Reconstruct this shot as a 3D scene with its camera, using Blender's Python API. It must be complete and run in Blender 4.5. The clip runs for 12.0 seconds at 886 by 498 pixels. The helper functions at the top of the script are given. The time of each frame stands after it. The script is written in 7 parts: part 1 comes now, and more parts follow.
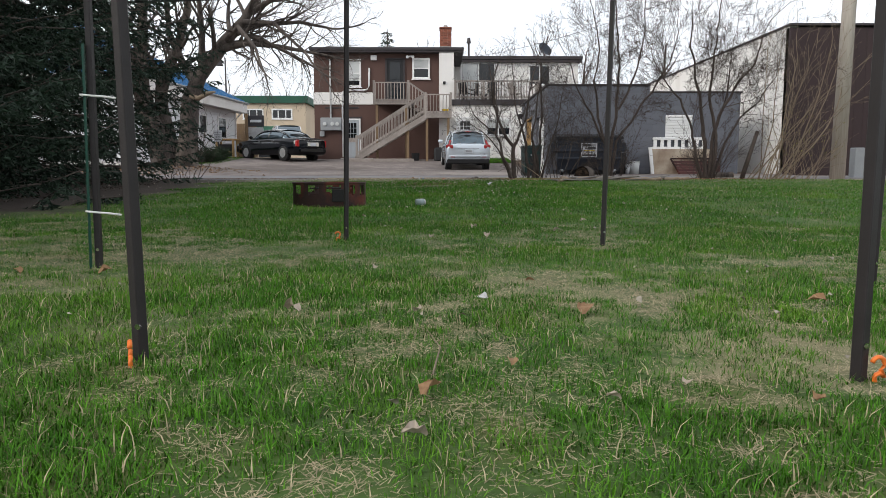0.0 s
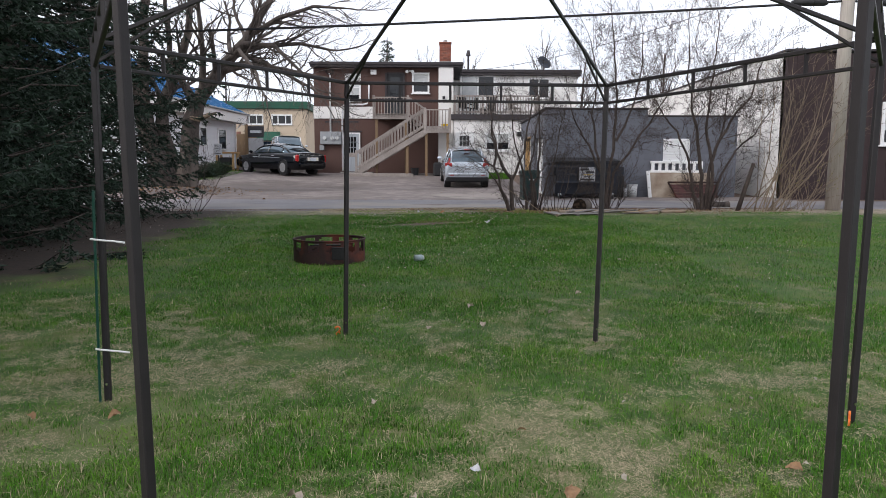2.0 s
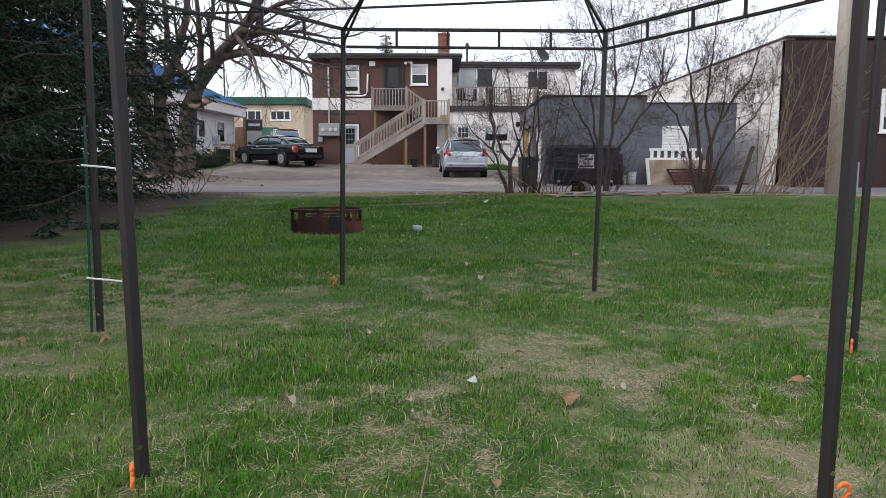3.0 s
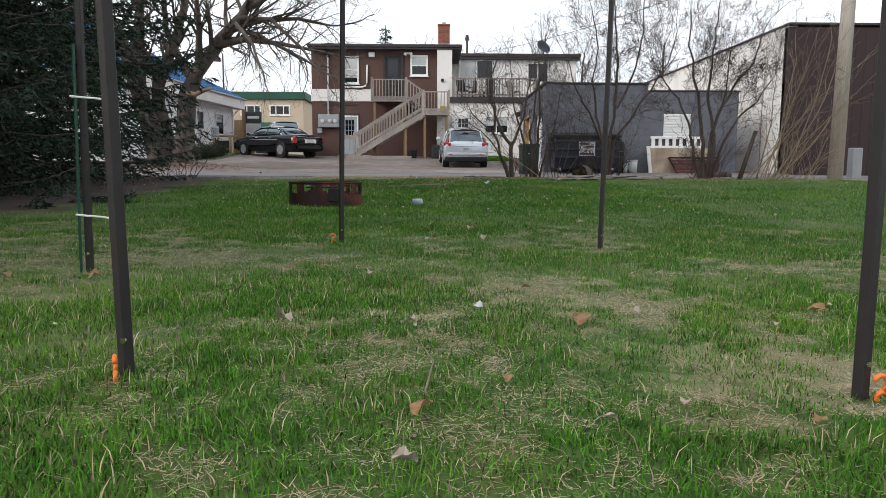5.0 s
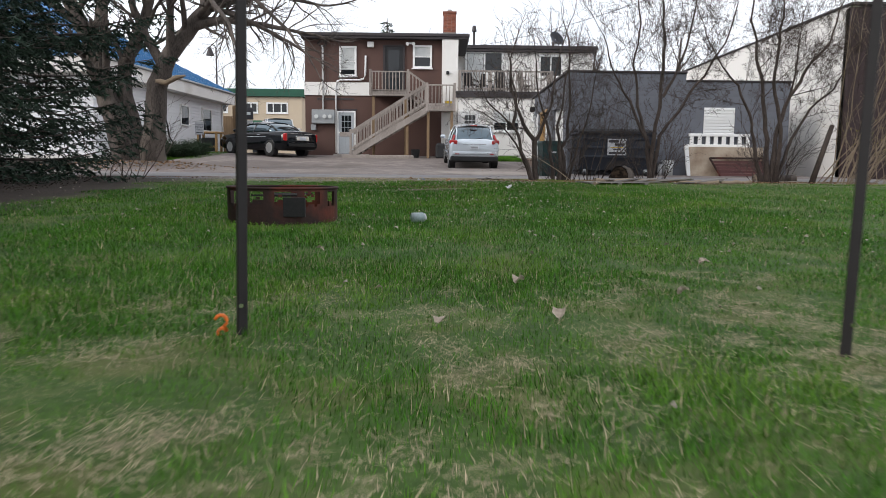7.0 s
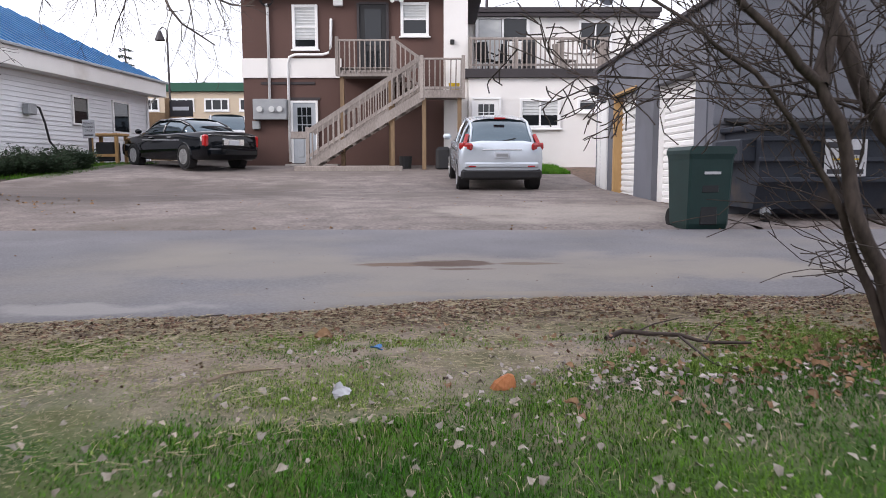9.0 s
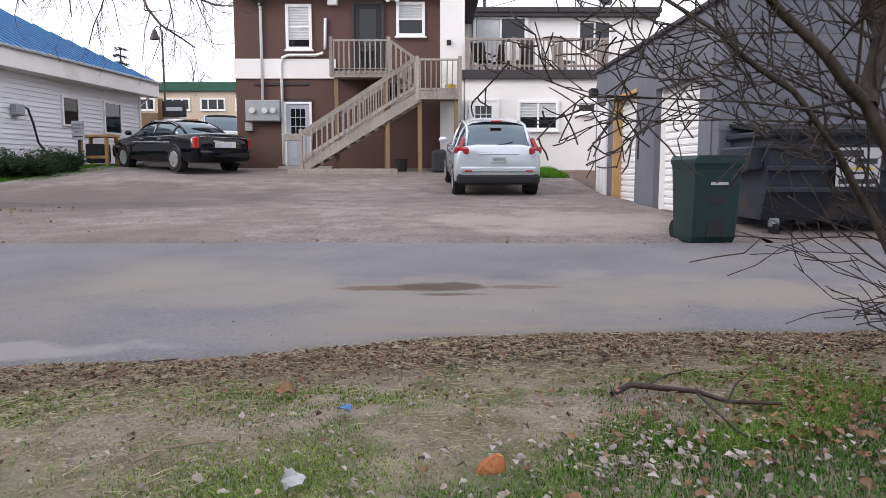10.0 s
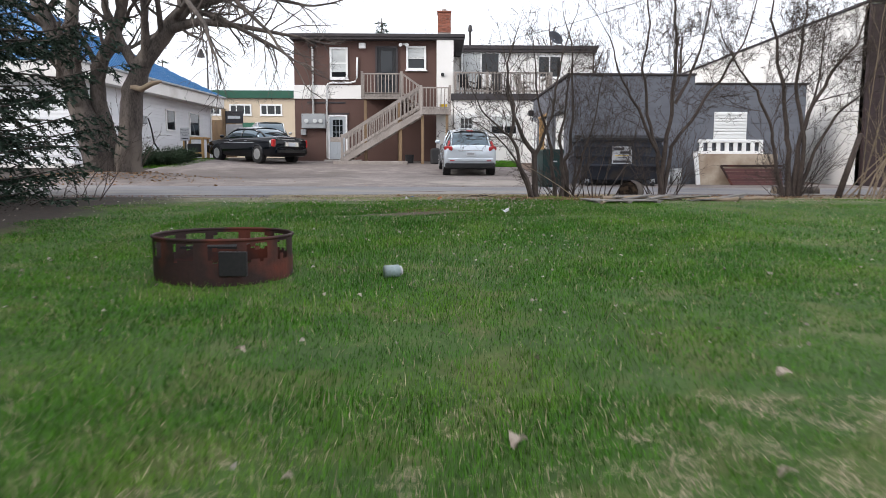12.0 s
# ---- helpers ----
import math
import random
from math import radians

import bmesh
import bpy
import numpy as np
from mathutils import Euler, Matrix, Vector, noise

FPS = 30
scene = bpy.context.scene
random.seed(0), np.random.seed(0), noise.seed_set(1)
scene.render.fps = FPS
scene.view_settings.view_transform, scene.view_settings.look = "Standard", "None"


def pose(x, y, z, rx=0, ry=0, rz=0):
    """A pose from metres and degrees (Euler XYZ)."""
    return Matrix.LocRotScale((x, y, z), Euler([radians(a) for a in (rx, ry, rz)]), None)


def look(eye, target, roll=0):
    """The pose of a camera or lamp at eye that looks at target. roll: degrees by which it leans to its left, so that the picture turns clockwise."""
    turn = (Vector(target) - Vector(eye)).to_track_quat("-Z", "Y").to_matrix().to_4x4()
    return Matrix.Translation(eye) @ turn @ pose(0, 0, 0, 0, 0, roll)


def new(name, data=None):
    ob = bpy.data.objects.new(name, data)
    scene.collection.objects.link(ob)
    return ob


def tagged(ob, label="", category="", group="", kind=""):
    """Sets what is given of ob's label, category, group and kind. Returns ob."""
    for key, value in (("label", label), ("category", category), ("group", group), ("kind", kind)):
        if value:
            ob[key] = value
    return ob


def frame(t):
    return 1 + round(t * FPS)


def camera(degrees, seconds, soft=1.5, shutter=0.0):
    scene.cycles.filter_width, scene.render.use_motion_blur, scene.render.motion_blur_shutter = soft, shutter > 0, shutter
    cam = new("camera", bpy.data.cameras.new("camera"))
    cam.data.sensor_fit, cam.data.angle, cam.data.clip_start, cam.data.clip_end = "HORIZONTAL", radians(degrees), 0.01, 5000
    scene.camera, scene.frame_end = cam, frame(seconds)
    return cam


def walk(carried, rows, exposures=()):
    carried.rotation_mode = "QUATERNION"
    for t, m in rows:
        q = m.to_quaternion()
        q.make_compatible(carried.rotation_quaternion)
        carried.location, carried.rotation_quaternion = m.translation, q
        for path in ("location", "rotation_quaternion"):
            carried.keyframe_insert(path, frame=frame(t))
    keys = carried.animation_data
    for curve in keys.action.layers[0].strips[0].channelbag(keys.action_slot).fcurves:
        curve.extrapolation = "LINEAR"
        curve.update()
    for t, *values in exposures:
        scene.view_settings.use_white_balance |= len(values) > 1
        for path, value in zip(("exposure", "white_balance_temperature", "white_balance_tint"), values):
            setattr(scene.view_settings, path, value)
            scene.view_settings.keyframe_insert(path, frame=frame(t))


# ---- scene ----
cam = camera(63.9, 12.0, 0.8, 0.12)
PATH = [
    (0, (0.018, 0.108, 0.526), (0.028, 2.096, 0.311), -0.0),
    (0.5, (0.043, 0.095, 0.93), (0.053, 2.082, 0.709), 0.1),
    (1, (0.062, 0.045, 1.668), (0.07, 2.033, 1.449), -0.0),
    (1.5, (0.051, 0.03, 1.58), (0.062, 2.018, 1.363), 0.3),
    (2, (0.033, 0.042, 1.276), (0.045, 2.03, 1.059), 0.2),
    (2.5, (0.043, 0.055, 1.049), (0.054, 2.044, 0.834), 0.2),
    (3, (0.046, 0.054, 0.893), (0.061, 2.042, 0.674), 0.2),
    (3.5, (0.057, 0.076, 0.764), (0.072, 2.064, 0.542), 0.2),
    (5.5, (0.024, 0.168, 0.501), (0.041, 2.155, 0.277), 0.3),
    (6, (0.03, 0.233, 0.444), (0.043, 2.221, 0.224), 0.2),
    (6.5, (-0.009, 1.222, 0.495), (0.007, 3.21, 0.274), 0.4),
    (7, (-0.047, 3.194, 0.551), (-0.036, 5.182, 0.33), 0.6),
    (7.2, (-0.046, 4.262, 0.539), (-0.044, 6.25, 0.325), -0.1),
    (8.8, (-0.116, 13.221, 1.084), (-0.109, 15.209, 0.86), -0.1),
    (9, (-0.1, 13.794, 1.087), (-0.094, 15.781, 0.862), -0.1),
    (9.5, (-0.067, 14.419, 1.118), (-0.058, 16.406, 0.892), -0.0),
    (10, (-0.034, 14.216, 1.194), (-0.023, 16.203, 0.967), -0.0),
    (10.5, (0.002, 12.986, 1.176), (0.014, 14.973, 0.953), 0.1),
    (11, (0.064, 10.742, 1.086), (0.077, 12.729, 0.862), 0.0),
    (11.5, (0.14, 7.92, 1.0), (0.152, 9.907, 0.775), 0.3),
    (12, (0.086, 4.459, 0.848), (0.1, 6.447, 0.624), 0.2),
]
walk(cam, [(t, look(eye, target, roll)) for t, eye, target, roll in PATH], [(0.0, 0.1, 6500, 10), (1.5, 0.12, 6350, 13), (2.5, 0.15, 6250, 15), (3.5, 0.15, 6350, 13), (6.5, 0.18, 6500, 10), (7.2, 0.24, 6400, 12), (8.8, 0.5, 6330, 18), (9.5, 0.42, 6360, 18), (10.0, 0.47, 6330, 17), (10.5, 0.66, 6100, 19), (11.0, 0.78, 6000, 16), (11.5, 0.7, 6150, 13), (12.0, 0.55, 6350, 12)])

# ---- world, sun, exposure ----
world = bpy.data.worlds.new("overcast_sky")
scene.world = world
world.use_nodes = True
wn, wl = world.node_tree.nodes, world.node_tree.links
sky = wn.new("ShaderNodeTexSky")
sky.sky_type = "NISHITA"
sky.sun_disc = False
sky.sun_elevation, sky.sun_rotation = radians(29), radians(242)
cloud = wn.new("ShaderNodeMixRGB")
cloud.inputs[0].default_value = 0.9
cloud.inputs[2].default_value = (10.2, 10.5, 11.0, 1)
wl.new(sky.outputs[0], cloud.inputs[1])
cloud_map = wn.new("ShaderNodeTexNoise")
cloud_map.inputs["Scale"].default_value = 2.2
cloud_map.inputs["Detail"].default_value = 5
cloud_ramp = wn.new("ShaderNodeMapRange")
cloud_ramp.inputs["From Min"].default_value, cloud_ramp.inputs["From Max"].default_value = 0.4, 0.6
cloud_ramp.inputs["To Min"].default_value, cloud_ramp.inputs["To Max"].default_value = 0.82, 0.97
wl.new(cloud_map.outputs["Fac"], cloud_ramp.inputs[0])
wl.new(cloud_ramp.outputs[0], cloud.inputs[0])
bg = wn["Background"]
bg.inputs["Strength"].default_value = 0.111
wl.new(cloud.outputs[0], bg.inputs["Color"])

sun_data = bpy.data.lights.new("sun", "SUN")
sun_data.energy, sun_data.angle, sun_data.color = 1.7, radians(24), (1.0, 0.95, 0.88)
sun = new("sun", sun_data)
sun.matrix_world = look((-26, -10, 16), (0, 4, 0))
tagged(sun, kind="structure")
scene.view_settings.exposure = 0.0


# ---- materials ----
def material(name, c1, c2=None, rough=0.7, metal=0.0, scale=8.0, bump=0.2, fine=60.0, island=0.0, per_object=0.0, stain=None, stain_scale=1.2, stain_at=(0.52, 0.68), coat=0.0, stretch=None, spec=0.4):
    """Two-scale noise colour with bump; optional variation per island or per object, and stains."""
    m = bpy.data.materials.new(name)
    m.use_nodes = True
    n, l = m.node_tree.nodes, m.node_tree.links
    b = n["Principled BSDF"]
    b.inputs["Roughness"].default_value, b.inputs["Metallic"].default_value = rough, metal
    b.inputs["Coat Weight"].default_value = coat
    b.inputs["Specular IOR Level"].default_value = spec
    co = n.new("ShaderNodeTexCoord")
    src = co.outputs["Object"]
    if stretch:
        mp = n.new("ShaderNodeMapping")
        mp.inputs["Scale"].default_value = stretch
        l.new(src, mp.inputs[0])
        src = mp.outputs[0]
    big, small = n.new("ShaderNodeTexNoise"), n.new("ShaderNodeTexNoise")
    big.inputs["Scale"].default_value, small.inputs["Scale"].default_value = scale, fine
    big.inputs["Detail"].default_value, small.inputs["Detail"].default_value = 4, 3
    l.new(src, big.inputs["Vector"]), l.new(src, small.inputs["Vector"])
    add = n.new("ShaderNodeMath")
    add.operation = "MULTIPLY_ADD"
    add.inputs[1].default_value = 0.5
    l.new(small.outputs["Fac"], add.inputs[0])
    half = n.new("ShaderNodeMath")
    half.operation = "MULTIPLY"
    half.inputs[1].default_value = 0.5
    l.new(big.outputs["Fac"], half.inputs[0])
    l.new(half.outputs[0], add.inputs[2])
    ramp = n.new("ShaderNodeMapRange")
    ramp.inputs["From Min"].default_value, ramp.inputs["From Max"].default_value = 0.36, 0.64
    l.new(add.outputs[0], ramp.inputs[0])
    mix = n.new("ShaderNodeMixRGB")
    mix.inputs[1].default_value, mix.inputs[2].default_value = (*c1, 1), (*(c2 or [v * 0.8 for v in c1]), 1)
    l.new(ramp.outputs[0], mix.inputs[0])
    out = mix.outputs[0]
    if stain:
        sn = n.new("ShaderNodeTexNoise")
        sn.inputs["Scale"].default_value, sn.inputs["Detail"].default_value = stain_scale, 6
        l.new(src, sn.inputs["Vector"])
        sr = n.new("ShaderNodeMapRange")
        sr.inputs["From Min"].default_value, sr.inputs["From Max"].default_value = stain_at
        l.new(sn.outputs["Fac"], sr.inputs[0])
        sm = n.new("ShaderNodeMixRGB")
        sm.inputs[2].default_value = (*stain, 1)
        l.new(sr.outputs[0], sm.inputs[0]), l.new(out, sm.inputs[1])
        out = sm.outputs[0]
    if island or per_object:
        if island:
            g = n.new("ShaderNodeNewGeometry").outputs["Random Per Island"]
        else:
            g = n.new("ShaderNodeObjectInfo").outputs["Random"]
        amount = island or per_object
        hv = n.new("ShaderNodeHueSaturation")
        mr = n.new("ShaderNodeMapRange")
        mr.inputs["To Min"].default_value, mr.inputs["To Max"].default_value = 1 - amount, 1 + amount
        l.new(g, mr.inputs[0]), l.new(mr.outputs[0], hv.inputs["Value"]), l.new(out, hv.inputs["Color"])
        out = hv.outputs[0]
    l.new(out, b.inputs["Base Color"])
    if bump:
        bp = n.new("ShaderNodeBump")
        bp.inputs["Strength"].default_value, bp.inputs["Distance"].default_value = bump, 0.01
        l.new(add.outputs[0], bp.inputs["Height"])
        l.new(bp.outputs[0], b.inputs["Normal"])
    return m


def glass_material(name, tint, rough=0.03, spec=0.5, ior=1.5, sheen=(1, 1, 1)):
    """Dark window glass: mirror-like gloss over a dark interior."""
    m = bpy.data.materials.new(name)
    m.use_nodes = True
    b = m.node_tree.nodes["Principled BSDF"]
    b.inputs["Base Color"].default_value = (*tint, 1)
    b.inputs["Roughness"].default_value = rough
    b.inputs["Specular IOR Level"].default_value = spec
    b.inputs["IOR"].default_value = ior
    b.inputs["Specular Tint"].default_value = (*sheen, 1)
    return m


M = {
    "soil": material("lawn_soil", (0.055, 0.105, 0.016), (0.028, 0.062, 0.009), 0.95, scale=2.5, fine=40, bump=0.8, stain=(0.14, 0.14, 0.06), stain_scale=1.6, stain_at=(0.58, 0.75)),
    "asphalt": material("alley_asphalt", (0.212, 0.205, 0.214), (0.135, 0.13, 0.137), 0.85, scale=0.9, fine=60, bump=0.35, stain=(0.28, 0.25, 0.21), stain_scale=0.35, stain_at=(0.5, 0.75)),
    "lot": material("worn_lot_asphalt", (0.275, 0.232, 0.213), (0.115, 0.097, 0.09), 0.9, scale=2.2, fine=22, bump=0.6, stain=(0.13, 0.11, 0.095), stain_scale=0.45, stain_at=(0.5, 0.72)),
    "frame_metal": material("bronze_powder_coat", (0.02, 0.016, 0.017), (0.014, 0.011, 0.012), 0.55, metal=0.0, scale=20, fine=300, bump=0.1),
    "brown_wall": material("brown_stucco", (0.12, 0.068, 0.056), (0.096, 0.055, 0.046), 0.9, scale=0.7, fine=60, bump=0.4, stain=(0.09, 0.055, 0.048), stain_scale=0.5, stain_at=(0.55, 0.8)),
    "white_wall": material("white_painted_stucco", (0.83, 0.81, 0.78), (0.75, 0.73, 0.7), 0.85, scale=1.0, fine=60, bump=0.3, stain=(0.55, 0.51, 0.46), stain_scale=0.6, stain_at=(0.56, 0.85)),
    "white_paint": material("white_paint", (0.85, 0.85, 0.84), (0.79, 0.79, 0.78), 0.5, scale=3, fine=40, bump=0.08),
    "dark_trim": material("dark_roof_trim", (0.05, 0.042, 0.045), (0.035, 0.03, 0.032), 0.6, scale=2, fine=40),
    "roof_felt": material("roof_felt", (0.1, 0.1, 0.1), (0.07, 0.07, 0.07), 0.95, scale=1, fine=80),
    "deck_wood": material("weathered_deck_wood", (0.36, 0.32, 0.29), (0.22, 0.19, 0.17), 0.9, scale=2, fine=40, stretch=(1, 1, 0.3), per_object=0.18),
    "new_wood": material("unpainted_pine", (0.5, 0.32, 0.14), (0.4, 0.24, 0.1), 0.8, scale=2, fine=25, stretch=(1, 1, 0.15)),
    "post_wood": material("tan_wood_post", (0.24, 0.16, 0.09), (0.17, 0.115, 0.07), 0.85, scale=2, fine=30, stretch=(1, 1, 0.2)),
    "grey_block": material("grey_painted_block", (0.158, 0.165, 0.19), (0.132, 0.138, 0.16), 0.85, scale=1.2, fine=70, bump=0.35, stain=(0.118, 0.122, 0.138), stain_scale=0.7, per_object=0.05),
    "grey_wood": material("grey_door_paint", (0.4, 0.43, 0.46), (0.35, 0.38, 0.41), 0.6, scale=3, fine=40),
    "glass": glass_material("window_glass", (0.012, 0.014, 0.016)),
    "blind": material("window_blind", (0.62, 0.63, 0.62), (0.5, 0.52, 0.52), 0.7, scale=1, fine=4),
    "brick": material("chimney_brick", (0.3, 0.11, 0.07), (0.22, 0.08, 0.055), 0.9, scale=4, fine=80, per_object=0.25),
    "mortar": material("mortar", (0.4, 0.37, 0.34), (0.33, 0.3, 0.28), 0.95, scale=5, fine=80),
    "galv": material("galvanised_box", (0.36, 0.38, 0.39), (0.3, 0.31, 0.32), 0.55, metal=0.2, scale=4, fine=40),
    "rust": material("rusted_steel", (0.045, 0.022, 0.018), (0.028, 0.017, 0.016), 0.75, metal=0.25, scale=4, fine=40, bump=0.5, stain=(0.14, 0.035, 0.02), stain_scale=2.5),
    "soot": material("sooted_steel", (0.02, 0.018, 0.018), (0.012, 0.012, 0.012), 0.8, scale=5, fine=60),
    "orange": material("orange_plastic", (0.85, 0.2, 0.03), (0.7, 0.16, 0.03), 0.4, scale=10, fine=80, bump=0.05),
    "tie": material("white_zip_tie", (0.8, 0.8, 0.78), (0.7, 0.7, 0.68), 0.4, scale=5, fine=30, bump=0),
    "green_pole": material("green_enamel", (0.006, 0.06, 0.04), (0.005, 0.045, 0.03), 0.35, scale=8, fine=60, bump=0.05),
    "bark": material("grey_bark", (0.125, 0.104, 0.092), (0.032, 0.026, 0.023), 0.95, scale=5, fine=45, bump=1.0, stretch=(1, 1, 0.25), stain=(0.15, 0.125, 0.105), stain_scale=2),
    "twig": material("shrub_bark", (0.088, 0.066, 0.056), (0.036, 0.027, 0.023), 0.9, scale=8, fine=60, bump=0.6, stretch=(1, 1, 0.3), island=0.3),
    "pale_twig": material("pale_stem_bark", (0.27, 0.21, 0.15), (0.19, 0.145, 0.1), 0.9, scale=6, fine=50, bump=0.4, island=0.25),
    "pole_wood": material("utility_pole_wood", (0.5, 0.45, 0.4), (0.36, 0.32, 0.28), 0.9, scale=2, fine=30, bump=0.6, stretch=(1, 1, 0.08)),
    "needle": material("spruce_needles", (0.022, 0.045, 0.026), (0.011, 0.024, 0.014), 0.7, scale=1.5, fine=10, bump=0, island=0.45),
    "leaf_dark": material("juniper_leaves", (0.03, 0.055, 0.025), (0.02, 0.04, 0.018), 0.8, scale=2, fine=12, bump=0, island=0.4),
    "blue_roof": material("blue_metal_roof", (0.03, 0.165, 0.36), (0.02, 0.125, 0.29), 0.4, metal=0.1, scale=0.8, fine=20, bump=0.1),
    "siding": material("white_vinyl_siding", (0.8, 0.81, 0.83), (0.73, 0.74, 0.76), 0.6, scale=0.8, fine=20, bump=0.05, per_object=0.03),
    "tan_wall": material("tan_stucco", (0.62, 0.51, 0.38), (0.55, 0.45, 0.33), 0.9, scale=0.4, fine=20),
    "green_trim": material("green_trim", (0.02, 0.1, 0.06), (0.015, 0.08, 0.05), 0.6, scale=1, fine=20),
    "awning": material("brown_awning", (0.2, 0.09, 0.06), (0.15, 0.07, 0.05), 0.8, scale=2, fine=20),
    "brown_metal": material("dark_brown_siding", (0.04, 0.022, 0.022), (0.03, 0.017, 0.018), 0.65, scale=0.8, fine=30, bump=0.1, per_object=0.05),
    "dumpster": material("blue_grey_steel", (0.03, 0.036, 0.05), (0.022, 0.027, 0.038), 0.6, metal=0.1, scale=3, fine=40, stain=(0.07, 0.055, 0.045), stain_scale=2.0, stain_at=(0.58, 0.75)),
    "lid": material("black_plastic_lid", (0.018, 0.019, 0.022), (0.012, 0.013, 0.015), 0.5, scale=4, fine=60),
    "bin_green": material("dark_green_plastic", (0.01, 0.037, 0.034), (0.008, 0.029, 0.027), 0.5, scale=4, fine=80, bump=0.1),
    "black_paint": material("black_car_paint", (0.003, 0.004, 0.006), (0.002, 0.003, 0.005), 0.05, scale=3, fine=30, bump=0, coat=0.0, spec=0.35),
    "silver_paint": material("silver_car_paint", (0.66, 0.72, 0.78), (0.6, 0.66, 0.72), 0.25, metal=0.3, scale=3, fine=200, bump=0, coat=0.7),
    "car_white": material("white_car_paint", (0.7, 0.71, 0.72), (0.65, 0.66, 0.67), 0.3, scale=3, fine=30, bump=0, coat=0.6),
    "car_glass": glass_material("car_glass", (0.01, 0.016, 0.02), 0.02, 0.6, 2.2, (0.7, 0.88, 1.0)),
    "tyre": material("tyre_rubber", (0.02, 0.02, 0.02), (0.014, 0.014, 0.014), 0.85, scale=10, fine=100),
    "rim": material("alloy_rim", (0.5, 0.5, 0.5), (0.4, 0.4, 0.4), 0.35, metal=0.8, scale=5, fine=50, bump=0),
    "chrome": material("chrome_trim", (0.7, 0.7, 0.7), (0.62, 0.62, 0.62), 0.15, metal=1.0, scale=5, fine=50, bump=0),
    "tail_red": material("red_tail_lamp", (0.42, 0.018, 0.016), (0.3, 0.01, 0.012), 0.15, scale=20, fine=90, bump=0, coat=0.5),
    "plate": material("number_plate", (0.6, 0.63, 0.66), (0.52, 0.55, 0.6), 0.5, scale=10, fine=60, bump=0),
    "ink": material("dark_lettering", (0.04, 0.04, 0.05), (0.03, 0.03, 0.035), 0.7, scale=10, fine=60, bump=0),
    "black_plastic": material("black_plastic", (0.022, 0.022, 0.024), (0.015, 0.015, 0.016), 0.6, scale=6, fine=60),
    "yellow": material("yellow_plastic", (0.75, 0.52, 0.02), (0.65, 0.42, 0.02), 0.5, scale=6, fine=60, bump=0.05),
    "cream": material("stained_cream_panel", (0.5, 0.42, 0.33), (0.42, 0.34, 0.26), 0.8, scale=2, fine=30, stain=(0.17, 0.1, 0.06), stain_scale=1.6, stain_at=(0.42, 0.72)),
    "maroon": material("faded_maroon_boards", (0.14, 0.06, 0.055), (0.1, 0.045, 0.045), 0.8, scale=2, fine=30, per_object=0.15),
    "dead_leaf": material("dead_leaf", (0.28, 0.17, 0.09), (0.19, 0.11, 0.06), 0.9, scale=12, fine=90, island=0.4),
    "pale_leaf": material("pale_dry_leaf", (0.38, 0.32, 0.26), (0.27, 0.22, 0.175), 0.9, scale=12, fine=90, island=0.3),
    "paper": material("white_litter", (0.5, 0.51, 0.53), (0.4, 0.4, 0.42), 0.7, scale=8, fine=40),
    "clear_glass": material("cloudy_glass_jar", (0.3, 0.36, 0.36), (0.22, 0.28, 0.28), 0.12, scale=10, fine=60, bump=0.1),
    "cut_wood": material("cut_wood", (0.32, 0.25, 0.18), (0.22, 0.17, 0.12), 0.9, scale=6, fine=60, bump=0.4),
    "grey_board": material("grey_weathered_board", (0.27, 0.25, 0.23), (0.19, 0.175, 0.16), 0.9, scale=3, fine=40, stretch=(0.3, 1, 1), per_object=0.2),
    "wire": material("black_cable", (0.015, 0.015, 0.016), (0.012, 0.012, 0.012), 0.6, scale=10, fine=60, bump=0),
    "blue_litter": material("blue_litter", (0.08, 0.25, 0.55), (0.07, 0.2, 0.45), 0.5, scale=10, fine=60, bump=0),
}


# ---- building helpers ----
def part(name, bm, mat, parent=None, label="", smooth=False):
    """Link a bmesh as one mesh object, as a child of parent where one is given."""
    me = bpy.data.meshes.new(name)
    bm.to_mesh(me)
    bm.free()
    if smooth:
        for p in me.polygons:
            p.use_smooth = True
    for one in (mat if isinstance(mat, (list, tuple)) else [mat]):
        me.materials.append(M[one])
    ob = new(name, me)
    if parent is not None:
        ob.parent = parent
    if label:
        ob["label"] = label
    return ob


def thing(name, at=(0, 0, 0), turn=0.0, label="", category="", group="", kind=""):
    ob = new(name)
    ob.matrix_world = pose(*at, 0, 0, turn)
    ob.empty_display_size = 0.1
    return tagged(ob, label, category, group, kind)


def box(bm, x0, x1, y0, y1, z0, z1, bevel=0.0):
    m = Matrix.LocRotScale(((x0 + x1) / 2, (y0 + y1) / 2, (z0 + z1) / 2), None, (abs(x1 - x0), abs(y1 - y0), abs(z1 - z0)))
    r = bmesh.ops.create_cube(bm, size=1, matrix=m)
    if bevel:
        es = list({e for v in r["verts"] for e in v.link_edges})
        bmesh.ops.bevel(bm, geom=es, offset=bevel, segments=1, affect="EDGES")
    return bm


def boxed(x0, x1, y0, y1, z0, z1, bevel=0.0):
    return box(bmesh.new(), x0, x1, y0, y1, z0, z1, bevel)


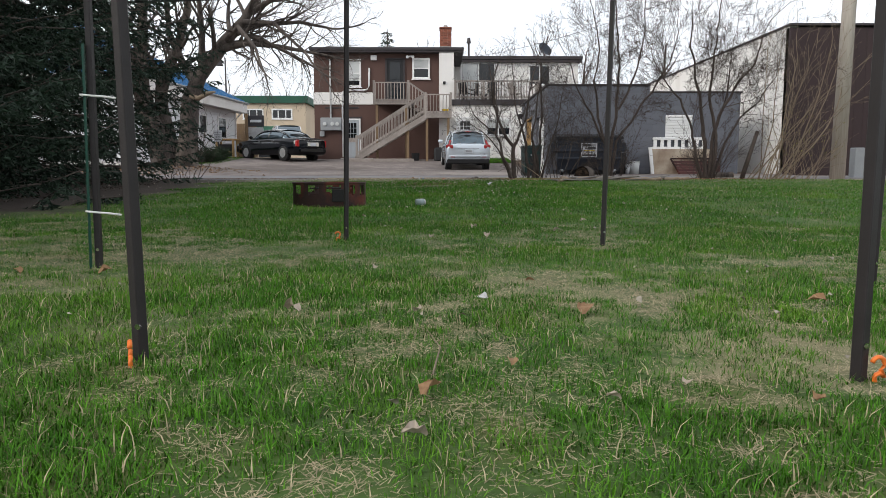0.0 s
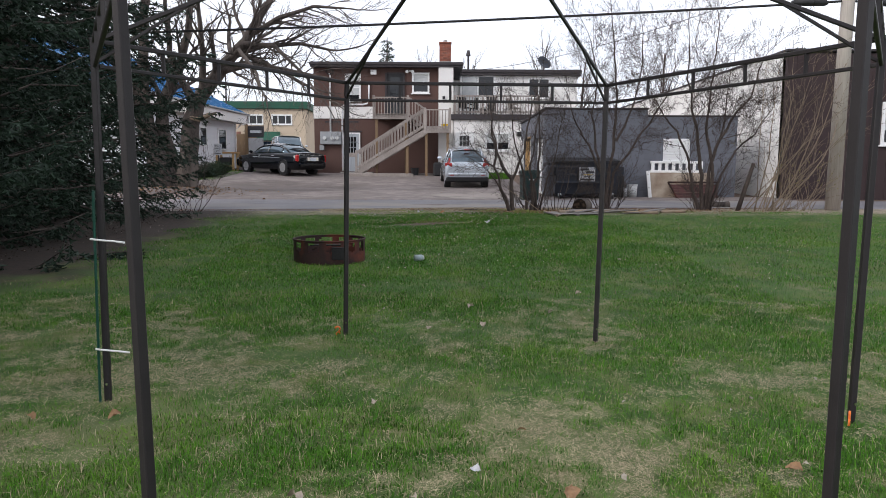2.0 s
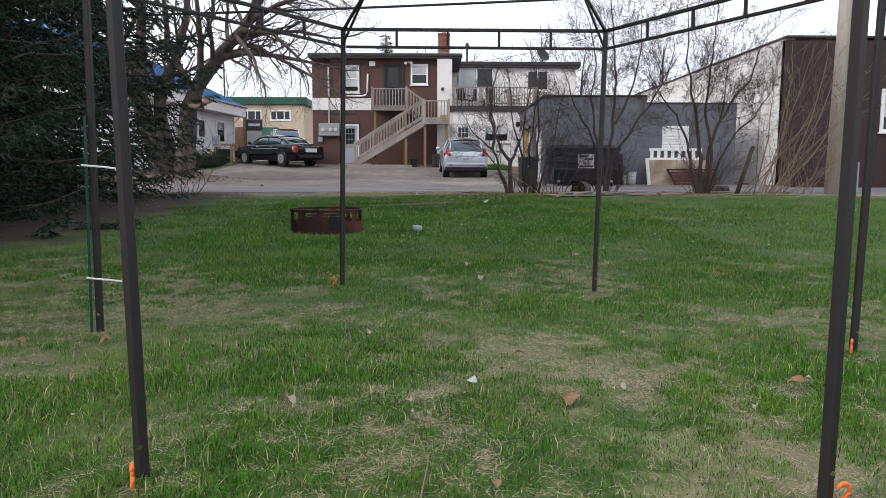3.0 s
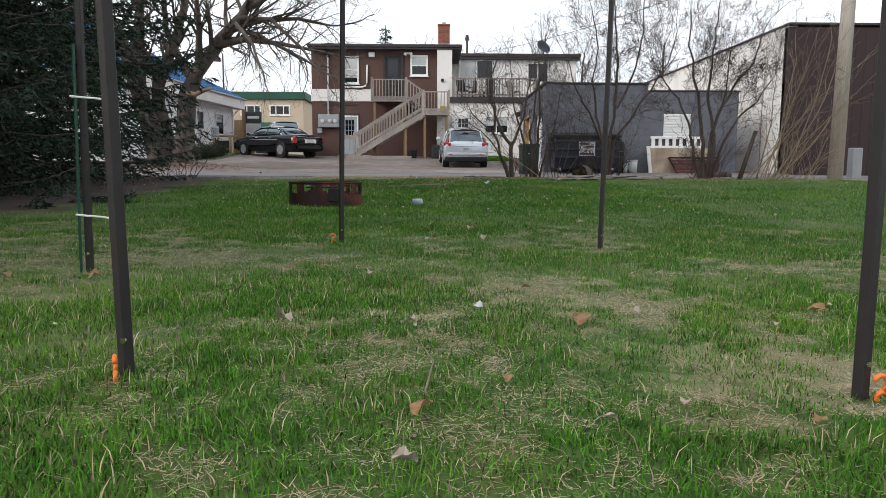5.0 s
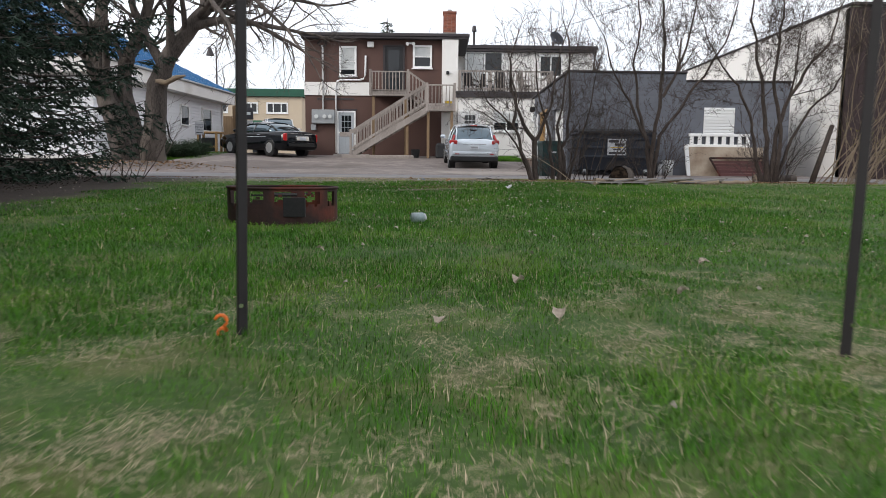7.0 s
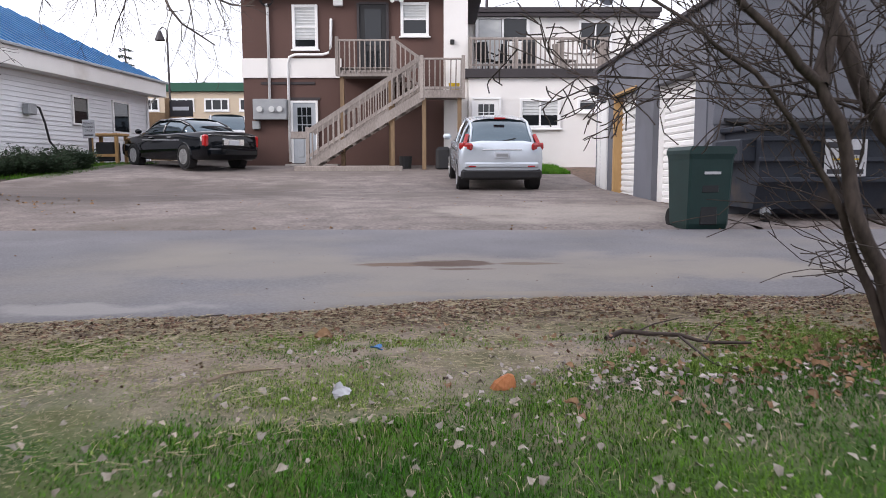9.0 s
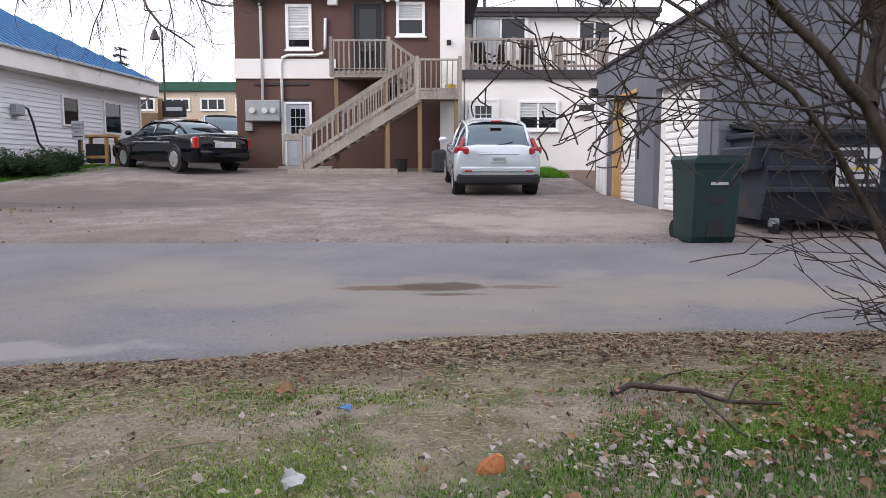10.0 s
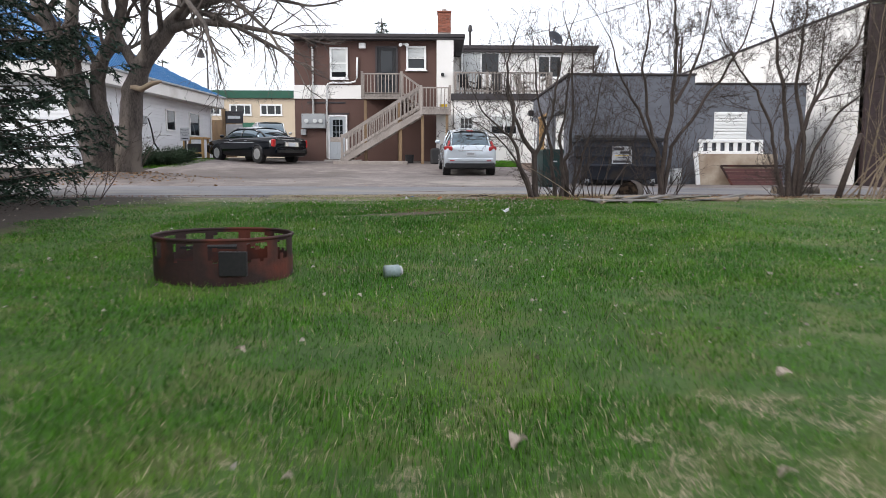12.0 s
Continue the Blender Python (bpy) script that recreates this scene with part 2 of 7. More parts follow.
def bar(bm, a, b, w, h=None, bevel=0.0):
    """A rectangular bar from a to b."""
    a, b = Vector(a), Vector(b)
    q = (b - a).to_track_quat("X", "Z")
    m = Matrix.LocRotScale((a + b) / 2, q, ((b - a).length, w, h or w))
    r = bmesh.ops.create_cube(bm, size=1, matrix=m)
    if bevel:
        es = list({e for v in r["verts"] for e in v.link_edges})
        bmesh.ops.bevel(bm, geom=es, offset=bevel, segments=1, affect="EDGES")
    return bm


def rod(bm, a, b, r0, r1=None, seg=8):
    a, b = Vector(a), Vector(b)
    q = (b - a).to_track_quat("Z", "Y")
    m = Matrix.LocRotScale((a + b) / 2, q, None)
    bmesh.ops.create_cone(bm, cap_ends=True, segments=seg, radius1=r0, radius2=r0 if r1 is None else r1, depth=(b - a).length, matrix=m)
    return bm


def tube_path(bm, pts, r, seg=8):
    """A round tube along a list of points; r is a number or one radius a point."""
    pts = [Vector(p) for p in pts]
    rs = r if isinstance(r, (list, tuple)) else [r] * len(pts)
    rings = []
    up = Vector((0.31, 0.17, 0.93))
    for i, p in enumerate(pts):
        d = (pts[min(i + 1, len(pts) - 1)] - pts[max(i - 1, 0)]).normalized()
        u = d.cross(up)
        if u.length < 0.05:
            u = d.cross(Vector((1, 0, 0)))
        u.normalize()
        w = d.cross(u)
        rings.append([bm.verts.new(p + rs[i] * (math.cos(k * math.tau / seg) * u + math.sin(k * math.tau / seg) * w)) for k in range(seg)])
    for a, b in zip(rings, rings[1:]):
        for k in range(seg):
            bm.faces.new((a[k], a[(k + 1) % seg], b[(k + 1) % seg], b[k]))
    bm.faces.new(rings[0][::-1])
    bm.faces.new(rings[-1])
    return bm


def mesh_from(name, verts, faces, mat, parent=None):
    me = bpy.data.meshes.new(name)
    me.from_pydata(verts, [], faces)
    me.materials.append(M[mat])
    ob = new(name, me)
    if parent is not None:
        ob.parent = parent
    return ob


# ---- ground ----
PROFILE_Y = [-60, 0, 6, 9.5, 13.2, 14.5, 15.65, 16.5, 18.0, 20, 21.6, 23, 25.3, 29.5, 33.5, 36.6, 48, 70, 600]
PROFILE_Z = [-0.6, 0, 0, 0.09, 0.23, 0.29, 0.335, 0.35, 0.35, 0.36, 0.385, 0.43, 0.5, 0.6, 0.93, 1.16, 1.45, 1.5, 1.5]


def ground_z(x, y):
    z = float(np.interp(y, PROFILE_Y, PROFILE_Z))
    z -= 0.016 * max(-12, min(12, x)) * max(0.0, min(1.0, (13 - y) / 10))
    mound = math.exp(-((x + 8.9) ** 2 + (y - 24.6) ** 2) / 4.0)
    z += 0.22 * mound
    z += 0.06 * max(0.0, min(1.0, (-7 - x) / 3)) * max(0.0, min(1.0, (y - 22) / 4))
    return z


def axis(*spans):
    out = []
    for a, b, step in spans:
        n = max(1, round((b - a) / step))
        out += [a + (b - a) * i / n for i in range(n)]
    return out + [spans[-1][1]]


def sheet(name, xs, ys, mat, lift, uneven=0.0, keep=None):
    verts, faces, nx = [], [], len(xs)
    for y in ys:
        for x in xs:
            u = uneven * noise.noise((x * 1.3, y * 1.3, 0.3)) + uneven * 0.4 * noise.noise((x * 5, y * 5, 2.0)) if uneven else 0
            verts.append((x, y, ground_z(x, y) + lift + u))
    for j in range(len(ys) - 1):
        for i in range(nx - 1):
            if keep is None or keep((xs[i] + xs[i + 1]) / 2, (ys[j] + ys[j + 1]) / 2):
                faces.append((j * nx + i, j * nx + i + 1, (j + 1) * nx + i + 1, (j + 1) * nx + i))
    ob = mesh_from(name, verts, faces, mat)
    for p in ob.data.polygons:
        p.use_smooth = True
    return ob


EDGE_X = [-9, -6, -3.3, -1.7, -1.0, -0.26, 0.5, 2.0, 9.0]
EDGE_Y = [16.2, 16.45, 16.75, 17.0, 17.16, 17.45, 17.6, 17.65, 18.1]


def road_edge(x):
    return float(np.interp(x, EDGE_X, EDGE_Y)) + 0.06 * noise.noise((x * 0.9, 3.1, 0)) + 0.05 * noise.noise((x * 2.9, 1.7, 0))


ground = sheet("ground", axis((-400, -40, 40), (-40, -8, 2), (-8, 12, 0.2), (12, 40, 2), (40, 400, 40)), axis((-60, -2, 4), (-2, 18.4, 0.2), (18.4, 40, 0.8), (40, 70, 5), (70, 600, 60)), "soil", 0.0, 0.012)


def zoned_ground():
    """Lawn soil, bare tan verge near the alley and brown mulched ground, darkened for spruce shade, by place."""
    m = M["soil"]
    n, l = m.node_tree.nodes, m.node_tree.links
    b = n["Principled BSDF"]
    base = b.inputs["Base Color"].links[0].from_socket
    geo = n.new("ShaderNodeTexCoord")
    xyz = n.new("ShaderNodeSeparateXYZ")
    l.new(geo.outputs["Object"], xyz.inputs[0])
    wob = n.new("ShaderNodeTexNoise")
    wob.inputs["Scale"].default_value, wob.inputs["Detail"].default_value = 1.3, 5
    l.new(geo.outputs["Object"], wob.inputs["Vector"])

    def step(socket, sign, edge, soft):
        a = n.new("ShaderNodeMath")
        a.operation = "MULTIPLY_ADD"
        l.new(wob.outputs["Fac"], a.inputs[0])
        a.inputs[1].default_value = 2.2
        s = n.new("ShaderNodeMath")
        s.operation = "MULTIPLY"
        s.inputs[1].default_value = sign
        l.new(socket, s.inputs[0]), l.new(s.outputs[0], a.inputs[2])
        r_ = n.new("ShaderNodeMapRange")
        r_.inputs["From Min"].default_value, r_.inputs["From Max"].default_value = edge + 1.1 - soft, edge + 1.1 + soft
        l.new(a.outputs[0], r_.inputs[0])
        return r_.outputs[0]

    fine = n.new("ShaderNodeTexNoise")
    fine.inputs["Scale"].default_value, fine.inputs["Detail"].default_value = 9, 8
    l.new(geo.outputs["Object"], fine.inputs["Vector"])

    crumb = n.new("ShaderNodeTexNoise")
    crumb.inputs["Scale"].default_value, crumb.inputs["Detail"].default_value = 75, 4
    l.new(geo.outputs["Object"], crumb.inputs["Vector"])

    def earth(c1, c2):
        c = n.new("ShaderNodeMixRGB")
        c.inputs[1].default_value, c.inputs[2].default_value = (*c1, 1), (*c2, 1)
        r_ = n.new("ShaderNodeMapRange")
        r_.inputs["From Min"].default_value, r_.inputs["From Max"].default_value = 0.4, 0.6
        both_ = n.new("ShaderNodeMixRGB")
        both_.inputs[0].default_value = 0.5
        l.new(fine.outputs["Fac"], both_.inputs[1]), l.new(crumb.outputs["Fac"], both_.inputs[2])
        l.new(both_.outputs[0], r_.inputs[0]), l.new(r_.outputs[0], c.inputs[0])
        return c.outputs[0]

    verge = n.new("ShaderNodeMixRGB")
    l.new(step(xyz.outputs["Y"], 1.0, 15.9, 0.5), verge.inputs[0])
    l.new(base, verge.inputs[1]), l.new(earth((0.33, 0.27, 0.21), (0.17, 0.135, 0.1)), verge.inputs[2])
    moss = n.new("ShaderNodeMixRGB")
    mn = n.new("ShaderNodeTexNoise")
    mn.inputs["Scale"].default_value, mn.inputs["Detail"].default_value = 1.9, 7
    l.new(geo.outputs["Object"], mn.inputs["Vector"])
    mr = n.new("ShaderNodeMapRange")
    mr.inputs["From Min"].default_value, mr.inputs["From Max"].default_value = 0.5, 0.6
    mr.inputs["To Max"].default_value = 0.6
    l.new(mn.outputs["Fac"], mr.inputs[0])
    l.new(mr.outputs[0], moss.inputs[0])
    l.new(verge.outputs[0], moss.inputs[1])
    l.new(earth((0.115, 0.125, 0.035), (0.075, 0.085, 0.022)), moss.inputs[2])
    verge = moss
    slope = n.new("ShaderNodeMath")
    slope.operation = "MULTIPLY_ADD"
    slope.inputs[1].default_value = -0.14
    l.new(xyz.outputs["X"], slope.inputs[0]), l.new(xyz.outputs["Y"], slope.inputs[2])
    litter = n.new("ShaderNodeMixRGB")
    near_road = n.new("ShaderNodeMapRange")
    near_road.inputs["From Min"].default_value, near_road.inputs["From Max"].default_value = 17.0, 17.25
    near_road.inputs["To Max"].default_value = 0.85
    l.new(slope.outputs[0], near_road.inputs[0]), l.new(near_road.outputs[0], litter.inputs[0])
    l.new(verge.outputs[0], litter.inputs[1]), l.new(earth((0.15, 0.09, 0.065), (0.06, 0.037, 0.028)), litter.inputs[2])
    verge = litter
    both = n.new("ShaderNodeMath")
    both.operation = "MULTIPLY"
    l.new(step(xyz.outputs["X"], -1.0, 4.3, 0.4), both.inputs[0])
    l.new(step(xyz.outputs["Y"], 1.0, 7.6, 0.6), both.inputs[1])
    # brown ground cover under the spruces, their shade painted into its colour
    shaded_mulch = n.new("ShaderNodeMixRGB")
    l.new(both.outputs[0], shaded_mulch.inputs[0])
    l.new(verge.outputs[0], shaded_mulch.inputs[1]), l.new(earth((0.042, 0.029, 0.021), (0.022, 0.016, 0.012)), shaded_mulch.inputs[2])
    l.new(shaded_mulch.outputs[0], b.inputs["Base Color"])


zoned_ground()
tagged(ground, "patchy spring lawn soil rising gently to the alley", "ground", kind="structure")

# ---- alley and parking lot ----
def strip(name, xs, edge0, edge1, n, mat, lift):
    verts, faces, nx = [], [], len(xs)
    for j in range(n + 1):
        for x in xs:
            y = edge0(x) + (edge1(x) - edge0(x)) * j / n
            verts.append((x, y, ground_z(x, y) + (lift if j else -0.02)))
    for j in range(n):
        for i in range(nx - 1):
            faces.append((j * nx + i, j * nx + i + 1, (j + 1) * nx + i + 1, (j + 1) * nx + i))
    ob = mesh_from(name, verts, faces, mat)
    for p in ob.data.polygons:
        p.use_smooth = True
    return ob


road = strip("road_alley", axis((-60, -10, 2), (-10, 12, 0.15), (12, 60, 2)), road_edge, lambda x: 21.5 + 0.1 * noise.noise((x * 0.4, 8, 0)), 44, "asphalt", 0.04)


def stained(m, patches):
    """Patches of sand, mud, litter or plain darker tone on a paving, by place."""
    n, l = m.node_tree.nodes, m.node_tree.links
    b = n["Principled BSDF"]
    out = b.inputs["Base Color"].links[0].from_socket
    co = n.new("ShaderNodeTexCoord")

    def patch(src, at, size, colour, edge, scale, amount):
        mp = n.new("ShaderNodeMapping")
        mp.inputs["Location"].default_value = (-at[0] / size[0], -at[1] / size[1], 0)
        mp.inputs["Scale"].default_value = (1 / size[0], 1 / size[1], 0.0)
        l.new(co.outputs["Object"], mp.inputs[0])
        ln = n.new("ShaderNodeVectorMath")
        ln.operation = "LENGTH"
        l.new(mp.outputs[0], ln.inputs[0])
        ns = n.new("ShaderNodeTexNoise")
        ns.inputs["Scale"].default_value, ns.inputs["Detail"].default_value = scale, 7
        l.new(co.outputs["Object"], ns.inputs["Vector"])
        a = n.new("ShaderNodeMath")
        a.operation = "MULTIPLY_ADD"
        a.inputs[1].default_value = edge
        l.new(ns.outputs["Fac"], a.inputs[0]), l.new(ln.outputs["Value"], a.inputs[2])
        r_ = n.new("ShaderNodeMapRange")
        r_.inputs["From Min"].default_value, r_.inputs["From Max"].default_value = 1.0 + edge * 0.5, 0.55 + edge * 0.5
        r_.inputs["To Max"].default_value = amount
        l.new(a.outputs[0], r_.inputs[0])
        mx = n.new("ShaderNodeMixRGB")
        mx.inputs[2].default_value = (*colour, 1)
        l.new(r_.outputs[0], mx.inputs[0]), l.new(src, mx.inputs[1])
        return mx.outputs[0]

    for p in patches:
        out = patch(out, *p)
    l.new(out, b.inputs["Base Color"])


stained(M["asphalt"], [
    ((0.3, 18.8), (3.4, 0.75), (0.27, 0.24, 0.205), 2.4, 1.8, 0.6),
    ((-1.9, 17.3), (0.6, 0.2), (0.34, 0.32, 0.3), 2.4, 3.5, 0.6),
    ((3.5, 18.6), (3.0, 0.4), (0.28, 0.25, 0.21), 2.0, 1.8, 0.5),
    ((0.2, 17.72), (1.2, 0.1), (0.26, 0.22, 0.18), 2.4, 5.0, 0.6),
    ((-0.32, 18.9), (0.42, 0.12), (0.13, 0.075, 0.045), 2.6, 2.6, 0.85),
    ((0.0, 18.95), (0.3, 0.2), (0.085, 0.05, 0.035), 2.6, 3.0, 0.9),
    ((0.05, 18.68), (0.3, 0.06), (0.1, 0.06, 0.04), 2.6, 3.6, 0.8),
    ((0.5, 18.95), (0.3, 0.07), (0.13, 0.085, 0.055), 2.6, 3.6, 0.7),
])
stained(M["soil"], [((-0.2, 13.85), (0.95, 0.34), (0.075, 0.048, 0.034), 3.0, 7.0, 0.9), ((0.5, 3.3), (0.9, 0.9), (0.2, 0.2, 0.095), 3.2, 5.0, 0.35), ((-1.2, 3.2), (1.3, 1.0), (0.2, 0.19, 0.1), 3.2, 4.0, 0.3), ((1.15, 2.2), (0.6, 0.5), (0.26, 0.235, 0.135), 3.2, 5.0, 0.55), ((-0.35, 16.72), (0.55, 0.2), (0.3, 0.25, 0.2), 2.0, 4.0, 0.8), ((0.75, 16.85), (0.5, 0.12), (0.25, 0.21, 0.18), 2.0, 4.0, 0.7)])
# lot: one paler patch, a wide darker area at left, a darker one at the back
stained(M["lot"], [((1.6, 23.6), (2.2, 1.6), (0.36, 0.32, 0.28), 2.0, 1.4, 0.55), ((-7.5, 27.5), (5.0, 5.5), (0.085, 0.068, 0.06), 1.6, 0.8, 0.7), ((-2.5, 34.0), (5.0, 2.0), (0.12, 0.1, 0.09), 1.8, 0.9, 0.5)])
tagged(road, "grey asphalt alley with sandy worn patches", "road", kind="structure")
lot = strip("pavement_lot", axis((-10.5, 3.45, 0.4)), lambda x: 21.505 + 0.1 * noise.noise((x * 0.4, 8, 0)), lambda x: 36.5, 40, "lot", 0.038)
tagged(lot, "worn brownish asphalt parking lot behind the buildings", "parking lot", kind="structure")
apron = strip("pavement_apron", axis((3.5, 11.0, 0.5)), lambda x: 21.505 + 0.1 * noise.noise((x * 0.4, 8, 0)), lambda x: 23.28, 8, "lot", 0.036)
tagged(apron, "worn asphalt apron before the grey garage", "pavement", kind="structure")


# ---- windows and doors ----
def window(parent, x0, x1, y, z0, z1, sash=True, blind=0.0, frame_w=0.09, sill=True, split_x=False):
    """A white window in a wall that faces -y."""
    w = part("window", boxed(x0 + 0.02, x1 - 0.02, y - 0.01, y + 0.03, z0 + 0.02, z1 - 0.02), "glass", parent, "dark reflecting window glass")
    f = bmesh.new()
    box(f, x0, x0 + frame_w, y - 0.06, y + 0.02, z0, z1, 0.008)
    box(f, x1 - frame_w, x1, y - 0.06, y + 0.02, z0, z1, 0.008)
    box(f, x0 + frame_w, x1 - frame_w, y - 0.057, y + 0.02, z1 - frame_w, z1, 0.008)
    box(f, x0 + frame_w, x1 - frame_w, y - 0.057, y + 0.02, z0, z0 + frame_w, 0.008)
    part("frame", f, "white_paint", w, "white window frame")
    if sash:
        zm = (z0 + z1) / 2
        part("sash_bar", boxed(x0 + frame_w, x1 - frame_w, y - 0.04, y + 0.02, zm - 0.025, zm + 0.025, 0.006), "white_paint", w)
    if split_x:
        xm = (x0 + x1) / 2
        part("sash_bar", boxed(xm - 0.03, xm + 0.03, y - 0.04, y + 0.02, z0 + frame_w, z1 - frame_w, 0.006), "white_paint", w)
    if blind:
        b = bmesh.new()
        count = max(2, int(blind * (z1 - z0 - 2 * frame_w) / 0.023))
        rows = [[(x, y - 0.022 + 0.012 * (k % 2), z1 - frame_w - 0.023 * k) for x in (x0 + frame_w, x1 - frame_w)] for k in range(count)]
        vs = [[b.verts.new(q) for q in row] for row in rows]
        for a_, c_ in zip(vs, vs[1:]):
            b.faces.new((a_[0], c_[0], c_[1], a_[1]))
        part("blind", b, "blind", w, "pale slatted blind")
    if sill:
        part("sill", boxed(x0 - 0.05, x1 + 0.05, y - 0.1, y, z0 - 0.05, z0, 0.01), "white_paint", w)
    return w


def panel_door(parent, x0, x1, y, z0, z1, mat, rows=3, cols=3, trim="white_paint", glass_part=0.42):
    d = part("door", boxed(x0 + 0.07, x1 - 0.07, y - 0.03, y + 0.02, z0, z1 - 0.07, 0.005), mat, parent, "half-glazed entrance door")
    t = bmesh.new()
    box(t, x0, x0 + 0.07, y - 0.06, y, z0, z1, 0.006)
    box(t, x1 - 0.07, x1, y - 0.06, y, z0, z1, 0.006)
    box(t, x0 + 0.07, x1 - 0.07, y - 0.058, y, z1 - 0.07, z1, 0.006)
    part("frame", t, trim, d, "door casing")
    gz1 = z1 - 0.2
    gz0 = gz1 - glass_part * (z1 - z0)
    gx0, gx1 = x0 + 0.2, x1 - 0.2
    for i in range(cols):
        for j in range(rows):
            a = gx0 + (gx1 - gx0) * i / cols
            c = gz0 + (gz1 - gz0) * j / rows
            part("pane", boxed(a + 0.012, a + (gx1 - gx0) / cols - 0.012, y - 0.036, y - 0.026, c + 0.012, c + (gz1 - gz0) / rows - 0.012), "glass", d)
    for k in (0, 1):
        a, b = (gx0, (gx0 + gx1) / 2 - 0.03) if k == 0 else ((gx0 + gx1) / 2 + 0.03, gx1)
        part("door_panel", boxed(a, b, y - 0.04, y - 0.028, z0 + 0.2, gz0 - 0.15, 0.008), mat, d)
    kb = bmesh.new()
    bmesh.ops.create_uvsphere(kb, u_segments=10, v_segments=6, radius=0.035, matrix=Matrix.Translation((x0 + 0.13, y - 0.07, z0 + 0.95)))
    part("door_handle", kb, "chrome", d, "metal door knob", True)
    return d


# ---- brown two-storey building ----
F = 36.6
brown = thing("apartment_building", (0, 0, 0), 0, "brown stucco two-storey building with a white band and flat roof", "building")
bz = 0.9
part("wall", boxed(-6.3, 0.0, F, F + 14, bz, 6.48), "brown_wall", brown, "brown stucco wall")
part("band", boxed(-6.33, -3.2, F - 0.05, F + 14, 3.92, 4.52, 0.01), "white_wall", brown, "white painted band")
r = bmesh.new()
box(r, -6.4, 1.2, F - 0.42, F + 14.2, 6.44, 6.54, 0.01)
box(r, -6.44, 1.24, F - 0.47, F + 14.25, 6.54, 6.67, 0.015)
part("roof", r, "dark_trim", brown, "dark flat roof edge")
part("roof_deck", boxed(-6.36, 1.2, F - 0.37, F + 14.1, 6.67, 6.7), "roof_felt", brown)
window(brown, -4.72, -3.92, F, 4.79, 6.15, True, 0.85)
window(brown, -1.34, -0.46, F, 5.19, 6.22, True, 0.5)
# upper door, dark
ud = part("door", boxed(-2.62, -1.79, F - 0.04, F + 0.02, 4.05, 6.15, 0.006), "black_plastic", brown, "dark storm door with a tall glass pane")
part("pane", boxed(-2.46, -1.95, F - 0.05, F - 0.038, 4.9, 6.0), "glass", ud)
part("pane", boxed(-2.46, -1.95, F - 0.05, F - 0.038, 4.2, 4.75), "glass", ud)
t = bmesh.new()
box(t, -2.7, -2.62, F - 0.07, F, 4.05, 6.2)
box(t, -1.79, -1.71, F - 0.07, F, 4.05, 6.2)
box(t, -2.62, -1.79, F - 0.068, F, 6.15, 6.22)
part("frame", t, "dark_trim", ud)
panel_door(brown, -4.83, -3.97, F, 1.26, 3.22, "grey_wood", 3, 3)
part("step", boxed(-4.95, -3.3, F - 0.5, F, 1.0, 1.24, 0.02), "mortar", brown, "concrete doorstep")
part("lintel", boxed(-4.9, -3.9, F - 0.03, F, 3.24, 3.32), "dark_trim", brown)
part("sign_bracket", boxed(-5.75, -4.05, F - 0.03, F, 3.72, 3.8, 0.005), "dark_trim", brown, "thin dark rail on the wall")
# white column and brick chimney
part("column", boxed(0.0, 0.74, F - 0.38, F + 0.6, bz, 6.47), "white_wall", brown, "white painted chimney breast")
ch = part("chimney", boxed(0.06, 0.6, F - 0.32, F + 0.22, 6.46, 7.55), "mortar", brown, "red brick chimney")
for row in range(14):
    z = 6.76 + row * 0.06 if row else 6.76
    for k in range(3):
        a = 0.05 + k * 0.187 + (0.0 if row % 2 else -0.02)
        part("brick", boxed(max(0.05, a) + 0.004, min(0.61, a + 0.183), F - 0.335, F - 0.31, z, z + 0.052), "brick", ch)
    part("brick", boxed(0.042, 0.062, F - 0.33, F - 0.07, z, z + 0.052), "brick", ch)
    part("brick", boxed(0.598, 0.618, F - 0.33, F - 0.07, z, z + 0.052), "brick", ch)
part("cap", boxed(0.02, 0.64, F - 0.36, F + 0.26, 7.6, 7.68, 0.01), "brick", ch)
rod_b = rod(bmesh.new(), (0.33, F - 0.05, 7.6), (0.33, F - 0.05, 7.8), 0.12, 0.1, 10)
part("flue", rod_b, "mortar", ch)
# pipes and meters
p = bmesh.new()
tube_path(p, [(-5.47, F - 0.06, 3.2), (-5.47, F - 0.06, 6.05), (-5.5, F - 0.12, 6.15)], 0.045)
part("conduit", p, "white_paint", brown, "white service conduit", True)
p = bmesh.new()
tube_path(p, [(-3.5, F - 0.06, 5.72), (-3.52, F - 0.06, 4.85), (-3.6, F - 0.09, 4.68), (-3.8, F - 0.1, 4.62), (-4.65, F - 0.1, 4.62), (-4.82, F - 0.09, 4.55), (-4.87, F - 0.06, 4.35), (-4.87, F - 0.06, 1.3)], 0.045)
part("conduit", p, "white_paint", brown, "bent white pipe", True)
mb = part("meter_box", boxed(-5.97, -4.92, F - 0.25, F, 2.62, 3.26, 0.02), "galv", brown, "grey electric meter cabinet")
for x in (-5.75, -5.37, -5.12):
    part("meter", rod(bmesh.new(), (x, F - 0.32, 2.94), (x, F - 0.24, 2.94), 0.09, 0.09, 14), "blind", mb)
part("junction_box", boxed(-6.03, -5.8, F - 0.12, F, 2.33, 2.59, 0.01), "galv", brown)
part("wall_vent", boxed(-3.42, -3.12, F - 0.16, F, 6.1, 6.34, 0.02), "white_paint", brown, "white wall box")
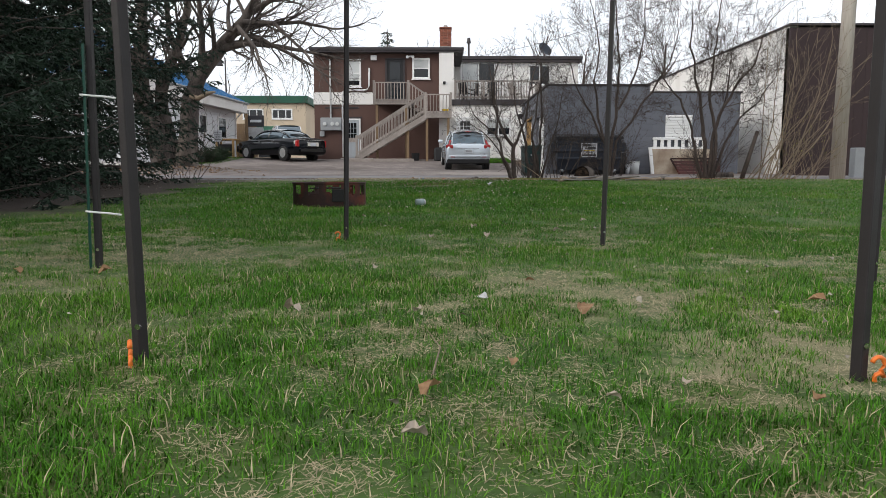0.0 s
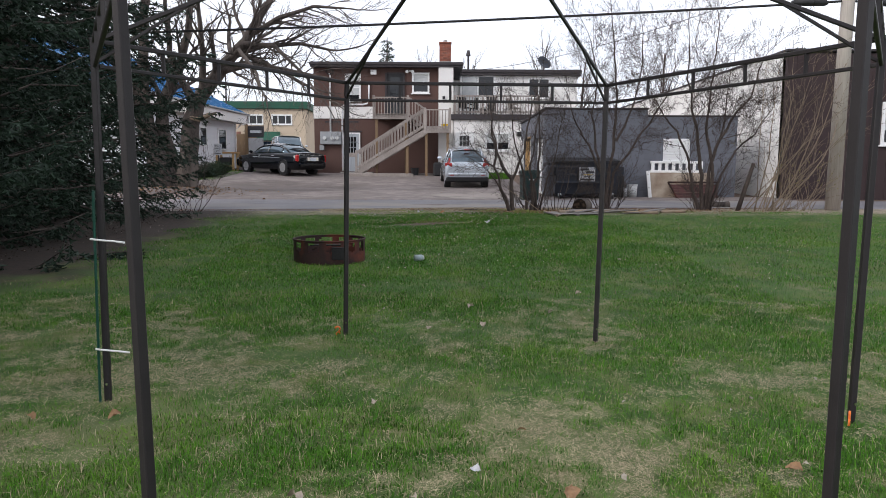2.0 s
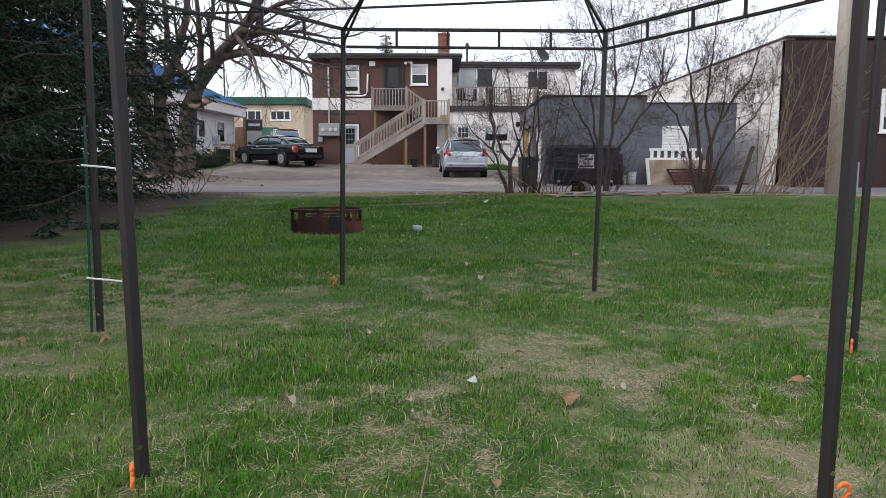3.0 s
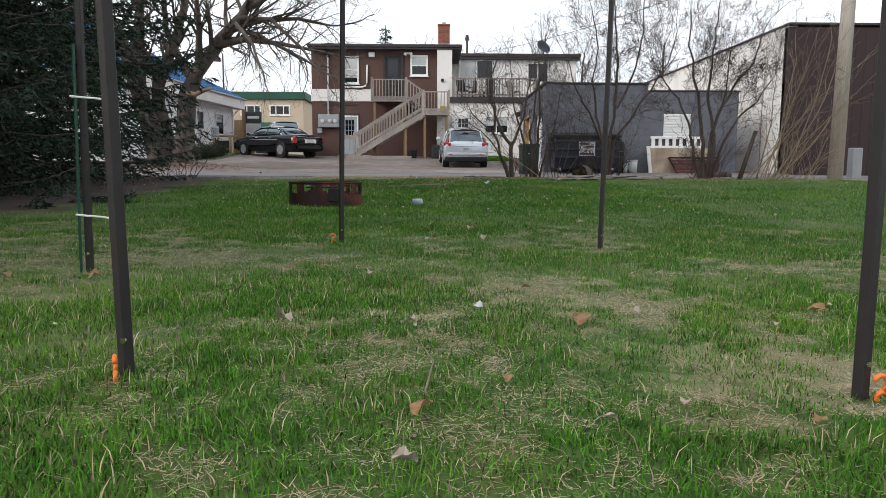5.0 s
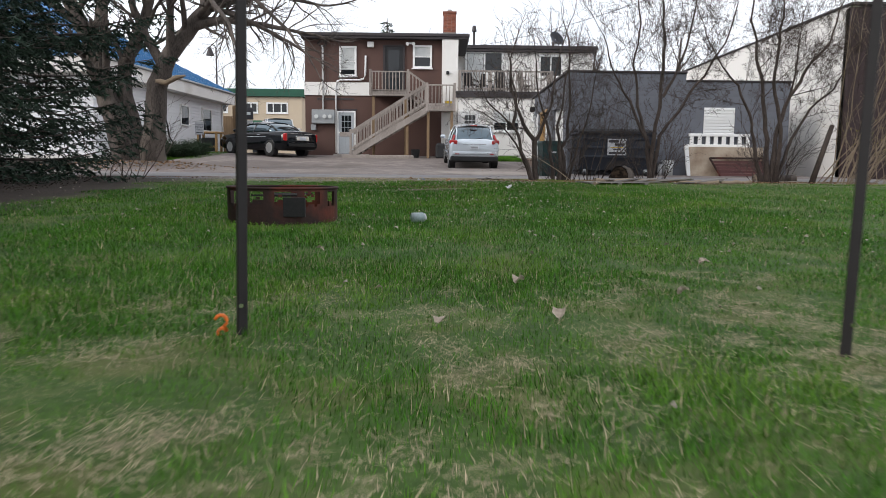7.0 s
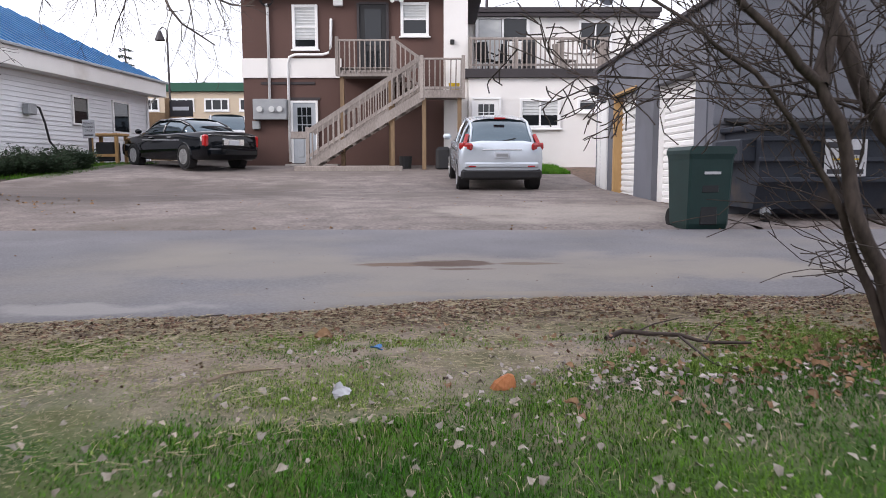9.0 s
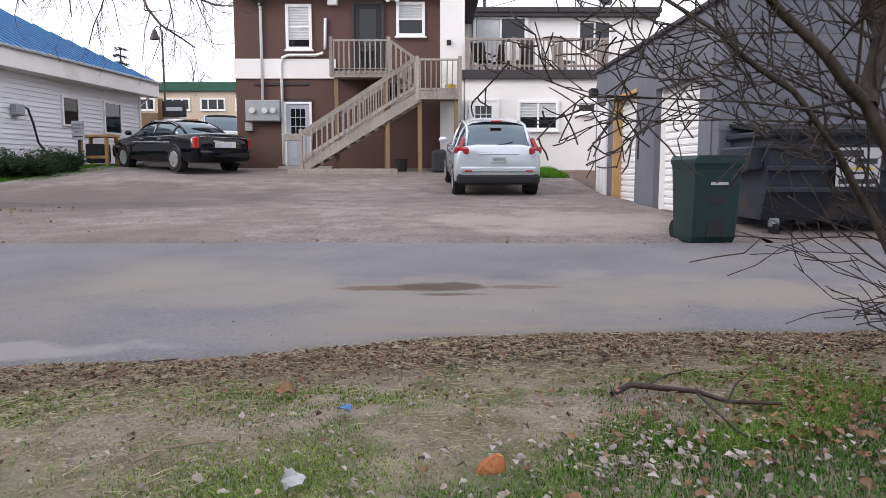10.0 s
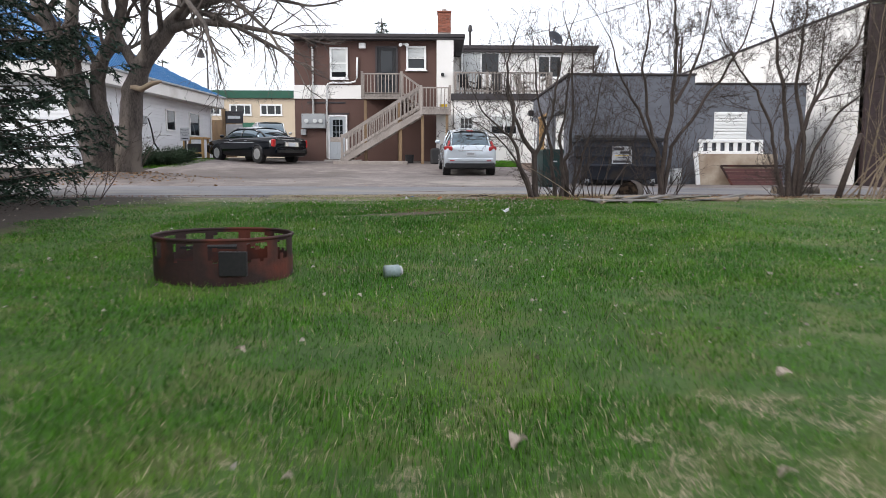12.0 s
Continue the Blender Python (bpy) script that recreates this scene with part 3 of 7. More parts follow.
fl = part("flood_lamp", boxed(-1.5, -1.35, F - 0.08, F, 6.26, 6.34, 0.01), "white_paint", brown, "twin white flood lamp")
for x in (-1.58, -1.3):
    part("lamp_head", rod(bmesh.new(), (x, F - 0.1, 6.3), (x, F - 0.25, 6.24), 0.05, 0.08, 10), "white_paint", fl)
p = bmesh.new()
for k in range(3):
    tube_path(p, [(-5.47 + 0.16 * math.cos(a) * (1 + 0.2 * k), F - 0.13, 6.2 + 0.12 * math.sin(a) + 0.03 * k) for a in [i * 0.5 for i in range(13)]], 0.012, 5)
part("cable_loop", p, "wire", brown)
part("wall_lamp", boxed(0.2, 0.33, F - 0.46, F - 0.38, 4.88, 5.02, 0.01), "black_plastic", brown)

# ---- wooden outside stair ----
stair = thing("exterior_stair", (0, 0, 0), 0, "weathered grey wooden stair with two landings and balusters", "stair")
G0 = 1.14
YA, YB = 34.7, 35.6
part("landing", boxed(-3.18, -1.5, 35.45, F - 0.005, 3.9, 4.05, 0.01), "deck_wood", stair)
part("fascia", boxed(-3.2, -1.48, 35.41, 35.45, 3.82, 4.06, 0.005), "deck_wood", stair)
part("landing", boxed(-0.66, 0.55, YA, F - 0.4, 3.2, 3.34, 0.01), "deck_wood", stair)
part("fascia", boxed(-0.68, 0.57, YA - 0.04, YA, 3.12, 3.35, 0.005), "deck_wood", stair)
n_steps = 12
for k in range(n_steps):
    x = -3.85 + (3.2 / n_steps) * k
    z = G0 + (3.3 - G0) * (k + 1) / (n_steps + 1)
    part("tread", boxed(x - 0.02, x + 0.29, YA + 0.04, YB, z - 0.04, z, 0.005), "deck_wood", stair)
for y in (YA, YB):
    part("stringer", bar(bmesh.new(), (-4.0, y, G0 + 0.02), (-0.6, y, 3.2), 0.04, 0.26), "deck_wood", stair)
    part("handrail", bar(bmesh.new(), (-3.95, y - 0.02, G0 + 1.02), (-0.62, y - 0.02, 4.28), 0.05, 0.13), "deck_wood", stair)
    part("lower_rail", bar(bmesh.new(), (-3.95, y - 0.02, G0 + 0.3), (-0.62, y - 0.02, 3.52), 0.04, 0.09), "deck_wood", stair)
    for k in range(21):
        u = (k + 0.5) / 21
        x = -3.9 + 3.25 * u
        z = G0 + 0.2 + (3.45 - G0 - 0.2) * u
        part("baluster", boxed(x - 0.02, x + 0.02, y - 0.055, y - 0.02, z, z + 0.78), "deck_wood", stair)
part("newel", boxed(-4.02, -3.92, YA - 0.05, YA + 0.05, G0, G0 + 1.15, 0.005), "deck_wood", stair)
part("handrail_end", boxed(-4.45, -3.98, YA - 0.06, YA + 0.04, G0 + 0.82, G0 + 1.02, 0.01), "deck_wood", stair)
for i, step in enumerate((0.0, 0.3, 0.6)):
    part("tread", boxed(-0.95 - step, -0.64 - step, YB + 0.03, F - 0.03, 3.34 + 0.17 * i, 3.5 + 0.17 * i, 0.005), "deck_wood", stair)


def rail(x0, x1, y, z, n, h=0.95):
    part("handrail", boxed(x0, x1, y - 0.03, y + 0.05, z + h - 0.05, z + h, 0.005), "deck_wood", stair)
    part("lower_rail", boxed(x0, x1, y - 0.02, y + 0.02, z + 0.06, z + 0.14, 0.005), "deck_wood", stair)
    for k in range(n):
        x = x0 + (x1 - x0) * (k + 0.5) / n
        lean = random.uniform(-0.02, 0.02)
        part("baluster", bar(bmesh.new(), (x, y - 0.035, z - 0.02), (x + lean, y - 0.035, z + h - 0.04), 0.036, 0.036), "deck_wood", stair)


rail(-3.18, -1.5, 35.43, 3.95, 11)
rail(-0.64, 0.56, YA, 3.3, 8)
for x in (-3.18, -1.5):
    part("newel", boxed(x - 0.05, x + 0.05, 35.4, 35.5, 3.85, 4.98, 0.005), "deck_wood", stair)
for x in (-0.64, 0.56):
    part("newel", boxed(x - 0.05, x + 0.05, YA - 0.05, YA + 0.05, 3.1, 4.32, 0.005), "deck_wood", stair)
part("handrail", bar(bmesh.new(), (-1.5, 35.43, 4.9), (-0.64, 35.43, 4.3), 0.05, 0.08), "deck_wood", stair)
part("lower_rail", bar(bmesh.new(), (-1.5, 35.43, 4.1), (-0.64, 35.43, 3.5), 0.04, 0.08), "deck_wood", stair)
for k in range(6):
    u = (k + 0.5) / 6
    x = -1.5 + 0.86 * u
    part("baluster", boxed(x - 0.02, x + 0.02, 35.39, 35.42, 4.05 - 0.6 * u, 4.88 - 0.6 * u), "deck_wood", stair)
for x, y, z1 in ((-3.05, 35.55, 3.9), (-1.5, 34.8, 3.0), (-1.6, 35.55, 3.9), (-0.58, 34.8, 3.2), (0.45, 34.8, 3.2)):
    part("post", boxed(x - 0.06, x + 0.06, y - 0.06, y + 0.06, 1.0, z1, 0.006), "post_wood", stair, "tan wooden post")
beam = part("timber", boxed(-4.3, -1.2, 34.3, 34.5, 1.0, 1.17, 0.02), "deck_wood", None)
tagged(beam, "grey timber lying before the wooden stair", "timber")

# ---- white wing with roof deck ----
W = 36.0
wing = thing("white_wing", (0, 0, 0), 0, "white stucco wing with a railed roof deck and set-back upper floor", "building")
part("wall", boxed(0.76, 8.1, W, 41.0, 0.8, 3.84), "white_wall", wing, "white painted stucco wall")
part("deck_edge", boxed(0.62, 8.15, W - 0.12, 41, 3.84, 4.11, 0.01), "dark_trim", wing, "dark roof-deck edge")
part("upper_wall", boxed(0.76, 7.85, 41.0, 50, 3.9, 6.67), "white_wall", wing, "white upper wall")
r = bmesh.new()
box(r, 0.7, 8.0, 40.75, 50.2, 6.66, 6.8, 0.01)
box(r, 0.7, 8.05, 40.7, 50.25, 6.8, 6.98, 0.01)
part("roof", r, "dark_trim", wing, "dark flat roof edge")
panel_door(wing, 0.85, 1.76, W, 1.2, 3.26, "white_paint", 2, 3, glass_part=0.25)
window(wing, 2.33, 3.59, W, 2.31, 3.22, False, 0.6, split_x=True)
window(wing, 4.1, 4.75, W, 2.8, 3.22, False, 0.3)
sd = part("sliding_door", boxed(1.3, 3.12, 40.95, 41.02, 4.2, 6.62, 0.01), "glass", wing, "sliding patio door, one half open")
t = bmesh.new()
box(t, 1.2, 1.32, 40.9, 41.0, 4.15, 6.7)
box(t, 3.1, 3.22, 40.9, 41.0, 4.15, 6.7)
box(t, 1.32, 3.1, 40.902, 41.0, 6.6, 6.7)
box(t, 2.18, 2.26, 40.92, 40.99, 4.15, 6.6)
part("frame", t, "white_paint", sd)
part("curtain", boxed(1.34, 2.16, 40.93, 40.945, 4.2, 6.58), "blind", sd, "pale curtain")
window(wing, 5.05, 6.3, 41.0, 5.4, 6.55, False, 0.0, split_x=True)
dr = part("railing", boxed(0.78, 5.0, W - 0.02, W + 0.04, 4.98, 5.05, 0.005), "deck_wood", wing, "weathered wooden deck railing")
part("lower_rail", boxed(0.78, 5.0, W - 0.02, W + 0.03, 4.2, 4.27, 0.005), "deck_wood", dr)
for k in range(30):
    x = 0.85 + k * 0.14
    part("baluster", boxed(x - 0.02, x + 0.02, W - 0.06, W - 0.02, 4.12, 5.0), "deck_wood", dr)
for x in (0.8, 2.2, 3.6, 5.0):
    part("newel", boxed(x - 0.045, x + 0.045, W - 0.02, W + 0.07, 4.1, 5.06, 0.005), "deck_wood", dr)
for k in range(9):
    y = W + 0.2 + k * 0.15
    part("baluster", boxed(5.0, 5.04, y - 0.02, y + 0.02, 4.12, 5.0), "deck_wood", dr)
part("side_rail", boxed(4.98, 5.05, W + 0.08, W + 3.2, 4.98, 5.05, 0.005), "deck_wood", dr)


def patio_chair(at, turn, mat, label):
    c = thing("patio_chair", at, turn, label, "chair", "chairs on the roof deck")
    part("seat", boxed(-0.25, 0.25, -0.25, 0.25, 0.4, 0.45, 0.015), mat, c)
    part("backrest", bar(bmesh.new(), (0, 0.25, 0.45), (0, 0.38, 0.95), 0.48, 0.03, 0.01), mat, c)
    for sx in (-0.22, 0.22):
        for sy in (-0.22, 0.22):
            part("leg", boxed(sx - 0.02, sx + 0.02, sy - 0.02, sy + 0.02, 0, 0.4), mat, c)
        part("armrest", boxed(sx - 0.03, sx + 0.03, -0.25, 0.28, 0.62, 0.66, 0.008), mat, c)
    return c


patio_chair((1.35, 37.2, 4.11), 150, "black_plastic", "black folding patio chair on the roof deck")
patio_chair((1.95, 37.6, 4.11), 200, "black_plastic", "black folding patio chair on the roof deck")
patio_chair((2.3, 37.1, 4.11), 170, "white_paint", "white plastic patio chair on the roof deck")
patio_chair((3.95, 37.3, 4.11), 120, "deck_wood", "grey wooden lounge chair on the roof deck")
grill = part("grill_cover", boxed(2.55, 2.95, 36.9, 37.4, 4.11, 5.15, 0.08), "black_plastic")
tagged(grill, "black covered barbecue grill on the roof deck", "grill")
pail = rod(bmesh.new(), (0.3, 35.0, 3.34), (0.3, 35.0, 3.56), 0.14, 0.17, 14)
pail_ob = part("toy_bucket", pail, "yellow", None)
tagged(pail_ob, "bright yellow plastic tub on the stair landing", "tub")
ant = thing("satellite_dish", (5.9, 41.2, 6.98), 0, "small grey satellite dish on the flat roof", "satellite dish")
part("mast", rod(bmesh.new(), (0, 0, 0), (0, 0, 0.3), 0.03), "galv", ant)
d = bmesh.new()
bmesh.ops.create_cone(d, cap_ends=False, segments=18, radius1=0.02, radius2=0.42, depth=0.14, matrix=pose(0.05, -0.05, 0.42, 60, 0, 30))
part("dish", d, "dumpster", ant, "dark grey dish")
mast = thing("roof_mast", (1.75, 43, 6.98), 0, "thin dark vent mast on the flat roof", "mast")
part("mast", rod(bmesh.new(), (0, 0, 0), (0, 0, 1.1), 0.06), "dark_trim", mast)
part("cap", rod(bmesh.new(), (0, 0, 1.1), (0, 0, 1.4), 0.14, 0.08), "dark_trim", mast)

# ---- grey block garage ----
GX, GY, GX1, GY1 = 3.5, 23.3, 9.72, 30.6
garage = thing("garage", (0, 0, 0), 0, "low grey painted concrete-block garage with white roller doors", "garage")
fw = part("front_wall", boxed(GX + 0.02, GX1 - 0.01, GY + 0.012, GY + 0.25, 0.2, 3.06), "grey_block", garage, "grey painted block wall")
part("parapet", boxed(GX + 0.02, 6.78, GY + 0.012, GY + 0.25, 3.06, 3.28), "grey_block", garage)
part("end_wall", boxed(GX1 - 0.2, GX1, GY + 0.25, GY1, 0.2, 3.1), "grey_block", garage)
part("back_wall", boxed(GX + 0.05, GX1 - 0.2, GY1 - 0.2, GY1, 0.2, 3.1), "grey_block", garage)
block = boxed(-0.1993, 0.1993, -0.012, 0.012, -0.0993, 0.0993, 0.003)
block_mesh = bpy.data.meshes.new("block")
block.to_mesh(block_mesh), block.free()
block_mesh.materials.append(M["grey_block"])
for row in range(15):
    z = 0.36 + row * 0.2
    x = GX + (0.2 if row % 2 else 0.4)
    while x < GX1 - 0.15:
        if not (7.1 < x < 8.4 and 1.5 < z < 2.45) and (z < 2.99 or x < 6.6) and z < 3.2:
            ob = new("block", block_mesh)
            ob.parent = fw
            ob.location = (x, GY + 0.012, z)
        x += 0.4
OPEN = [(24.0, 25.98, 2.46), (27.1, 28.82, 2.53), (29.3, 30.1, 2.55)]
y = GY + 0.25
for a, b, zt in OPEN + [(GY1 - 0.2, None, None)]:
    part("pier", boxed(GX, GX + 0.25, y, a, 0.2, 3.28), "grey_block", garage, "grey block pier between the doors")
    if b:
        part("lintel", boxed(GX + 0.002, GX + 0.248, a, b, zt, 3.28), "grey_block", garage)
        y = b
part("roof", boxed(GX + 0.04, GX1 + 0.05, GY + 0.26, GY1 + 0.05, 3.0, 3.04), "roof_felt", garage)
part("coping", boxed(GX - 0.06, GX + 0.3, GY + 0.02, GY1 + 0.05, 3.28, 3.35, 0.01), "dark_trim", garage, "dark roof edging")
part("coping", boxed(GX + 0.3, 6.8, GY - 0.03, GY + 0.32, 3.28, 3.34, 0.01), "dark_trim", garage)
part("coping", boxed(6.8, GX1 + 0.05, GY - 0.03, GY + 0.32, 3.06, 3.11, 0.01), "dark_trim", garage)
for a, b, zt in OPEN[:2]:
    d = part("roller_door", boxed(GX + 0.2, GX + 0.24, a, b, 0.42, zt), "white_paint", garage, "white ribbed roller door")
    z = 0.5
    while z < zt:
        part("slat", boxed(GX + 0.17, GX + 0.2, a + 0.04, b - 0.04, z, z + 0.1, 0.02), "white_paint", d)
        z += 0.115
    part("track", boxed(GX + 0.1, GX + 0.18, a, a + 0.06, 0.45, zt), "white_paint", d)
    part("track", boxed(GX + 0.1, GX + 0.18, b - 0.06, b, 0.45, zt), "white_paint", d)
part("jamb", boxed(GX + 0.002, GX + 0.24, 28.72, 28.82, 0.45, 2.53, 0.01), "new_wood", garage, "unpainted pine door jamb")
part("jamb", boxed(GX - 0.03, GX + 0.1, 27.05, 28.85, 2.53, 2.6, 0.01), "new_wood", garage)
d = part("door", boxed(GX + 0.03, GX + 0.08, 29.32, 30.08, 0.5, 2.53, 0.01), "white_paint", garage, "white side door")
part("frame", boxed(GX - 0.03, GX + 0.03, 29.24, 29.32, 0.5, 2.6), "white_paint", d)
part("frame", boxed(GX - 0.03, GX + 0.03, 30.08, 30.16, 0.5, 2.6), "white_paint", d)
part("wall_lamp", boxed(GX - 0.18, GX, 30.22, 30.44, 2.75, 2.95, 0.03), "black_plastic", garage, "black wall lamp")
gwn = part("window", boxed(7.32, 8.18, GY - 0.005, GY + 0.05, 1.58, 2.36), "white_paint", garage, "window boarded with white ribbed sheet")
for k in range(9):
    part("slat", boxed(7.33, 8.17, GY - 0.03, GY - 0.005, 1.59 + k * 0.085, 1.665 + k * 0.085, 0.012), "white_paint", gwn)

# ---- big hall with brown front and white side ----
HX, HY = 10.93, 22.7
hall = thing("hall_building", (0, 0, 0), 0, "long flat-roofed hall with dark brown front and white side wall", "building")
part("side_wall", boxed(HX, HX + 0.3, HY + 0.12, 46, 0.2, 5.05), "white_wall", hall, "weathered white side wall")
part("front_wall", boxed(HX, 32, HY + 0.04, HY + 0.3, 0.2, 5.0), "brown_metal", hall, "dark brown board siding")
part("roof", boxed(HX - 0.05, 32.2, HY - 0.05, 46.2, 5.05, 5.12, 0.01), "dark_trim", hall, "thin dark roof edge")
for k in range(40):
    x = HX + 0.3 * k
    part("board", boxed(x + 0.003, x + 0.297, HY, HY + 0.05, 0.25, 4.95, 0.004), "brown_metal", hall)
hw = window(hall, 14.0, 15.3, HY - 0.005, 2.15, 3.5, False, 0.7, split_x=True)
part("back_wall", boxed(HX, 32, 45.7, 46, 0.2, 5.05), "white_wall", hall)
ub = part("utility_cabinet", boxed(10.6, 10.86, 18.3, 18.55, 0.33, 1.15, 0.02), "galv")
tagged(ub, "grey steel utility cabinet beside the wooden pole", "cabinet")

# ---- white sided house with blue roof ----
house = thing("blue_roof_house", (-13.6, 31.5, 0.3), -4.8, "low white-sided building with a blue ribbed metal roof", "house")
HL, HW_ = 13.0, 18.0
part("wall", boxed(-HW_, -0.04, 0.04, HL, 0.5, 4.2), "white_wall", house)
n_board = 20
for k in range(n_board):
    z = 0.7 + k * 0.155
    b = bmesh.new()
    vs = [b.verts.new(v) for v in ((-0.035, 0, z), (0.0, 0, z), (-0.03, 0, z + 0.155), (-0.035, HL, z), (0.0, HL, z), (-0.03, HL, z + 0.155))]
    for f in ((0, 1, 2), (3, 5, 4), (0, 3, 4, 1), (1, 4, 5, 2)):
        b.faces.new([vs[i] for i in f])
    part("siding_board", b, "siding", house)
    b = bmesh.new()
    vs = [b.verts.new(v) for v in ((-HW_, 0.035, z), (-HW_, 0.0, z), (-HW_, 0.03, z + 0.155), (-0.04, 0.035, z), (-0.04, 0.0, z), (-0.04, 0.03, z + 0.155))]
    for f in ((0, 2, 1), (3, 4, 5), (0, 1, 4, 3), (1, 2, 5, 4)):
        b.faces.new([vs[i] for i in f])
    part("siding_board", b, "siding", house)
part("fascia", boxed(0.0, 0.55, -0.55, HL + 0.6, 3.85, 4.45, 0.01), "white_wall", house, "deep cream fascia")
part("fascia", boxed(-HW_, 0.0, -0.55, 0.0, 3.85, 4.448, 0.01), "white_wall", house)
part("soffit", boxed(-HW_, 0.0, 0.0, HL + 0.55, 4.2, 4.3), "white_wall", house)
part("gutter", boxed(0.55, 0.65, -0.65, HL + 0.7, 4.4, 4.5, 0.02), "galv", house)
ex, ey0, ey1, ez = 0.6, -0.62, HL + 0.65, 4.46
run, rise = 7.0, 3.9
roof = bmesh.new()
vs = [roof.verts.new(v) for v in ((ex, ey0, ez), (ex, ey1, ez), (ex - run, ey1 - run, ez + rise), (ex - run, ey0 + run, ez + rise), (-HW_ - 6, ey0, ez), (-HW_ - 6, ey1, ez), (-HW_ - 6 + run, ey0 + run, ez + rise), (-HW_ - 6 + run, ey1 - run, ez + rise))]
for f in ((0, 1, 2, 3), (4, 0, 3, 6), (1, 5, 7, 2), (5, 4, 6, 7), (3, 2, 7, 6)):
    roof.faces.new([vs[i] for i in f])
bl = part("roof", roof, "blue_roof", house, "blue metal hip roof")
for k in range(34):
    y = ey0 + 0.3 + k * 0.41
    if y < ey1:
        u = min(1.0, (y - ey0) / run, (ey1 - y) / run)
        part("rib", bar(bmesh.new(), (ex, y, ez + 0.02), (ex - run * u, y, ez + rise * u + 0.02), 0.05, 0.05), "blue_roof", bl)
for k in range(28):
    x = ex - 0.3 - k * 0.5
    u = min(1.0, (ex - x) / run)
    part("rib", bar(bmesh.new(), (x, ey0, ez + 0.02), (x, ey0 + run * u, ez + rise * u + 0.02), 0.05, 0.05), "blue_roof", bl)
for y0, y1, z0, z1 in ((7.6, 8.45, 2.4, 3.3), (10.2, 11.3, 2.25, 3.35)):
    w = part("window", boxed(-0.01, 0.03, y0, y1, z0, z1), "glass", house)
    f = bmesh.new()
    box(f, -0.01, 0.06, y0 - 0.07, y0, z0 - 0.07, z1 + 0.07)
    box(f, -0.01, 0.06, y1, y1 + 0.07, z0 - 0.07, z1 + 0.07)
    box(f, -0.01, 0.057, y0, y1, z1, z1 + 0.07)
    box(f, -0.01, 0.057, y0, y1, z0 - 0.07, z0)
    part("frame", f, "white_paint", w)
gm = part("gas_meter", boxed(0.02, 0.25, 4.9, 5.3, 2.5, 2.85, 0.03), "galv", house, "grey gas meter")
p = bmesh.new()
tube_path(p, [(0.12, 5.3, 2.8), (0.15, 5.55, 2.75), (0.2, 5.7, 2.3), (0.2, 5.9, 1.7), (0.3, 6.3, 1.25)], 0.035, 7)
part("hose", p, "black_plastic", gm)
part("corner_post", boxed(-0.04, 0.02, HL - 0.1, HL + 0.02, 1.1, 3.9), "white_paint", house)
p = bmesh.new()
tube_path(p, [(0.3, HL + 0.3, 3.9), (0.1, HL + 0.1, 3.6), (0.06, HL - 0.15, 3.4), (0.06, HL - 0.15, 1.4)], 0.04, 6)
part("downspout", p, "white_paint", house)

# ---- tan building across the street ----
tan = thing("shop_building", (0, 0, 0), 0, "tan two-storey shop building with green roof trim", "building")
part("wall", boxed(-34, -14.8, 80, 92, 1.0, 8.1), "tan_wall", tan, "tan stucco wall")
part("cornice", boxed(-34.3, -14.5, 79.7, 92.3, 8.1, 8.9, 0.03), "green_trim", tan, "green roof trim")
for x in (-30.2, -27.0, -23.8, -20.6, -17.4):
    w = window(tan, x - 1.15, x + 1.15, 80, 6.35, 7.5, False, 0.0, 0.15)
    for q in (-0.42, 0.42):
        part("mullion", boxed(x + q - 0.05, x + q + 0.05, 79.95, 80.02, 6.5, 7.35), "white_paint", w)
for x, m_ in ((-26.5, "awning"), (-23.4, "awning"), (-19, "green_trim")):
    a = bmesh.new()
    vs = [a.verts.new(v) for v in ((x - 1.4, 80, 5.6), (x + 1.4, 80, 5.6), (x + 1.4, 79, 4.6), (x - 1.4, 79, 4.6), (x - 1.4, 80, 4.6), (x + 1.4, 80, 4.6))]
    for f in ((0, 3, 2, 1), (0, 4, 3), (1, 2, 5), (3, 4, 5, 2)):
        a.faces.new([vs[i] for i in f])
    part("awning", a, m_, tan)
    part("shop_window", boxed(x - 1.1, x + 1.1, 79.95, 80.02, 2.2, 4.5), "glass", tan)
lamp = thing("street_lamp", (-18.5, 63, 1.4), 0, "tall dark street lamp with a bell-shaped shade", "street lamp")
part("pole", rod(bmesh.new(), (0, 0, 0), (0, 0, 8.9), 0.09, 0.06), "dark_trim", lamp)
p = bmesh.new()
tube_path(p, [(0, 0, 8.8), (-0.1, 0, 9.1), (-0.35, 0, 9.15), (-0.5, 0, 9.0)], 0.04, 6)
part("arm", p, "dark_trim", lamp)
part("shade", rod(bmesh.new(), (-0.5, 0, 8.3), (-0.5, 0, 8.95), 0.34, 0.1, 12), "dark_trim", lamp)

# ---- utility pole and cables ----
up = thing("utility_pole", (9.87, 17.75, 0.35), 0, "weathered grey wooden utility pole beside the alley", "utility pole")
part("pole", rod(bmesh.new(), (0, 0, 0), (0.12, 0, 9.5), 0.175, 0.13, 12), "pole_wood", up, "", True)


def cable(a, b, sag, r):
    c = bmesh.new()
    a, b = Vector(a), Vector(b)
    tube_path(c, [a.lerp(b, i / 24) - Vector((0, 0, sag * 4 * (i / 24) * (1 - i / 24))) for i in range(25)], r, 5)
    ob = part("cable", c, "wire")
    return tagged(ob, "black overhead cable strung along the alley", "cable", "overhead cables")


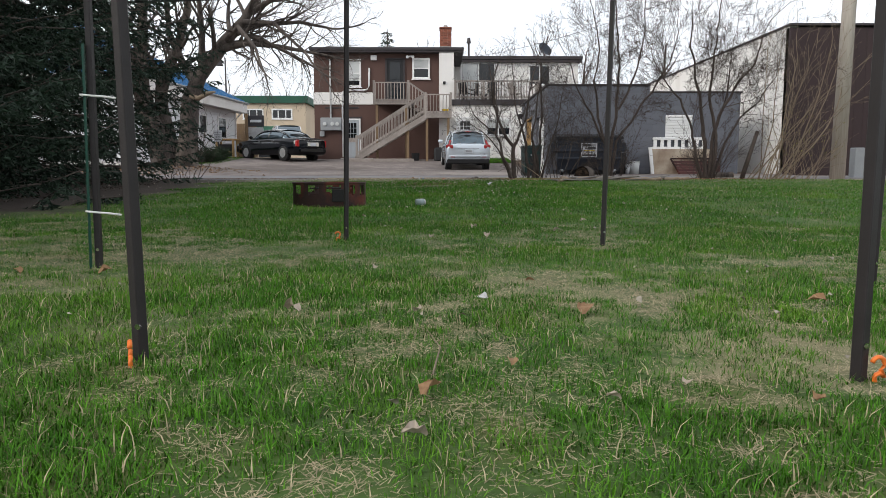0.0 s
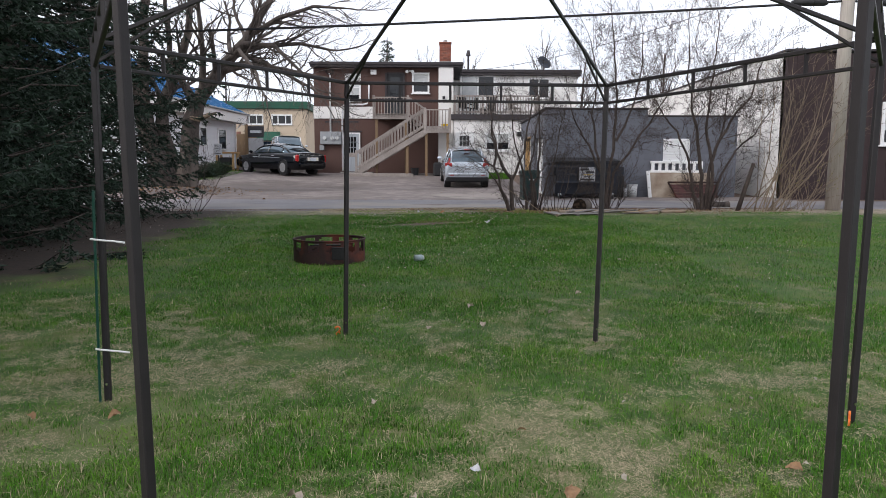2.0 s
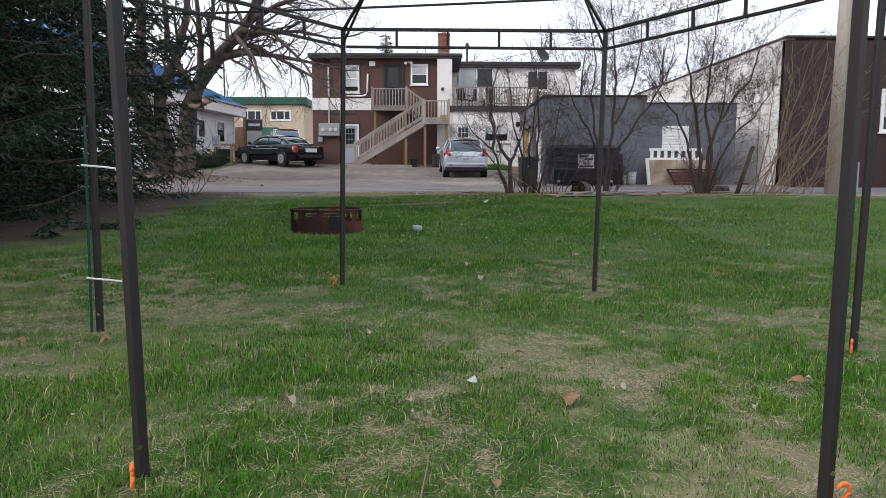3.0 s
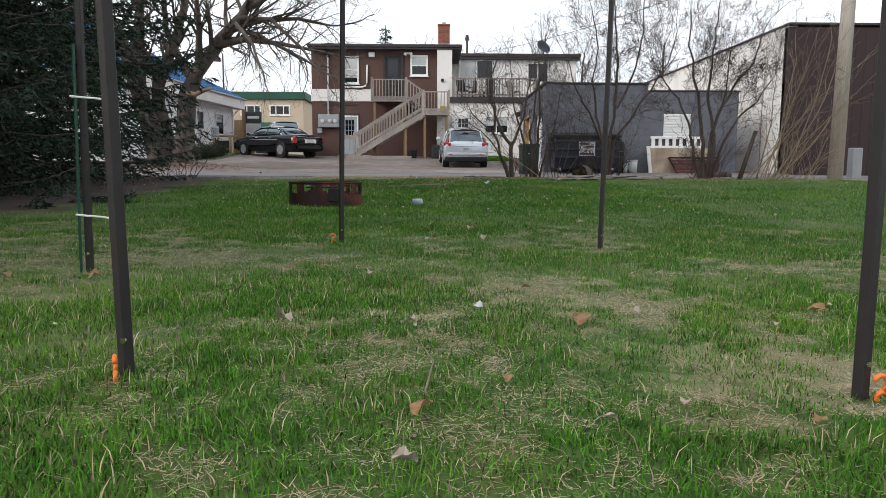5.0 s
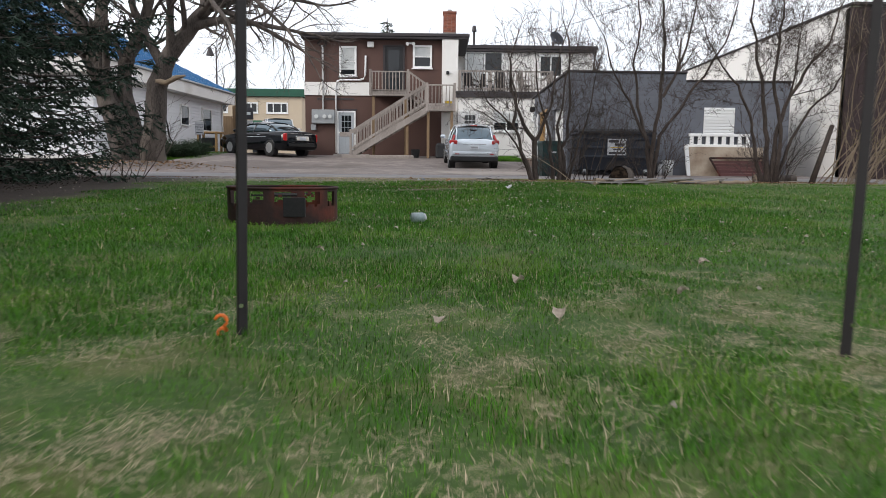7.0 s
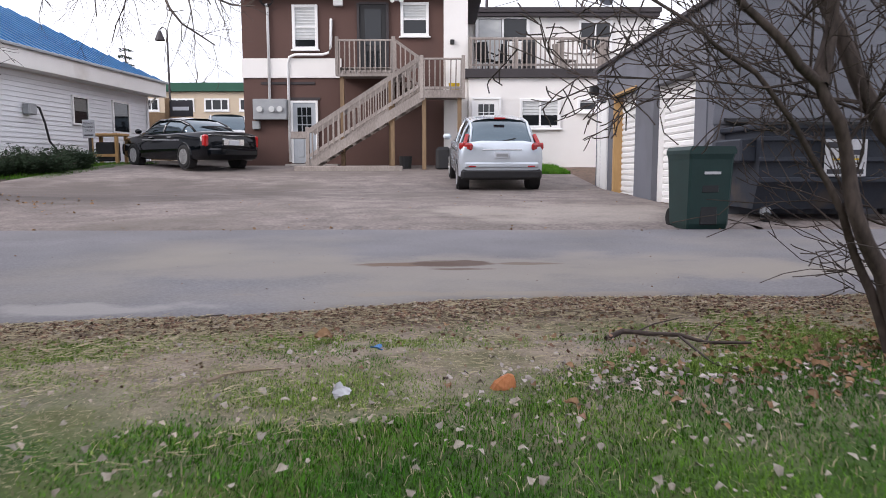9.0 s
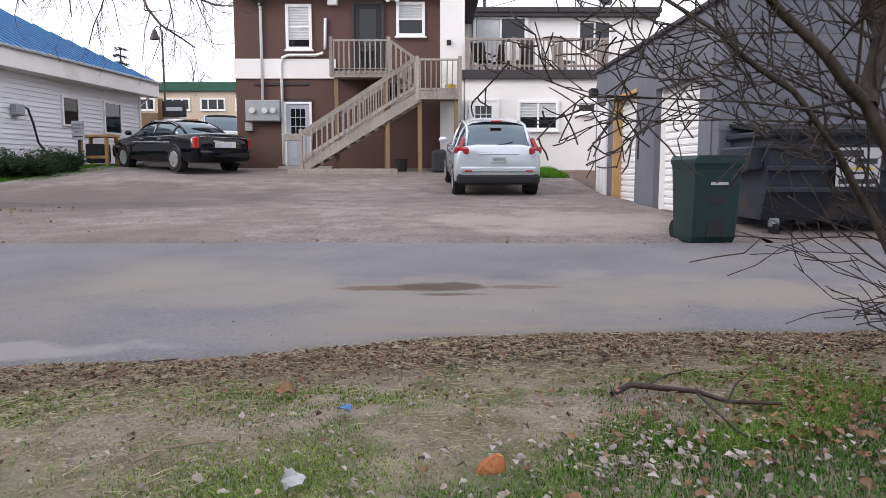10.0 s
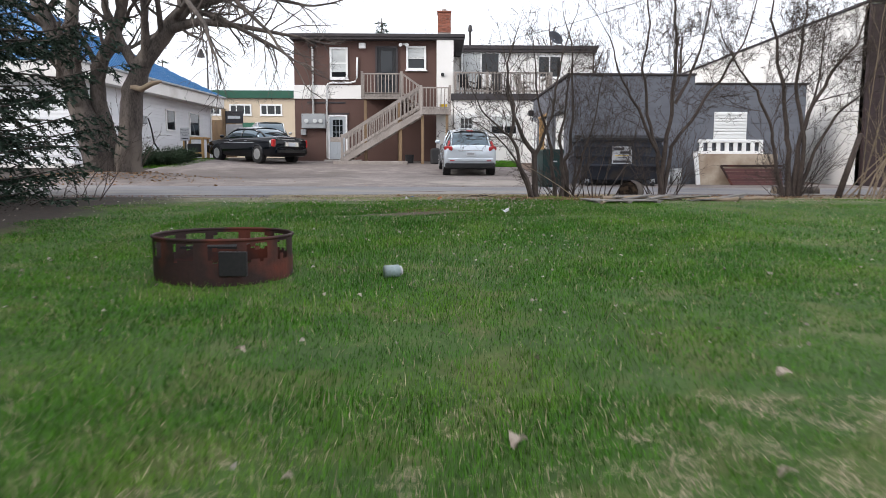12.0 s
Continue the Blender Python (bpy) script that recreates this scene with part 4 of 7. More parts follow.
cable((9.75, 17.7, 5.4), (-34, 17.7, 4.4), 0.45, 0.03)
cable((9.75, 17.7, 5.95), (-34, 18.5, 5.6), 0.4, 0.012)
cable((9.75, 17.7, 6.6), (-34, 17.4, 6.4), 0.4, 0.012)
cable((10.0, 17.7, 5.4), (40, 18.0, 5.6), 0.3, 0.03)
cable((10.0, 17.7, 6.2), (40, 18.0, 6.6), 0.3, 0.012)
cable((9.8, 17.7, 6.3), (1.5, 40.8, 6.9), 0.5, 0.01)
for x in (8.98, 10.75):
    c = thing("cable_closure", (x, 17.7, 5.36), 0, "black cylindrical cable splice closure hanging on the line", "splice closure", "splice closures")
    part("body", rod(bmesh.new(), (-0.36, 0, 0), (0.36, 0, 0.0), 0.08, 0.08, 10), "black_plastic", c, "", True)
    part("cap", rod(bmesh.new(), (-0.44, 0, 0), (-0.36, 0, 0), 0.04, 0.08, 10), "black_plastic", c)
    part("cap", rod(bmesh.new(), (0.36, 0, 0), (0.44, 0, 0), 0.08, 0.04, 10), "black_plastic", c)

# ---- gazebo frame ----
gazebo = thing("gazebo_frame", (0.22, 3.74, 0), 0, "bare dark-bronze steel frame of a hexagonal gazebo without its canopy", "gazebo")
GZ = Vector((0.22, 3.74, 0))
FOOT = [(-0.80, 2.02), (1.11, 1.91), (2.215, 3.667), (1.235, 5.376), (-0.691, 5.483), (-1.768, 3.817)]
HEAD = [(-0.84, 2.04, 1.922), (1.152, 1.955, 1.926), (2.255, 3.68, 1.96), (1.27, 5.375, 1.925), (-0.66, 5.485, 1.95), (-1.753, 3.817, 1.955)]
apex = Vector((0.01, 0.0, 2.64))
for k in range(6):
    foot = Vector((*FOOT[k], ground_z(*FOOT[k]) - 0.05)) - GZ
    head, following = Vector(HEAD[k]) - GZ, Vector(HEAD[(k + 1) % 6]) - GZ
    turn = math.atan2(head.y, head.x)
    p = bmesh.new()
    box(p, -0.0155, 0.0155, -0.0155, 0.0155, 0, 1, 0.003)
    for v in p.verts:
        q = foot.lerp(head, v.co.z)
        x, y = v.co.x, v.co.y
        v.co = (q.x + x * math.cos(turn) - y * math.sin(turn), q.y + x * math.sin(turn) + y * math.cos(turn), q.z)
    post = part("post", p, "frame_metal", gazebo, "square bronze steel post")
    c = foot.lerp(head, 0.075)
    part("bolt", rod(bmesh.new(), (c.x + 0.004, c.y - 0.014, c.z), (c.x + 0.004, c.y - 0.023, c.z), 0.008, 0.008, 8), "chrome", post)
    d = (following - head).normalized() * 0.02
    A, B = head + d, following - d
    up = Vector((0, 0, 1))
    part("top_rail", bar(bmesh.new(), A - up * 0.015, B - up * 0.015, 0.02, 0.024, 0.003), "frame_metal", gazebo)
    part("lower_rail", bar(bmesh.new(), A - up * 0.142, B - up * 0.142, 0.018, 0.02, 0.003), "frame_metal", gazebo)
    for i in range(1, 5):
        q = A.lerp(B, i / 5)
        part("rail_upright", bar(bmesh.new(), q - up * 0.133, q - up * 0.026, 0.016, 0.018), "frame_metal", gazebo)
    out = (head - Vector((apex.x, apex.y, head.z))).normalized()
    tip = apex + out * 0.08
    part("rafter", bar(bmesh.new(), head - up * 0.02, tip, 0.018, 0.022, 0.003), "frame_metal", gazebo)
    part("knee_brace", bar(bmesh.new(), head.lerp(A, 0.5) - up * 0.13, head.lerp(tip, 0.28) - up * 0.012, 0.012, 0.014), "frame_metal", gazebo)
    low = head.lerp(tip, 0.66) + up * 0.1
    high = tip + up * 0.17
    part("vent_strut", bar(bmesh.new(), low, high, 0.014, 0.016), "frame_metal", gazebo)
    part("vent_stub", bar(bmesh.new(), head.lerp(tip, 0.75), low.lerp(high, 0.27), 0.012, 0.012), "frame_metal", gazebo)
part("hub", rod(bmesh.new(), apex - Vector((0, 0, 0.03)), apex + Vector((0, 0, 0.04)), 0.09, 0.09, 6), "frame_metal", gazebo)
part("vent_hub", rod(bmesh.new(), apex + Vector((0, 0, 0.14)), apex + Vector((0, 0, 0.2)), 0.09, 0.09, 6), "frame_metal", gazebo)

# green stake pole tied to one post
stake = thing("garden_stake", (-1.768, 3.787, 0.0), 0, "green enamelled pole tied to a gazebo post with white zip ties", "stake")
part("pole", rod(bmesh.new(), (-0.03, 0, 0.0), (-0.012, 0, 1.17), 0.0075, 0.0075), "green_pole", stake)
for z in (0.32, 0.91):
    p = bmesh.new()
    tube_path(p, [(-0.035, 0.02, z + 0.004), (-0.03, -0.02, z + 0.006), (0.03, -0.02, z), (0.09, -0.022, z - 0.004), (0.15, -0.02, z - 0.012)], 0.005, 5)
    part("zip_tie", p, "tie", stake, "white zip tie")


def tent_peg(at, turn):
    """Orange hooked plastic peg standing by a post."""
    t = thing("tent_peg", at, turn, "bright orange hooked plastic peg stuck in the grass", "tent peg", "tent pegs")
    b = bmesh.new()
    pts = [(0.004, 0, -0.05), (0.0, 0, -0.01)]
    pts += [(0.004 + 0.014 * math.cos(a), 0, 0.012 + 0.014 * math.sin(a)) for a in [radians(-150 - 40 * i) for i in range(6)]]
    pts += [(0.0 + 0.019 * math.cos(a), 0, 0.05 + 0.019 * math.sin(a)) for a in [radians(-60 + 32 * i) for i in range(8)]]
    tube_path(b, pts, 0.0062, 8)
    part("hook", b, "orange", t, "", True)


for x, y, turn in ((-0.8, 1.95, 112), (-0.75, 5.455, 10), (1.155, 1.9, 10), (2.18, 3.622, 60)):
    tent_peg((x, y, ground_z(x, y) + 0.0), turn)

# ---- fire ring ----
px, py = -1.42, 9.45
pit = thing("fire_ring", (px, py, ground_z(px, py) - 0.02), 0, "rusty steel fire ring with animal cut-outs on the lawn", "fire ring")
R, HP, N = 0.47, 0.31, 96
b = bmesh.new()
rng = random.Random(5)
hole = set()
rows_z = [0, 0.07, 0.14, 0.16, 0.18, 0.2, 0.22, 0.24, 0.262, 0.285, HP]
for c0 in range(0, N, 8):
    w = rng.randint(4, 6)
    for i in range(w):
        for j in range(3 + rng.randint(0, 1), 9):
            if rng.random() > 0.1:
                hole.add(((c0 + i + 1) % N, j))
verts = {}
for j, z in enumerate(rows_z):
    for i in range(N):
        a = math.tau * i / N
        for side, rr in ((0, R), (1, R - 0.006)):
            verts[i, j, side] = b.verts.new((rr * math.cos(a), rr * math.sin(a), z))
for j in range(len(rows_z) - 1):
    for i in range(N):
        if (i, j) in hole:
            continue
        k = (i + 1) % N
        b.faces.new((verts[i, j, 0], verts[k, j, 0], verts[k, j + 1, 0], verts[i, j + 1, 0]))
        b.faces.new((verts[k, j, 1], verts[i, j, 1], verts[i, j + 1, 1], verts[k, j + 1, 1]))
part("ring", b, "rust", pit, "rusted ring wall with cut-outs")
rimb = bmesh.new()
tube_path(rimb, [(R * math.cos(a), R * math.sin(a), HP) for a in [math.tau * i / 48 for i in range(49)]], 0.012, 6)
part("rim", rimb, "rust", pit, "", True)
part("ash", rod(bmesh.new(), (0, 0, 0.02), (0, 0, 0.05), R - 0.02, R - 0.02, 24), "soot", pit, "black ash bed")
b = bmesh.new()
for k in range(18):
    a = -0.5 + k * 0.06
    box(b, -0.16 + 0.02 * k - 0.003, -0.16 + 0.02 * k + 0.003, -0.3, 0.2, 0.245, 0.251)
box(b, -0.2, 0.22, -0.31, -0.3, 0.24, 0.256)
box(b, -0.2, 0.22, 0.2, 0.21, 0.24, 0.256)
part("grate", b, "soot", pit, "black cooking grate")
part("draft_door", boxed(0.1, 0.28, -0.475, -0.44, 0.08, 0.24, 0.005), "soot", pit, "dark draft opening")

# glass jar lying in the grass
jar = thing("glass_jar", (-0.22, 9.38, ground_z(-0.22, 9.38) + 0.06), 25, "cloudy glass jar lying on the lawn", "jar")
part("body", rod(bmesh.new(), (-0.07, 0, -0.01), (0.03, 0, -0.01), 0.043, 0.045, 16), "clear_glass", jar, "", True)
part("neck", rod(bmesh.new(), (0.03, 0, -0.01), (0.055, 0, -0.005), 0.04, 0.03, 16), "paper", jar, "white lid end", True)


# ---- cars ----
def loft(bm, stations, close=True):
    """Skin a list of rings with the same number of points."""
    rings = [[bm.verts.new(p) for p in ring] for ring in stations]
    n = len(rings[0])
    for a, c in zip(rings, rings[1:]):
        for k in range(n - 1 + close):
            bm.faces.new((a[k], a[(k + 1) % n], c[(k + 1) % n], c[k]))
    if close:
        bm.faces.new(rings[0][::-1])
        bm.faces.new(rings[-1])
    return bm


def body_ring(y, w, z0, z1, crown=0.04):
    """Cross-section of the lower body at station y: half width w from z0 to z1."""
    zm = z0 + (z1 - z0) * 0.55
    half = [(w * 0.9, z0), (w * 0.985, z0 + 0.06), (w, zm), (w * 0.97, z1 - 0.06), (w * 0.9, z1 - 0.01), (w * 0.5, z1 + crown)]
    right = [(x, y, z) for x, z in half]
    return right + [(-x, y, z) for x, z in half[::-1]]


def cabin_ring(y, wb, wt, zb, zt):
    half = [(wb, zb), (wb * 0.55 + wt * 0.45, zb + (zt - zb) * 0.55), (wt, zt - 0.04), (wt * 0.8, zt), (wt * 0.35, zt + 0.02)]
    right = [(x, y, z) for x, z in half]
    return right + [(-x, y, z) for x, z in half[::-1]]


def wheel(parent, x, y, r, w):
    s = 1 if x > 0 else -1
    t = bmesh.new()
    loft(t, [[(x + s * dx, y + rr * math.cos(a), r + rr * math.sin(a)) for a in [math.tau * i / 28 for i in range(28)]] for dx, rr in ((-w, r * 0.7), (-w, r * 0.94), (-w * 0.8, r), (-w * 0.2, r), (0, r * 0.95), (0.0, r * 0.68), (-0.03, r * 0.66))])
    wh = part("wheel", t, "tyre", parent, "black tyre with alloy rim", True)
    b = bmesh.new()
    rod(b, (x - s * 0.035, y, r), (x - s * 0.02, y, r), r * 0.2, r * 0.16, 12)
    for k in range(7):
        a = math.tau * k / 7
        bar(b, (x - s * 0.03, y + 0.08 * math.cos(a) * r, r + 0.08 * math.sin(a)), (x - s * 0.02, y + r * 0.66 * math.cos(a), r + r * 0.66 * math.sin(a)), 0.07, 0.02)
    loft(b, [[(x - s * dx, y + rr * math.cos(a), r + rr * math.sin(a)) for a in [math.tau * i / 24 for i in range(24)]] for dx, rr in ((0.005, r * 0.69), (0.0, r * 0.66), (0.03, r * 0.6))], True)
    part("rim", b, "rim", wh, "silver alloy rim")


def car(name, at, turn, tilt, paint, label, lower, cabin, wheels, r, kind):
    """A car that points to +y; lower: stations (y, half width, z0, z1); cabin: stations (y, base w, top w, base z, top z)."""
    c = thing(name, at, turn, label, "car")
    c.matrix_world = pose(*at, tilt, 0, turn)
    b = bmesh.new()
    loft(b, [body_ring(*s) for s in lower])
    body = part("body", b, paint, c, "", True)
    b = bmesh.new()
    loft(b, [cabin_ring(*s) for s in cabin])
    glass = part("window_glass", b, "car_glass", c, "dark tinted car windows", True)
    # roof panel and pillars follow the cabin skin
    tops = [s for s in cabin if s[4] > max(q[4] for q in cabin) - 0.16]
    b = bmesh.new()
    rows = []
    for y, wb, wt, zb, zt in tops:
        rows.append([(wt + 0.012, y, zt - 0.05), (wt * 0.82, y, zt + 0.014), (wt * 0.35, y, zt + 0.05), (-wt * 0.35, y, zt + 0.05), (-wt * 0.82, y, zt + 0.014), (-wt - 0.012, y, zt - 0.05)])
    loft(b, rows, False)
    part("roof", b, paint, c, "", True)
    for s in (1, -1):
        p = bmesh.new()
        skin = [Vector((s * (st[2] + 0.012), st[0], st[4] - 0.03)) for st in cabin]
        tube_path(p, skin, 0.03, 6)
        part("roof_rail", p, paint, c, "", True)
        for u in kind["pillars"]:
            p = bmesh.new()
            zb = float(np.interp(u, [q[0] for q in cabin], [q[3] for q in cabin]))
            zt = float(np.interp(u, [q[0] for q in cabin], [q[4] for q in cabin]))
            wb = float(np.interp(u, [q[0] for q in cabin], [q[1] for q in cabin]))
            wt = float(np.interp(u, [q[0] for q in cabin], [q[2] for q in cabin]))
            tube_path(p, [(s * (wb - 0.01), u, zb), (s * (wb * 0.55 + wt * 0.45 - 0.008), u, zb + (zt - zb) * 0.55), (s * (wt - 0.008), u, zt - 0.04)], 0.036, 6)
            part("pillar", p, paint, c)
        if paint == "black_paint":
            p = bmesh.new()
            tube_path(p, [q + Vector((s * 0.034, 0, -0.012)) for q in skin[1:-1]], 0.01, 5)
            part("window_trim", p, "chrome", c, "bright window trim", True)
        x = s * (kind["half"] + 0.02)
        m_ = boxed(x, x + s * 0.2, kind["mirror"] - 0.05, kind["mirror"] + 0.08, kind["belt"] + 0.0, kind["belt"] + 0.14, 0.05)
        part("side_mirror", m_, paint, c)
        part("door_line", boxed(s * (kind["half"] - 0.03), s * (kind["half"] + 0.004), kind["door"][0], kind["door"][1], kind["belt"] - 0.2, kind["belt"] - 0.17, 0.005), "chrome" if paint == "black_paint" else "black_plastic", c)
        for y in kind["door"][2:]:
            part("door_handle", boxed(s * (kind["half"] - 0.02), s * (kind["half"] + 0.022), y - 0.1, y + 0.1, kind["belt"] - 0.12, kind["belt"] - 0.09, 0.008), "chrome", c)
        for y in wheels:
            arch = bmesh.new()
            tube_path(arch, [(s * (kind["half"] - 0.012), y + (r + 0.05) * math.cos(a), r + (r + 0.05) * math.sin(a)) for a in [radians(-10 + 20 * i) for i in range(11)]], 0.035, 6)
            part("wheel_arch", arch, kind["arch"], c, "", True)
            b = bmesh.new()
            rod(b, (s * (kind["half"] - 0.22), y, r), (s * (kind["half"] + 0.006), y, r), r + 0.04, r + 0.04, 24)
            part("wheel_well", b, "black_plastic", c)
            wheel(c, s * (kind["half"] + 0.03), y, r, 0.2)
    return c


lower = [(-2.63, 0.72, 0.42, 0.86), (-2.55, 0.86, 0.3, 0.98), (-2.3, 0.92, 0.24, 1.03), (-1.3, 0.945, 0.22, 1.02), (0, 0.945, 0.22, 0.98), (1.2, 0.94, 0.22, 0.95), (2.1, 0.9, 0.24, 0.86), (2.5, 0.8, 0.3, 0.76), (2.62, 0.66, 0.4, 0.66)]
cabin = [(-1.75, 0.82, 0.62, 1.0, 1.04), (-1.35, 0.84, 0.6, 1.0, 1.28), (-0.95, 0.84, 0.6, 1.0, 1.4), (-0.3, 0.84, 0.6, 0.98, 1.44), (0.3, 0.84, 0.6, 0.97, 1.42), (0.7, 0.84, 0.6, 0.96, 1.3), (1.35, 0.82, 0.64, 0.94, 0.98)]
CX, CY = -8.0, 36.0
sedan = car("sedan", (CX, CY, ground_z(CX, CY) + 0.02), 49, 1.6, "black_paint", "black four-door sedan parked beside the brown building", lower, cabin, (-1.55, 1.45), 0.33, {"half": 0.93, "mirror": 0.85, "belt": 0.98, "door": (-1.3, 0.9, -0.75, 0.35), "arch": "black_paint", "pillars": (-1.3, -0.25)})
for s in (1, -1):
    part("tail_lamp", boxed(s * 0.74, s * 0.885, -2.6, -2.4, 0.62, 0.95, 0.04), "tail_red", sedan, "red tail lamp")
part("bumper", boxed(-0.8, 0.8, -2.68, -2.45, 0.36, 0.58, 0.05), "black_paint", sedan)
pl = part("plate_surround", boxed(-0.36, 0.36, -2.66, -2.6, 0.64, 0.86, 0.03), "chrome", sedan, "chrome plate surround")
plate = part("number_plate", boxed(-0.17, 0.17, -2.68, -2.655, 0.67, 0.81, 0.01), "plate", pl, "pale number plate")
part("trunk_line", boxed(-0.75, 0.75, -2.62, -2.57, 0.945, 0.955), "chrome", sedan)

lower = [(-1.97, 0.8, 0.48, 1.0), (-1.9, 0.875, 0.34, 1.05), (-1.7, 0.905, 0.28, 1.06), (-0.9, 0.885, 0.26, 1.02), (0.2, 0.885, 0.26, 0.99), (1.2, 0.885, 0.27, 0.98), (1.75, 0.84, 0.32, 0.86), (2.05, 0.66, 0.42, 0.7)]
cabin = [(-1.88, 0.76, 0.66, 1.02, 1.06), (-1.55, 0.8, 0.6, 1.02, 1.38), (-1.3, 0.82, 0.61, 1.0, 1.49), (-0.6, 0.83, 0.62, 0.99, 1.56), (0.1, 0.82, 0.6, 0.98, 1.54), (0.45, 0.82, 0.61, 0.97, 1.4), (1.15, 0.8, 0.66, 0.96, 1.0)]
CX, CY = 1.08, 30.85
suv = car("hatchback", (CX, CY, ground_z(CX, CY) + 0.03), 3, 5.0, "silver_paint", "silver compact crossover with red tail lamps parked on the lot", lower, cabin, (-1.3, 1.25), 0.34, {"half": 0.87, "mirror": 0.65, "belt": 1.0, "door": (-1.0, 0.9, -0.6, 0.35), "arch": "black_plastic", "pillars": (-1.2, -0.2)})
for s in (1, -1):
    p = bmesh.new()
    bar(p, (s * 0.79, -1.93, 1.0), (s * 0.71, -1.72, 1.22), 0.08, 0.07, 0.02)
    bar(p, (s * 0.62, -1.99, 0.97), (s * 0.9, -1.84, 0.98), 0.08, 0.15, 0.035)
    part("tail_lamp", p, "tail_red", suv, "red boomerang tail lamp")
    part("reflector", boxed(s * 0.55, s * 0.7, -2.006, -1.93, 0.55, 0.58), "tail_red", suv)
part("bumper", boxed(-0.86, 0.86, -2.0, -1.7, 0.28, 0.5, 0.05), "black_plastic", suv, "black lower bumper")
part("bumper", boxed(-0.82, 0.82, -2.0, -1.8, 0.5, 0.68, 0.06), "silver_paint", suv)
part("hatch_trim", boxed(-0.42, 0.42, -1.995, -1.93, 0.9, 0.925, 0.008), "chrome", suv)
part("number_plate", boxed(-0.16, 0.16, -2.0, -1.95, 0.73, 0.87, 0.01), "plate", suv, "pale number plate")
part("plate_print", boxed(-0.12, 0.12, -2.004, -2.0, 0.77, 0.83), "galv", suv)
part("brake_lamp", boxed(-0.12, 0.12, -1.55, -1.45, 1.53, 1.57, 0.01), "tail_red", suv)
part("wiper", bar(bmesh.new(), (0, -1.9, 1.08), (0.3, -1.83, 1.14), 0.015, 0.02), "black_plastic", suv)

lower = [(-2.3, 0.8, 0.4, 0.95), (-2.2, 0.92, 0.3, 1.1), (0, 0.96, 0.28, 1.05), (1.6, 0.95, 0.28, 1.0), (2.2, 0.85, 0.35, 0.9)]
cabin = [(-2.2, 0.85, 0.72, 1.06, 1.2), (-2.0, 0.86, 0.7, 1.06, 1.7), (-0.6, 0.88, 0.7, 1.04, 1.78), (0.5, 0.88, 0.7, 1.02, 1.72), (1.3, 0.86, 0.72, 1.0, 1.05)]
van = car("minivan", (-9.7, 46.2, 1.72), 200, 0, "car_white", "white minivan parked beyond the black sedan", lower, cabin, (-1.4, 1.4), 0.33, {"half": 0.94, "mirror": 0.9, "belt": 1.05, "door": (-1.2, 0.9, -0.7, 0.3), "arch": "car_white", "pillars": (-1.2, -0.2)})


# ---- vegetation helpers ----
def value_noise(x, y, scale, seed):
    """Smooth value noise on arrays, 0 to 1."""
    rs = np.random.RandomState(seed)
    table = rs.rand(256, 256)
    u, v = x * scale + 64, y * scale + 64
    i, j = np.floor(u).astype(int), np.floor(v).astype(int)
    fu, fv = u - i, v - j
    fu, fv = fu * fu * (3 - 2 * fu), fv * fv * (3 - 2 * fv)
    a, b = table[i % 256, j % 256], table[(i + 1) % 256, j % 256]
    c, d = table[i % 256, (j + 1) % 256], table[(i + 1) % 256, (j + 1) % 256]
    return (a * (1 - fu) + b * fu) * (1 - fv) + (c * (1 - fu) + d * fu) * fv


def ground_array(x, y):
    z = np.interp(y, PROFILE_Y, PROFILE_Z)
    z = z - 0.016 * np.clip(x, -12, 12) * np.clip((13 - y) / 10, 0, 1)
    return z + 0.22 * np.exp(-((x + 8.9) ** 2 + (y - 24.6) ** 2) / 4.0)


def arrays_mesh(name, co, tris, mat, parent=None):
    """A mesh of triangles from arrays."""
    me = bpy.data.meshes.new(name)
    me.vertices.add(len(co))
    me.vertices.foreach_set("co", np.asarray(co, dtype=np.float32).ravel())
    me.loops.add(len(tris) * 3)
    me.loops.foreach_set("vertex_index", np.asarray(tris, dtype=np.int32).ravel())
    me.polygons.add(len(tris))
    me.polygons.foreach_set("loop_start", np.arange(len(tris), dtype=np.int32) * 3)
    me.polygons.foreach_set("loop_total", np.full(len(tris), 3, dtype=np.int32))
    me.update(calc_edges=True)
    me.materials.append(M[mat])
    ob = new(name, me)
    if parent is not None:
        ob.parent = parent
    return ob


